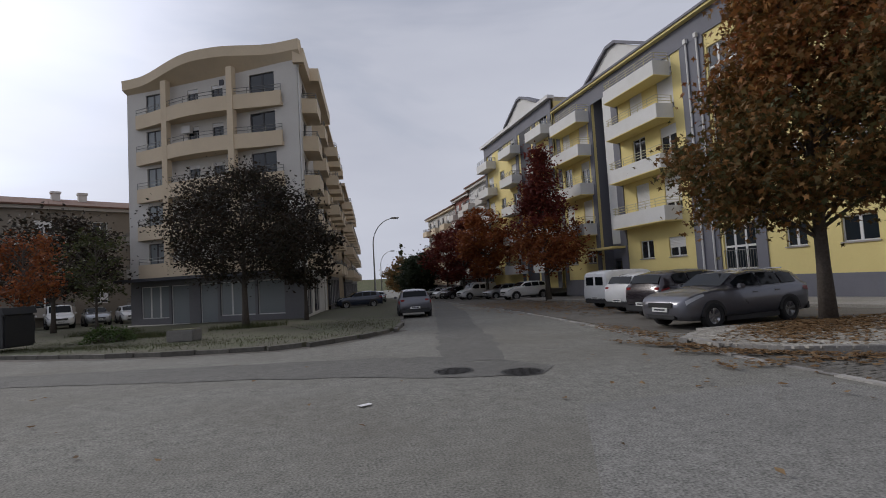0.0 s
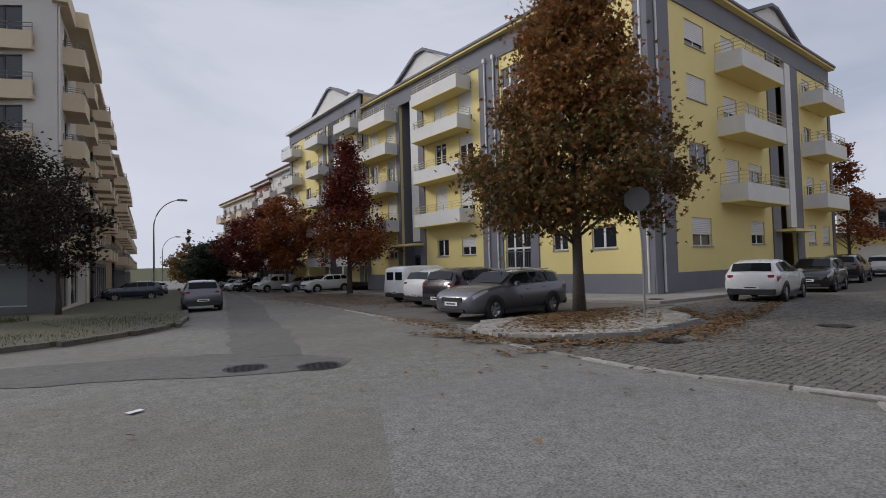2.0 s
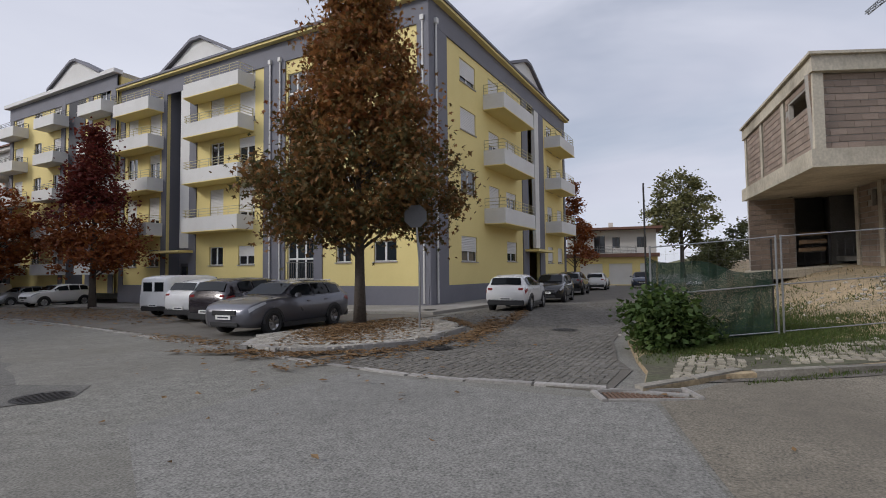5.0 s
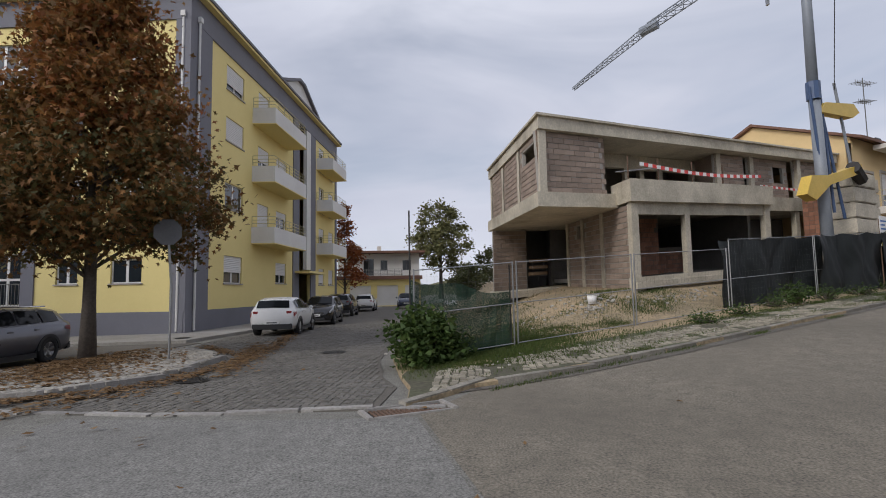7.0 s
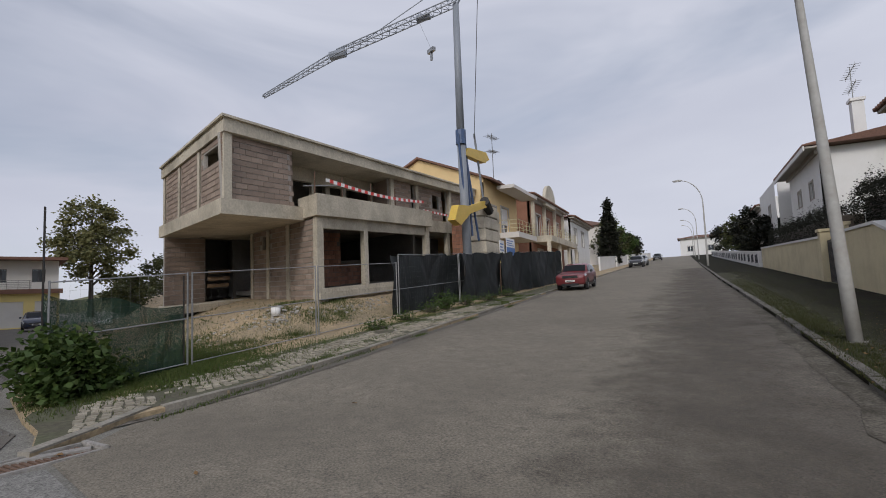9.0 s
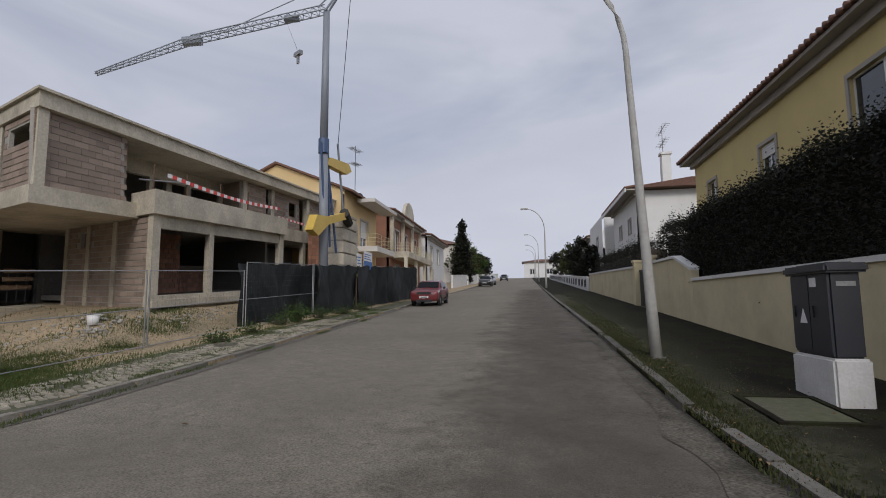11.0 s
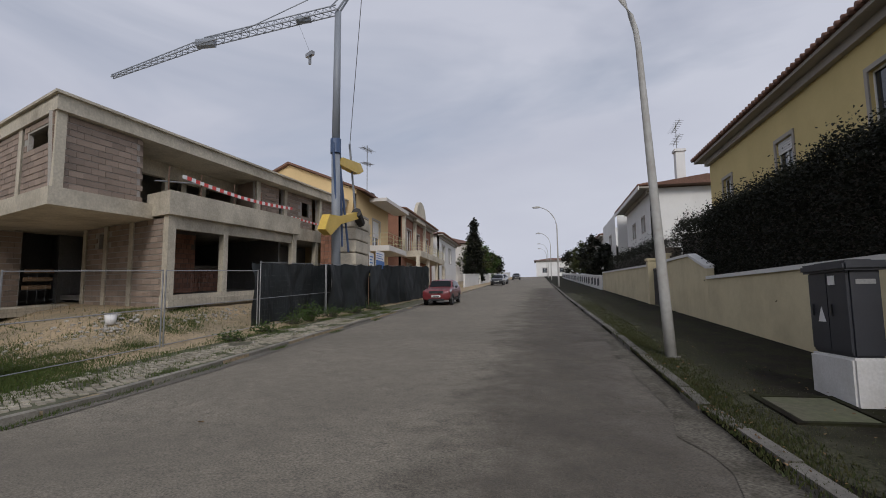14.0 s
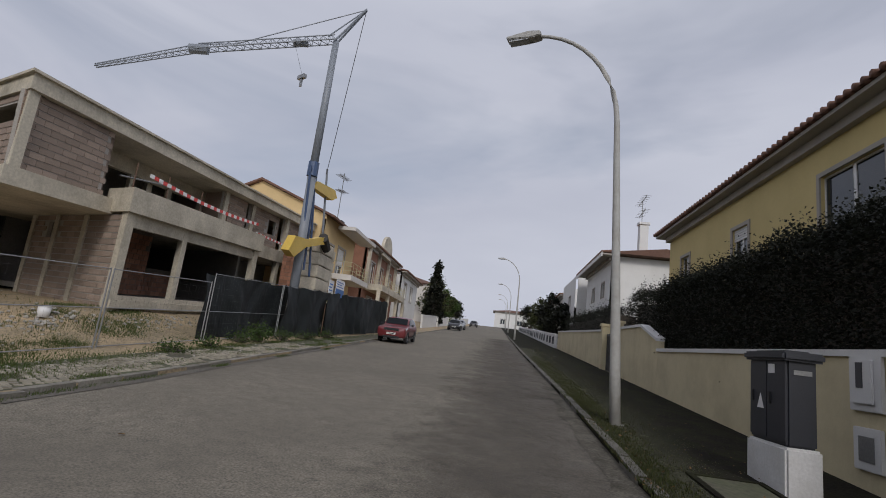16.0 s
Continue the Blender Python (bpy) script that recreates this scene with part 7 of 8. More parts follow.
grass("grass_tufts", "grass and weeds on the planted corner", [(-3, 18.5, 3.0, 1.0, -0.4), (-9, 24, 3.5, 1.5, -0.5), (2.2, 22, 1.2, 2.5, 0.2), (-8, 20.9, 2.5, 0.4, -0.55)], 9000, 0.07, MOSS, 95, lambda x, y: 0.13, on_corner)
grass("grass_tufts", "dense weed clump under the young tree", [(-10.0, 30.5, 0.8, 0.5, 0), (-2.6, 26.6, 0.9, 0.5, 0), (-6.6, 25.0, 0.9, 0.4, -0.5)], 4000, 0.26, MOSS, 96, lambda x, y: 0.13, on_corner)


def shrub(x, y, rx_, ry_, h, label, mat, leaves, size, seed):
    rnd = random.Random(seed)
    root = thing("shrub", pose(x, y, ground_z(x, y) + 0.1), label, "shrub")
    tw = bmesh.new()
    pts = []
    for i in range(46):
        a, q = rnd.uniform(0, math.tau), math.sqrt(rnd.random())
        c = Vector((math.cos(a) * q * rx_, math.sin(a) * q * ry_, rnd.uniform(0.1, 1.0) * h * (1 - 0.45 * q)))
        tube(tw, [(c.x * 0.3, c.y * 0.3, 0), c * 0.7, c], [0.014, 0.01, 0.005], 4)
        for _ in range(leaves // 46):
            pts.append(c + Vector((rnd.gauss(0, 0.16), rnd.gauss(0, 0.16), rnd.gauss(0, 0.12))))
    part("stem", tw, BARK, root)
    v, f = leaf_mass([p for p in pts if p.z > 0], size, seed + 1)
    tagged(part("foliage", raw("foliage", v, f, mat), None, root), kind="stuff")


shrub(10.9, 1.05, 0.72, 0.6, 1.2, "leafy green mallow bush at the plot corner", GREEN_LEAVES, 4600, 0.066, 101)
shrub(11.5, 0.7, 0.8, 0.5, 0.6, "leafy green weeds along the plot fence", GREEN_LEAVES, 1400, 0.06, 102)
shrub(*up_street(18.7, 8.9), 0.7, 0.3, 0.75, "tall weeds before the black shade cloth", GREEN_LEAVES, 900, 0.045, 103)
for i, (s, w, r, hh) in enumerate(((17.6, 9.0, 0.6, 0.35), (20.4, 8.7, 0.8, 0.45), (22.6, 8.6, 0.8, 0.3), (15.2, 8.8, 0.6, 0.22), (13.0, 8.5, 0.5, 0.18), (25.0, 8.4, 0.7, 0.3))):
    shrub(*up_street(s, w), r, 0.25, hh, "low weeds at the foot of the site fence", GREEN_LEAVES, 520, 0.035, 120 + i)
shrub(-7.6, 23.4, 0.9, 0.5, 0.7, "low weeds on the planted corner", GREEN_LEAVES, 900, 0.06, 104)

STONE_MESHES = []
for i in range(5):
    rnd = random.Random(200 + i)
    b = bmesh.new()
    bmesh.ops.create_icosphere(b, subdivisions=1, radius=0.5)
    for vv in b.verts:
        vv.co = Vector((vv.co.x * rnd.uniform(0.7, 1.2), vv.co.y * rnd.uniform(0.6, 1.0), vv.co.z * rnd.uniform(0.4, 0.8)))
    STONE_MESHES.append(finish(b, "rubble_stone", LIMESTONE))


def rubble(label, places, count, lo, hi, seed):
    rnd = random.Random(seed)
    root = thing("rubble", Matrix(), label, "rubble")
    for _ in range(count):
        cx0, cy0, sx, sy, turn = rnd.choice(places)
        a, b = max(-1.9, min(1.9, rnd.gauss(0, 1))) * sx, max(-1.9, min(1.9, rnd.gauss(0, 1))) * sy
        x, y = cx0 + a * math.cos(turn) - b * math.sin(turn), cy0 + a * math.sin(turn) + b * math.cos(turn)
        o = new("rubble_stone", rnd.choice(STONE_MESHES))
        o.parent = root
        s = rnd.uniform(lo, hi)
        o.matrix_basis = pose(x, y, ground_z(x, y) + site(x, y) + s * 0.05, 0, 0, rnd.uniform(0, 360)) @ Matrix.Scale(s, 4)


rubble("pale broken stones heaped by the unfinished house", [(*up_street(11.2, 12.6), 1.1, 0.5, ct), (*up_street(12.4, 11.7), 0.7, 0.3, ct), (*up_street(16, 11.2), 1.5, 0.2, ct)], 240, 0.04, 0.17, 301)
rubble("loose pale stones on the rough footway", [(*up_street(8.5, 7.9), 1.8, 0.4, ct), (*up_street(12, 10.6), 3, 0.5, ct), (*up_street(9, 11.5), 2, 0.5, ct), (*up_street(18, 7.8), 4, 0.3, ct)], 230, 0.03, 0.12, 302)

# ---- sett paving, piece by piece ----
def setts(name, label, poly, gap, size, mat, rise, seed, holes=(), limit=1e9, jitter=0.12, gaps=None):
    rnd = random.Random(seed)
    verts, faces = [], []
    xs, ys = [p[0] for p in poly], [p[1] for p in poly]
    ny, nx = int((max(ys) - min(ys)) / gap), int((max(xs) - min(xs)) / gap)
    for j in range(ny):
        for i in range(nx):
            x = min(xs) + (i + (0.5 if j % 2 else 0)) * gap + rnd.uniform(-1, 1) * gap * jitter
            y = min(ys) + j * gap + rnd.uniform(-1, 1) * gap * jitter
            if math.hypot(x, y) > limit or not inside(x, y, poly) or (gaps is not None and noise.noise((x * 0.9, y * 0.9, 5)) + 0.35 * noise.noise((x * 3, y * 3, 2)) > gaps):
                continue
            z = ground_z(x, y) + rise + rnd.uniform(-0.006, 0.006) + (site_mound(x, y) if mat is LIMESTONE and y < 1.2 else 0)
            h = size / 2 * rnd.uniform(0.88, 1.04)
            t = rnd.uniform(-0.12, 0.12)
            c, s = math.cos(t) * h, math.sin(t) * h
            b = len(verts)
            for k, zz in ((1.0, -0.03), (0.93, 0.006 if mat is COBBLE else 0.012)):
                verts += [(x + (-c + s) * k, y + (-s - c) * k, z + zz), (x + (c + s) * k, y + (s - c) * k, z + zz), (x + (c - s) * k, y + (s + c) * k, z + zz), (x + (-c - s) * k, y + (-s + c) * k, z + zz)]
            faces += [(b + 4, b + 5, b + 6, b + 7), (b, b + 1, b + 5, b + 4), (b + 1, b + 2, b + 6, b + 5), (b + 2, b + 3, b + 7, b + 6), (b + 3, b, b + 4, b + 7)]
    tagged(new(name, raw(name, verts, faces, mat)), label, "paving", kind="stuff")


setts("dark_setts", "uneven dark stone setts of the side street mouth", [(7.0, 5.6), (6.95, 4.0), (7.1, 2.2), (7.2, 1.45), (8.6, 1.4), (9.6, 1.8), (12, 2.3), (26, 3.5), (26, 9.3), (17.3, 9.2), (14.6, 8.3), (13.6, 6.7), (12, 5.9), (10.2, 5.7), (8.7, 6.05), (7.6, 6.9)], 0.112, 0.104, COBBLE, 0.022, 401)
setts("pale_setts", "pale limestone setts of the corner island", ISLAND, 0.115, 0.105, LIMESTONE, 0.128, 402)
setts("pale_setts", "broken limestone setts of the plot's footway", [(7.4, 0.8), *[up_street(s, w) for s, w in ((5, 7.25), (7, 7.0), (14, 7.0), (20, 7.1), (20, 8.3), (13, 8.4), (8, 8.3), (5.2, 8.6))], (9.2, 0.9)], 0.14, 0.12, FOOT_SETTS, 0.082, 403, jitter=0.16, gaps=0.26)

# rank growth over the kerb by the garden wall
on_kerb = lambda x, y: -2.75 < x * EX + y * EY < -1.55 and 3.6 < x * CX + y * CY < 40
grass("grass_tufts", "rank green grass growing over the kerb", [(*up_street(5.5, -2.15), 0.8, 0.22, ct), (*up_street(7.6, -2.05), 0.7, 0.2, ct), (*up_street(10.2, -2.2), 1.4, 0.25, ct), (*up_street(13.5, -2.2), 1.2, 0.2, ct), (*up_street(17, -2.3), 2.0, 0.3, ct), (*up_street(24, -2.2), 3.5, 0.3, ct)], 17000, 0.024, VERDANT, 97, lambda x, y: 0.0 if x * EX + y * EY > -1.86 else 0.13, on_kerb)

for i, (x, y, hgt, r) in enumerate(((62.0, 0.5, 4.2, 2.6), (70.0, -3.0, 5.0, 3.2), (78.0, 1.0, 4.6, 3.2))):
    tree("garden_tree", x, y, "scrubby dark tree behind the building plot", hgt, 0.12, r, 0.5, OLIVE_LEAVES, 3000, 0.16, 110 + i, "round", clumps=50)

# weeds in tufts over the plot, its footway and kerb
rnd = random.Random(77)
tufts = [(*up_street(rnd.uniform(6.5, 16), rnd.uniform(9.8, 12.6)), rnd.uniform(0.15, 0.5), rnd.uniform(0.1, 0.3), ct) for _ in range(44)]
tufts += [(*up_street(rnd.uniform(5, 26), rnd.uniform(7.0, 8.8)), rnd.uniform(0.15, 0.45), 0.12, ct) for _ in range(30)]
tufts += [(*up_street(s, 6.62), rnd.uniform(0.2, 0.5), 0.05, ct) for s in (5.2, 6.1, 7.4, 9.3, 12.2, 15.8, 20.0)]
on_verge = lambda x, y: x * EX + y * EY > 6.45 and x * CX + y * CY > 4.6 and y < 1.0
grass("grass_tufts", "scattered weed tufts over the plot and its footway", tufts, 24000, 0.06, GRASS, 98, lambda x, y: site(x, y) if x * EX + y * EY > 6.75 else 0.0, on_verge)

# ---- site fence, shade cloth, signs ----
def fence_panel(s0, w0, s1, w1, label, cloth=None, height=2.0, hung=-0.20):
    (x0, y0), (x1, y1) = up_street(s0, w0), up_street(s1, w1)
    L = math.hypot(x1 - x0, y1 - y0)
    z0, z1 = (ground_z(x, y) + site(x, y) + 0.02 for x, y in ((x0, y0), (x1, y1)))
    root = thing("fence_panel", pose(x0, y0, z0, 0, 0, math.degrees(math.atan2(y1 - y0, x1 - x0))), label, "fence", "site fence panels")
    k = (z1 - z0) / L
    for a in (0.03, L - 0.03):
        part("post", tube(bmesh.new(), [(a, 0, k * a - 0.1), (a, 0, k * a + height)], 0.02, 8), GALV, root)
    for h in (0.06, 1.0, height - 0.03):
        part("rail", tube(bmesh.new(), [(0.03, 0, h + 0.03 * k), (L - 0.03, 0, h + k * L)], 0.014, 6), GALV, root)
    wires = bmesh.new()
    n = int(L / 0.17)
    for i in range(1, n):
        a = L * i / n
        tube(wires, [(a, 0, k * a + 0.06), (a, 0, k * a + height - 0.04)], 0.0012, 3, False)
    for i in range(1, 10):
        tube(wires, [(0.03, 0, 0.2 * i), (L - 0.03, 0, 0.2 * i + k * L)], 0.0012, 3, False)
    tagged(part("wire_mesh", wires, WIRE, root), kind="stuff")
    if cloth:
        nx, nz = int(L / 0.09), 24
        vs, fs = [], []
        for i in range(nx + 1):
            a = (-0.02 if hung > 0 else -0.22) + (L + (0.9 if hung > 0 else 0.75)) * i / nx
            for j in range(nz + 1):
                q = j / nz
                wob = a + 0.30 * math.sin(q * 2.6 + a * 1.1 + s0) + 0.12 * math.sin(q * 7 - a * 2.3)
                sag = hung - 0.10 * math.sin(wob * 1.7 + s0) - 0.06 * math.sin(wob * 3.9 - q * 2.2) - 0.035 * abs(math.sin(wob * 5.3 + q * 4.1 + 2.0 * math.sin(a * 0.7))) - 0.05 * math.sin(q * 3.2 + a * 0.9) - 0.02 * noise.noise((a * 4, q * 6, 1))
                top = height + 0.02 - 0.10 * abs(math.sin(a * 2.1 + s0)) * q
                vs.append((a, sag, k * a + 0.05 + (top - 0.05) * q))
        for i in range(nx):
            for j in range(nz):
                b = i * (nz + 1) + j
                fs.append((b, b + nz + 1, b + nz + 2, b + 1))
        me = raw("shade_cloth", vs, fs, cloth)
        for p in me.polygons:
            p.use_smooth = True
        part("shade_cloth", me, None, root, "loose shade cloth")
    return root


fence_panel(5.0, 10.0, 7.55, 9.7, "galvanised mesh fence panel at the plot corner")
fence_panel(7.6, 9.7, 11.6, 9.6, "galvanised mesh fence panel along the plot")
fence_panel(11.65, 9.6, 16.1, 9.6, "galvanised mesh fence panel along the plot")
for a, b in ((16.2, 21.6), (21.65, 26.0), (26.05, 30.5), (30.55, 35.5)):
    wa, wb = 9.6 - 1.2 * max(a - 21, 0) / 14.5, 9.6 - 1.2 * max(b - 21, 0) / 14.5
    fence_panel(a, wa, b, wb, "fence panel hung with loose black shade cloth", TARP, 2.3, 0.24 if a < 17 else -0.20)


def corner_net():
    """Green net on a tall pole at the plot's corner."""
    x, y = up_street(4.98, 10.08)
    root = thing("net_screen", pose(x, y, ground_z(x, y) + 0.1, 0, 0, C_TURN - 8), "tattered dark green net hung on poles behind the corner fence", "fence")
    for a, h in ((0, 3.3), (2.5, 2.1)):
        part("pole", tube(bmesh.new(), [(a, 0, -0.3), (a, 0.02, h)], 0.018, 6), IRON, root)
    vs, fs = [], []
    for i in range(31):
        for j in range(13):
            q = j / 12
            vs.append((2.5 * i / 30, 0.06 * noise.noise((i * 0.5, q * 4, 1)), 0.02 + q * (1.75 - 0.012 * i - 0.06 * math.sin(i * 0.35) * q)))
    for i in range(30):
        for j in range(12):
            b = i * 13 + j
            fs.append((b, b + 13, b + 14, b + 1))
    part("net", raw("net", vs, fs, GREEN_NET), None, root, "dark green net")


corner_net()


def site_sign(s, w, width, height, z, mat, label, bars):
    x, y = up_street(s, w)
    zg = ground_z(x, y) + z
    root = thing("site_sign", pose(x, y, zg, 0, 0, C_TURN), label, "sign")
    bd = part("board", boxes((0, width, -0.01, 0.01, 0, height)), WHITE_PLASTIC, root)
    part("colour_field", boxes((0.0, width, -0.014, -0.011, height * 0.0, height * 0.45)), mat, bd)
    for i in range(bars):
        part("text_bar", boxes((0.06, width * (0.85 - 0.2 * (i % 2)), -0.014, -0.011, height * (0.55 + 0.13 * i), height * (0.60 + 0.13 * i))), BLUE_SIGN, bd)
    for a in (0.05, width - 0.05):
        part("strut", boxes((a - 0.02, a + 0.02, 0.011, 0.05, -1.6, height * 0.9)), RUST, root)


site_sign(25.9, 9.0, 0.75, 1.25, 1.8, YELLOW_SIGN, "white and yellow site notice on the shade cloth", 3)
site_sign(26.9, 8.95, 1.5, 0.95, 2.25, BLUE_SIGN, "white and blue site board above the shade cloth", 3)


# ---- self-erecting crane ----
def lattice(bm, a, b, half0, half1, bays, r):
    a, b = Vector(a), Vector(b)
    d = (b - a).normalized()
    side = d.cross(Vector((0, 0, 1))).normalized()
    up = side.cross(d)
    rows = []
    for i in range(bays + 1):
        t = i / bays
        c, h = a.lerp(b, t), half0 + (half1 - half0) * t
        rows.append((c + side * h, c - side * h, c + up * h * 1.6))
    for k in range(3):
        tube(bm, [rows[0][k], rows[-1][k]], r, 5)
    for i in range(bays):
        p, q = rows[i], rows[i + 1]
        m = [(p[k] + q[k]) / 2 for k in range(3)]
        tube(bm, [p[0], m[2], q[0]], r * 0.6, 4)
        tube(bm, [p[1], m[2], q[1]], r * 0.6, 4)
        tube(bm, [p[0], q[1]], r * 0.6, 4)
    return bm


def crane():
    bx, by = up_street(24.6, 10.3)
    zg = ground_z(bx, by) + 0.2
    root = thing("tower_crane", pose(bx, by, zg), "grey self-erecting tower crane with blue braces and a lattice jib", "crane")
    o = Vector((bx, by, zg))
    T = lambda *p: Vector(p) - o
    low = T(bx, by, zg)
    mid = T(21.62, -14.44, 10.0)
    top = T(21.65, -14.5, 17.0)
    part("mast", tube(bmesh.new(), [low, mid], [0.24, 0.22], 12), CRANE_GREY, root, "grey lower mast", smooth=True)
    part("mast", tube(bmesh.new(), [mid, top], [0.21, 0.17], 12), CRANE_GREY, root, "slender grey upper mast", smooth=True)
    apex, tip = T(20.85, -15.55, 19.3), T(29.6, -6.2, 13.3)
    hinge = T(22.9, -13.2, 16.5)
    fold = T(26.3, -9.55, 15.1)
    part("jib", lattice(bmesh.new(), top, fold, 0.26, 0.24, 16, 0.035), CRANE_GREY, root, "lattice jib")
    part("jib", lattice(bmesh.new(), fold, tip, 0.22, 0.10, 15, 0.03), CRANE_GREY, root, "lattice jib end")
    part("jib_joint", tube(bmesh.new(), [fold + Vector((-0.3, -0.33, 0.12)), fold + Vector((0.3, 0.33, 0.0))], 0.26, 8), CRANE_GREY, root)
    part("trolley", tube(bmesh.new(), [hinge + Vector((-.25, -.28, 0.1)), hinge + Vector((.25, .28, 0))], 0.2, 8), CRANE_GREY, root)
    b = bmesh.new()
    side = Vector((0.66, -0.6, 0)).normalized()
    for k in (-1, 1):
        tube(b, [top + side * 0.2 * k, apex + side * 0.05 * k], 0.06, 6)
    tube(b, [top + Vector((0.3, 0.35, 0.2)), apex], 0.04, 5)
    part("apex_frame", b, CRANE_GREY, root)
    part("stay", tube(bmesh.new(), [apex, fold + Vector((-1.2, -1.3, 0.75)), fold + Vector((0, 0, 0.35))], 0.028, 5), CRANE_GREY, root)
    hook = T(23.2, -13.8, 14.9)
    part("hook_cable", tube(bmesh.new(), [hinge + Vector((0.2, 0.2, -0.1)), hook + Vector((0, 0, 0.15))], 0.008, 4), IRON, root)
    part("hook_block", boxes((hook.x - 0.3, hook.x + 0.3, hook.y - 0.1, hook.y + 0.1, hook.z - 0.05, hook.z + 0.16), (hook.x - 0.07, hook.x + 0.07, hook.y - 0.05, hook.y + 0.05, hook.z - 0.5, hook.z - 0.05)), GALV, root, "grey hook block")
    # rear arm, braces and cable
    ux = Vector((CX, CY, 0))
    arm0, arm1 = mid + Vector((0, 0, -1.0)), mid + ux * 2.2 + Vector((0, 0, -0.2))
    d = bmesh.new()
    prism(d, [(0, -0.25), (3.0, -0.05), (3.7, 0.3), (3.2, 0.62), (0.6, 0.25)], -0.18, 0.18, m=Matrix.Translation(arm0) @ pose(0, 0, 0, 0, 0, C_TURN))
    part("counter_arm", d, CRANE_YELLOW, root, "yellow rear arm")
    d = bmesh.new()
    prism(d, [(-1.6, -0.75), (-1.1, 0.05), (0.4, 0.2), (3.4, 1.0), (3.4, 0.6), (0.4, -0.2), (-0.9, -0.95)], -0.2, 0.2, m=Matrix.Translation(mid + Vector((0, 0, -4.1))) @ pose(0, 0, 0, 0, 0, C_TURN))
    part("slewing_frame", d, CRANE_YELLOW, root, "yellow slewing frame")
    for a, bb in (((0.3, -0.2), (1.9, -5.6)), ((0.55, -0.4), (1.0, -5.4)), ((-0.35, -0.2), (0.3, -4.5))):
        part("brace", tube(bmesh.new(), [mid + ux * a[0] + Vector((0, 0, a[1])), mid + ux * bb[0] + Vector((0, 0, bb[1]))], 0.06, 8), CRANE_BLUE, root, "blue brace")
    part("collar", tube(bmesh.new(), [mid + Vector((0, 0, -0.7)), mid + Vector((0, 0, 0.05))], 0.275, 10), CRANE_BLUE, root)
    q = mid + ux * 1.9 + Vector((0, 0, 0.1))
    part("stay_cable", tube(bmesh.new(), [apex, q], 0.018, 5), IRON, root)
    part("link_bar", tube(bmesh.new(), [q + Vector((0, 0, 0.3)), mid + ux * 2.9 + Vector((0, 0, -3.3))], 0.06, 6), CRANE_GREY, root)
    part("winch", tube(bmesh.new(), [mid + ux * 3.0 + Vector((-.3, .2, -3.3)), mid + ux * 3.6 + Vector((.2, -.2, -3.7))], 0.28, 8), IRON, root)
    return root


crane()


def ballast():
    x, y = up_street(27.3, 10.2)
    zg = ground_z(x, y) + 0.3
    root = thing("ballast_stack", pose(x, y, zg, 0, 0, C_TURN), "stack of pale concrete ballast blocks behind the fence", "ballast")
    for i in range(7):
        part("ballast_block", boxes((0 + 0.03 * (i % 2), 2.3, 0.1, 1.5, 0.72 * i, 0.72 * i + 0.68)), CONCRETE, root, bevel=0.04)
    for i in range(7):
        part("ballast_block", boxes((2.4, 2.9, 0.2, 1.4, 0.7 * i, 0.7 * i + 0.66)), CONCRETE, root, bevel=0.04)
    x, y = up_street(27.2, 11.6)
    b = thing("brick_stack", pose(x, y, ground_z(x, y) + 0.3, 0, 0, C_TURN), "stack of red hollow bricks on the site", "bricks")
    part("mortar_core", boxes((0.03, 0.67, 0.03, 0.77, 0, 4.18)), MORTAR_DARK, b)
    rnd = random.Random(61)
    for r in range(20):
        for face in range(2):
            for c in range(3):
                u = 0.02 + 0.225 * c + (0.05 if r % 2 else 0) - 0.02
                j = rnd.uniform(0, 0.012)
                row = (u, u + 0.21, j, 0.05, 0.21 * r + 0.01, 0.21 * r + 0.2) if face == 0 else (j, 0.05, 0.06 + 0.24 * c, 0.06 + 0.24 * c + 0.225, 0.21 * r + 0.01, 0.21 * r + 0.2)
                part("brick", boxes(row), BRICK, b)


ballast()


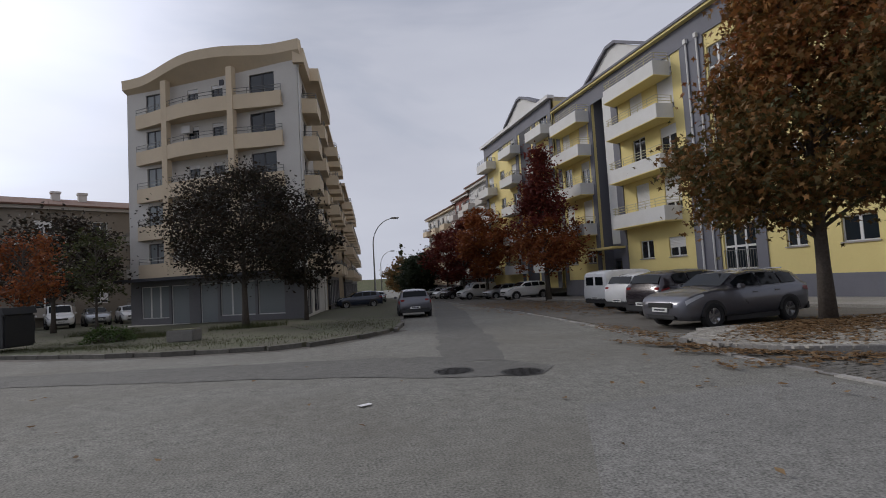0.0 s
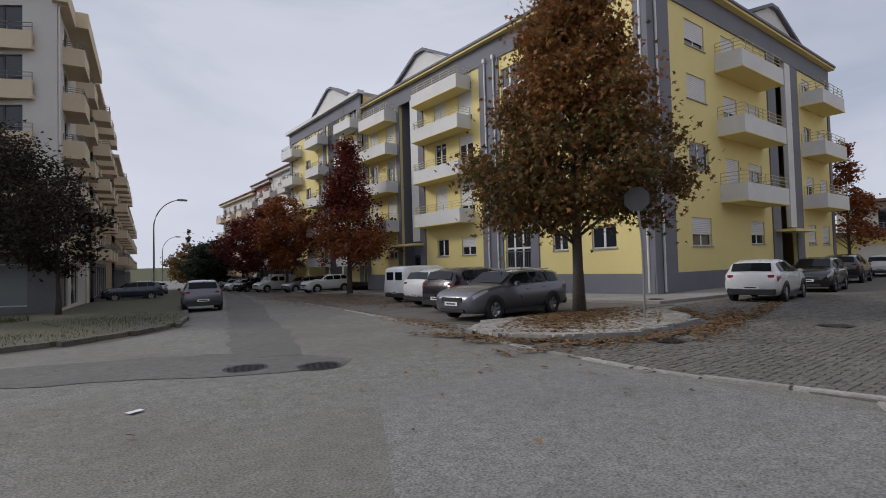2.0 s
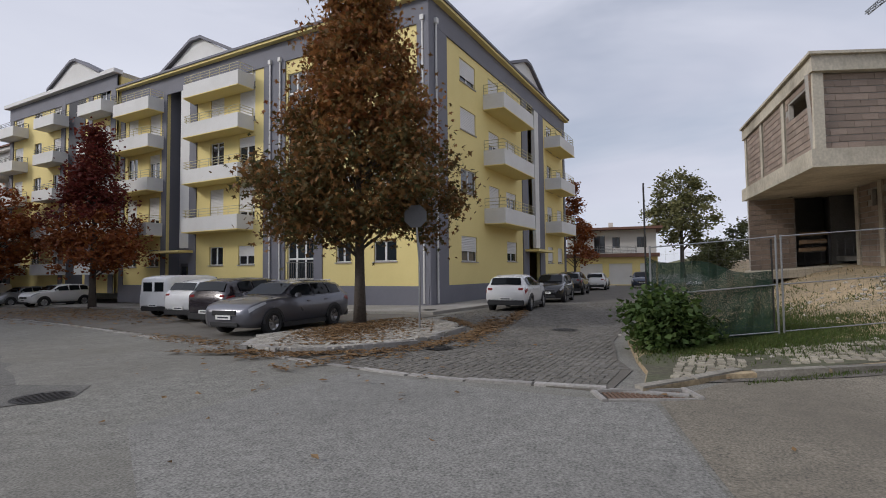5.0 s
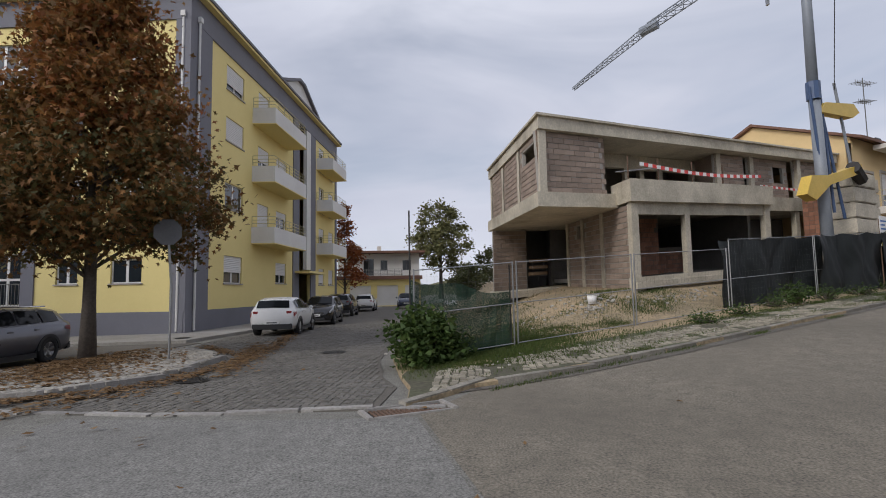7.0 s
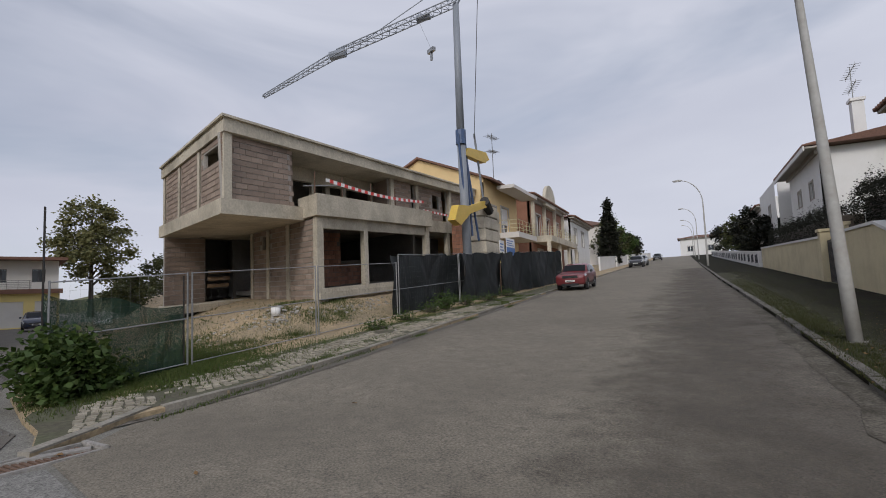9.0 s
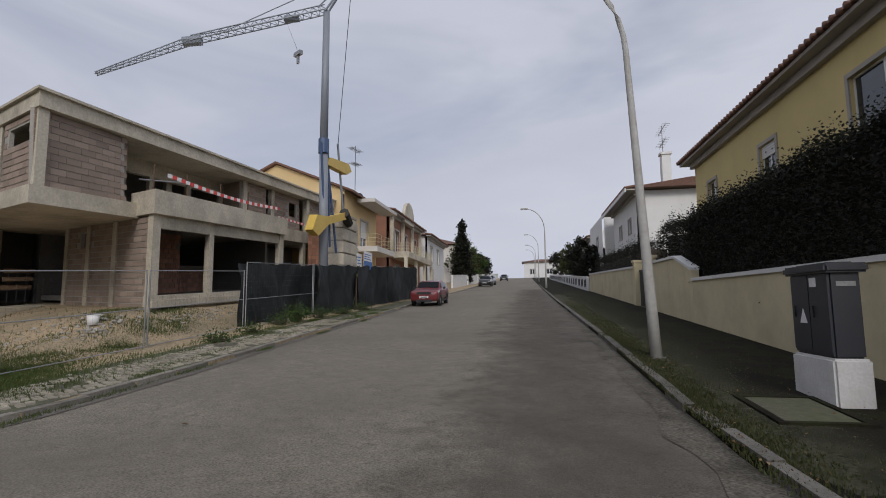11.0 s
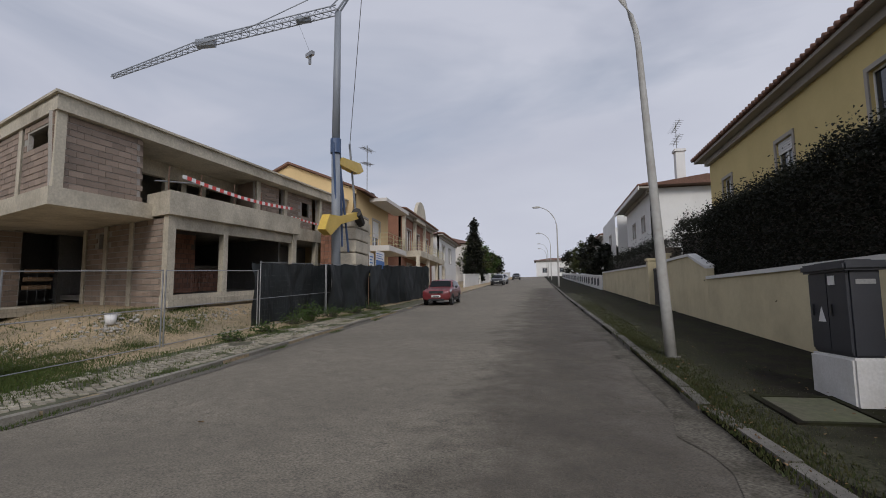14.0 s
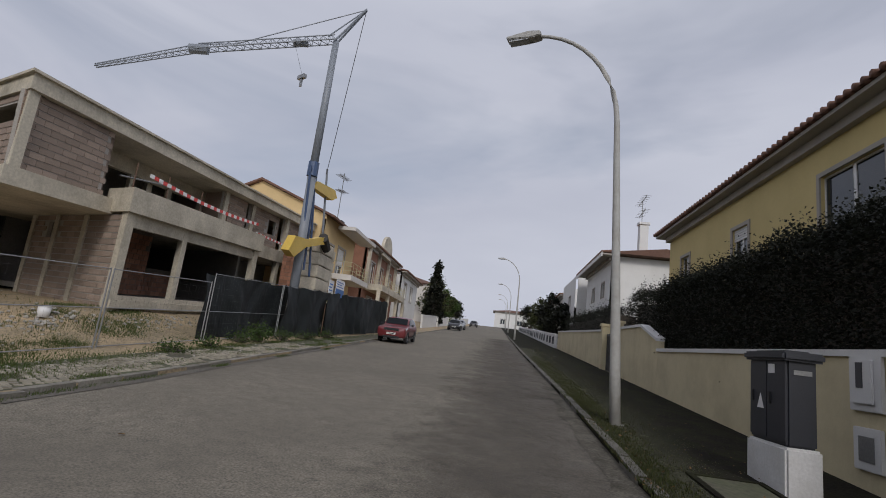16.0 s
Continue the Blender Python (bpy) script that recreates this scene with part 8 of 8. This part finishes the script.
# ---- lamps, signs, street furniture ----
def street_lamp(x, y, height, turn, reach, label, base_r=0.115, lean=0.0):
    zg = ground_z(x, y) + 0.1
    root = thing("street_lamp", pose(x, y, zg, 0, 0, turn) @ pose(0, 0, 0, 0, lean, 0), label, "street lamp", "street lamps")
    pts, rad = [(0, 0, 0)], [base_r]
    for i in range(1, 6):
        pts.append((0, 0, (height - reach * 1.05) * i / 5))
        rad.append(base_r - (base_r - 0.062) * i / 5)
    for i in range(1, 11):
        q = i / 10 * math.pi * 0.46
        pts.append((reach * 0.9 * (1 - math.cos(q)), 0, height - reach * 1.05 + reach * 1.05 * math.sin(q)))
        rad.append(0.06 - 0.02 * i / 10)
    part("pole", tube(bmesh.new(), pts, rad, 12), LAMP_METAL, root, smooth=True)
    e = pts[-1]
    hd = bmesh.new()
    prism(hd, [(e[0] - 0.1, e[2] - 0.05), (e[0] + 0.15, e[2] - 0.08), (e[0] + 0.75, e[2] - 0.02), (e[0] + 0.78, e[2] + 0.06), (e[0] + 0.2, e[2] + 0.12), (e[0] - 0.1, e[2] + 0.07)], -0.15, 0.15)
    h = part("lamp_head", hd, LAMP_METAL, root, "flat grey lamp head", bevel=0.02)
    part("lens", boxes((e[0] + 0.2, e[0] + 0.7, -0.12, 0.12, e[2] - 0.09, e[2] - 0.055)), LAMP_CLEAR, h)
    part("base_plate", boxes((-0.17, 0.17, -0.17, 0.17, -0.06, 0.015)), CONCRETE_DARK, root)
    part("hatch", boxes((-0.05, 0.05, -base_r - 0.004, -base_r + 0.03, 0.7, 1.1)), LAMP_METAL, root)


IN_TURN = C_TURN + 90
lx, ly = up_street(10.8, -2.45)
street_lamp(lx, ly, 9.0, IN_TURN - 18, 2.4, "tall pale street lamp with a curved arm on the footway", lean=2.6)
for s in (58.0, 98.0, 136.0, 165.0):
    lx, ly = up_street(s, -1.9)
    street_lamp(lx, ly, 9.0, IN_TURN, 2.4, "pale curved street lamp up the slope")
street_lamp(7.15, 53.0, 9.0, -6, 2.6, "pale curved street lamp by the cream block")
street_lamp(13.6, 92.0, 8.6, -6, 2.4, "pale curved street lamp far down the street")


def road_sign():
    x, y = 11.8, 7.2
    root = thing("road_sign", pose(x, y, ground_z(x, y) + 0.1, 0, 0, -70), "road sign on a thin leaning pole, seen from behind", "sign")
    part("pole", tube(bmesh.new(), [(0, 0, -0.1), (0.02, 0, 1.7), (-0.10, 0, 3.35)], 0.028, 8), GALV, root)
    b = bmesh.new()
    oct_ = [(0.33 * math.cos(q * math.tau / 8 + math.pi / 8) - 0.08, 3.05 + 0.33 * math.sin(q * math.tau / 8 + math.pi / 8)) for q in range(8)]
    prism(b, oct_, -0.045, -0.03)
    part("sign_plate", b, material("sign_back", (0.105, 0.105, 0.11), 0.6, 0.1, 20.0, 0.3, 2.0, 0.0), root, "grey back of the plate")


road_sign()


def cabinet():
    x, y = up_street(7.1, -3.68)
    zg = ground_z(x, y) + 0.1
    root = thing("utility_cabinet", pose(x, y, zg, 0, 0, C_TURN), "dark grey utility cabinet on a white plinth by the garden wall", "cabinet")
    W, D = 1.02, 0.44
    part("plinth", boxes((0, W, -D, 0, -0.15, 0.60)), CABINET_BASE, root, "scuffed white plinth", bevel=0.03)
    bd = part("body", boxes((0.04, W - 0.04, -D + 0.04, -0.04, 0.60, 1.70)), CABINET, root, bevel=0.025)
    part("lid", boxes((-0.035, W + 0.035, -D - 0.035, 0.035, 1.67, 1.79)), CABINET, root, bevel=0.03)
    part("lid_cap", boxes((0.10, W - 0.10, -D + 0.08, -0.08, 1.785, 1.81)), CABINET, root, bevel=0.01)
    for a in (0.06, W / 2 + 0.01):
        d = part("door", boxes((a, a + W / 2 - 0.07, -0.039, -0.025, 0.66, 1.66)), CABINET, root)
        part("handle", boxes((a + W / 2 - 0.17, a + W / 2 - 0.14, -0.024, -0.005, 1.1, 1.25)), PLASTIC_BLACK, d)
    tri = prism(bmesh.new(), [(0.58, 1.02), (0.76, 1.02), (0.67, 1.22)], -0.024, -0.019)
    part("warning_triangle", tri, WHITE_PLASTIC, bd, "white warning triangle")
    part("label_plate", boxes((0.30, 0.46, -0.024, -0.019, 1.50, 1.62)), WHITE_PLASTIC, bd)
    part("label_plate", boxes((0.032, 0.038, -0.34, -0.12, 1.50, 1.56)), GALV, bd)


cabinet()


def manhole(x, y, r, label, rise=0.0, square=False):
    root = thing("manhole_cover", pose(x, y, ground_z(x, y) + rise), label, "manhole cover", "manhole covers")
    b = bmesh.new()
    k = 28
    for r0, r1, z0, z1 in ((r, r * 0.9, 0.002, 0.016), (r * 0.88, 0.0, 0.004, 0.012)):
        if r1:
            o = [b.verts.new((math.cos(i * math.tau / k) * r0, math.sin(i * math.tau / k) * r0, z1)) for i in range(k)]
            n_ = [b.verts.new((math.cos(i * math.tau / k) * r1, math.sin(i * math.tau / k) * r1, z1)) for i in range(k)]
            for i in range(k):
                b.faces.new((o[i], o[(i + 1) % k], n_[(i + 1) % k], n_[i]))
    part("ring", b, IRON, root, "worn iron ring")
    b = bmesh.new()
    b.faces.new([b.verts.new((math.cos(i * math.tau / k) * r * 0.88, math.sin(i * math.tau / k) * r * 0.88, 0.012)) for i in range(k)])
    lid = part("lid", b, IRON, root)
    for i in range(-3, 4):
        w = math.sqrt(max(0.0, (r * 0.8) ** 2 - (i * r * 0.24) ** 2))
        part("rib", boxes((-w, w, i * r * 0.24 - 0.02, i * r * 0.24 + 0.02, 0.0125, 0.02)), IRON, lid)


manhole(2.50, 8.78, 0.36, "round cast iron manhole cover in the carriageway")
manhole(3.47, 8.02, 0.36, "round cast iron manhole cover in the carriageway")
manhole(13.6, 3.75, 0.34, "round cast iron manhole cover in the setts", 0.03)
manhole(9.3, 5.2, 0.3, "iron cover in the setts by the island", 0.035)
manhole(18.2, 10.6, 0.3, "iron cover in the pale footway", 0.125)


def storm_drain():
    root = thing("storm_drain", pose(6.55, 1.25, 0.0, 0, 0, -62), "rusty storm drain grate set in a stone frame", "drain")
    part("frame", boxes((-0.05, 1.05, -0.06, 0.02, -0.1, 0.03), (-0.05, 1.05, 0.38, 0.46, -0.1, 0.05), (-0.13, -0.051, -0.06, 0.46, -0.1, 0.04), (1.051, 1.13, -0.06, 0.46, -0.1, 0.06)), KERB, root, "stone frame", bevel=0.012)
    for i in range(17):
        part("bar", boxes((0.0 + i * 0.06, 0.035 + i * 0.06, 0.02, 0.38, 0.0, 0.022)), RUST, root)
    part("sump", boxes((-0.05, 1.05, 0.02, 0.38, 0.004, 0.008)), IRON, root)


storm_drain()
hx, hy = up_street(6.3, -2.75)
hatch = thing("inspection_hatch", pose(hx, hy, ground_z(hx, hy) + 0.11, 0, -3.4, C_TURN), "concrete inspection hatch sunk in the mossy footway", "hatch")
part("frame", boxes((0, 1.3, 0, 0.08, -0.05, 0.03), (0, 1.3, -0.9, -0.82, -0.05, 0.03), (0, 0.08, -0.82, 0, -0.05, 0.03), (1.22, 1.3, -0.82, 0, -0.05, 0.03)), SHADED_SOIL, hatch)
part("lid", boxes((0.10, 1.20, -0.80, -0.02, -0.05, 0.022)), VERGE, hatch, bevel=0.008)
litter = thing("paper_scrap", pose(0.72, 6.9, 0.012, 0, 0, 25), "small crumpled white paper scrap on the road", "litter")
pb = bmesh.new()
vs = [pb.verts.new((x * 0.09, y * 0.05, abs(noise.noise((x, y, 3))) * 0.04)) for x in (-1, 0, 1) for y in (-1, 0, 1)]
for i in range(2):
    for j in range(2):
        pb.faces.new((vs[i * 3 + j], vs[i * 3 + j + 1], vs[i * 3 + j + 4], vs[i * 3 + j + 3]))
part("sheet", pb, WHITE_PLASTIC, litter)

# planter box and waste bin on the planted corner
pl_ = thing("planter_box", pose(-4.8, 20.3, ground_z(-4.8, 20.3) + 0.13, 0, 0, -20), "low dark stone planter overgrown with weeds", "planter")
part("box", boxes((0, 1.0, 0, 0.6, 0, 0.42)), CONCRETE_DARK, pl_, bevel=0.03)
part("soil", boxes((0.08, 0.92, 0.08, 0.52, 0.42, 0.44)), GRASS_SOIL, pl_)
bn = thing("waste_container", pose(-12.0, 22.6, ground_z(-12.0, 22.6) + 0.13, 0, 0, -25), "dark green-black waste container on the planted corner", "container")
part("body", boxes((0, 1.8, 0, 1.2, 0.15, 1.35)), PLASTIC_BLACK, bn, bevel=0.06)
part("lid", prism(bmesh.new(), [(-0.03, 1.35), (1.83, 1.35), (1.75, 1.6), (0.05, 1.6)], -0.03, 1.23), PLASTIC_BLACK, bn)
part("label_plate", boxes((0.9, 1.2, -0.012, -0.001, 0.9, 1.2)), WHITE_PLASTIC, bn)

# rubble bags and bank behind the plot
for x, y, s in ((50.5, 2.6, 0.5), (51.4, 2.2, 0.42), (52.2, 2.0, 0.55)):
    b = thing("sand_bag", pose(x, y, ground_z(x, y) + 0.15), "white builder's sack heaped behind the plot", "sack", "builder's sacks")
    m_ = bmesh.new()
    bmesh.ops.create_icosphere(m_, subdivisions=2, radius=1.0)
    for vv in m_.verts:
        vv.co = Vector((vv.co.x * s, vv.co.y * s * 0.7, max(vv.co.z, -0.3) * s * 0.7 + 0.3 * s + 0.12 * noise.noise(vv.co * 2)))
    part("sack", m_, WHITE_PLASTIC, b, smooth=True)
# pail left beside the rubble
px_, py_ = up_street(12.4, 11.9)
pail = thing("pail", pose(px_, py_, ground_z(px_, py_) + site(px_, py_)), "white plastic builder's pail standing on the rubble", "pail")
part("body", tube(bmesh.new(), [(0, 0, 0), (0, 0, 0.30)], [0.13, 0.16], 14), WHITE_PLASTIC, pail, smooth=True)
part("rim", tube(bmesh.new(), [(0, 0, 0.28), (0, 0, 0.31)], [0.172, 0.172], 14), WHITE_PLASTIC, pail)
# distant ridge closing the view behind the plot and the streets
hills = []
for i in range(73):
    a = radians(i * 5)
    for r, z in ((260, -6), (300, 6 + 3 * noise.noise((math.cos(a) * 2, math.sin(a) * 2, 0))), (420, 3)):
        base_z = ground_z(math.sin(a) * r, math.cos(a) * r)
        hills.append((math.sin(a) * r, math.cos(a) * r, base_z + z))
hf = [(i * 3 + j, (i + 1) * 3 + j, (i + 1) * 3 + j + 1, i * 3 + j + 1) for i in range(72) for j in range(2)]
tagged(new("backdrop", raw("backdrop", hills, hf, GRASS_SOIL)), "low wooded ridge on the horizon", "hills", kind="structure")
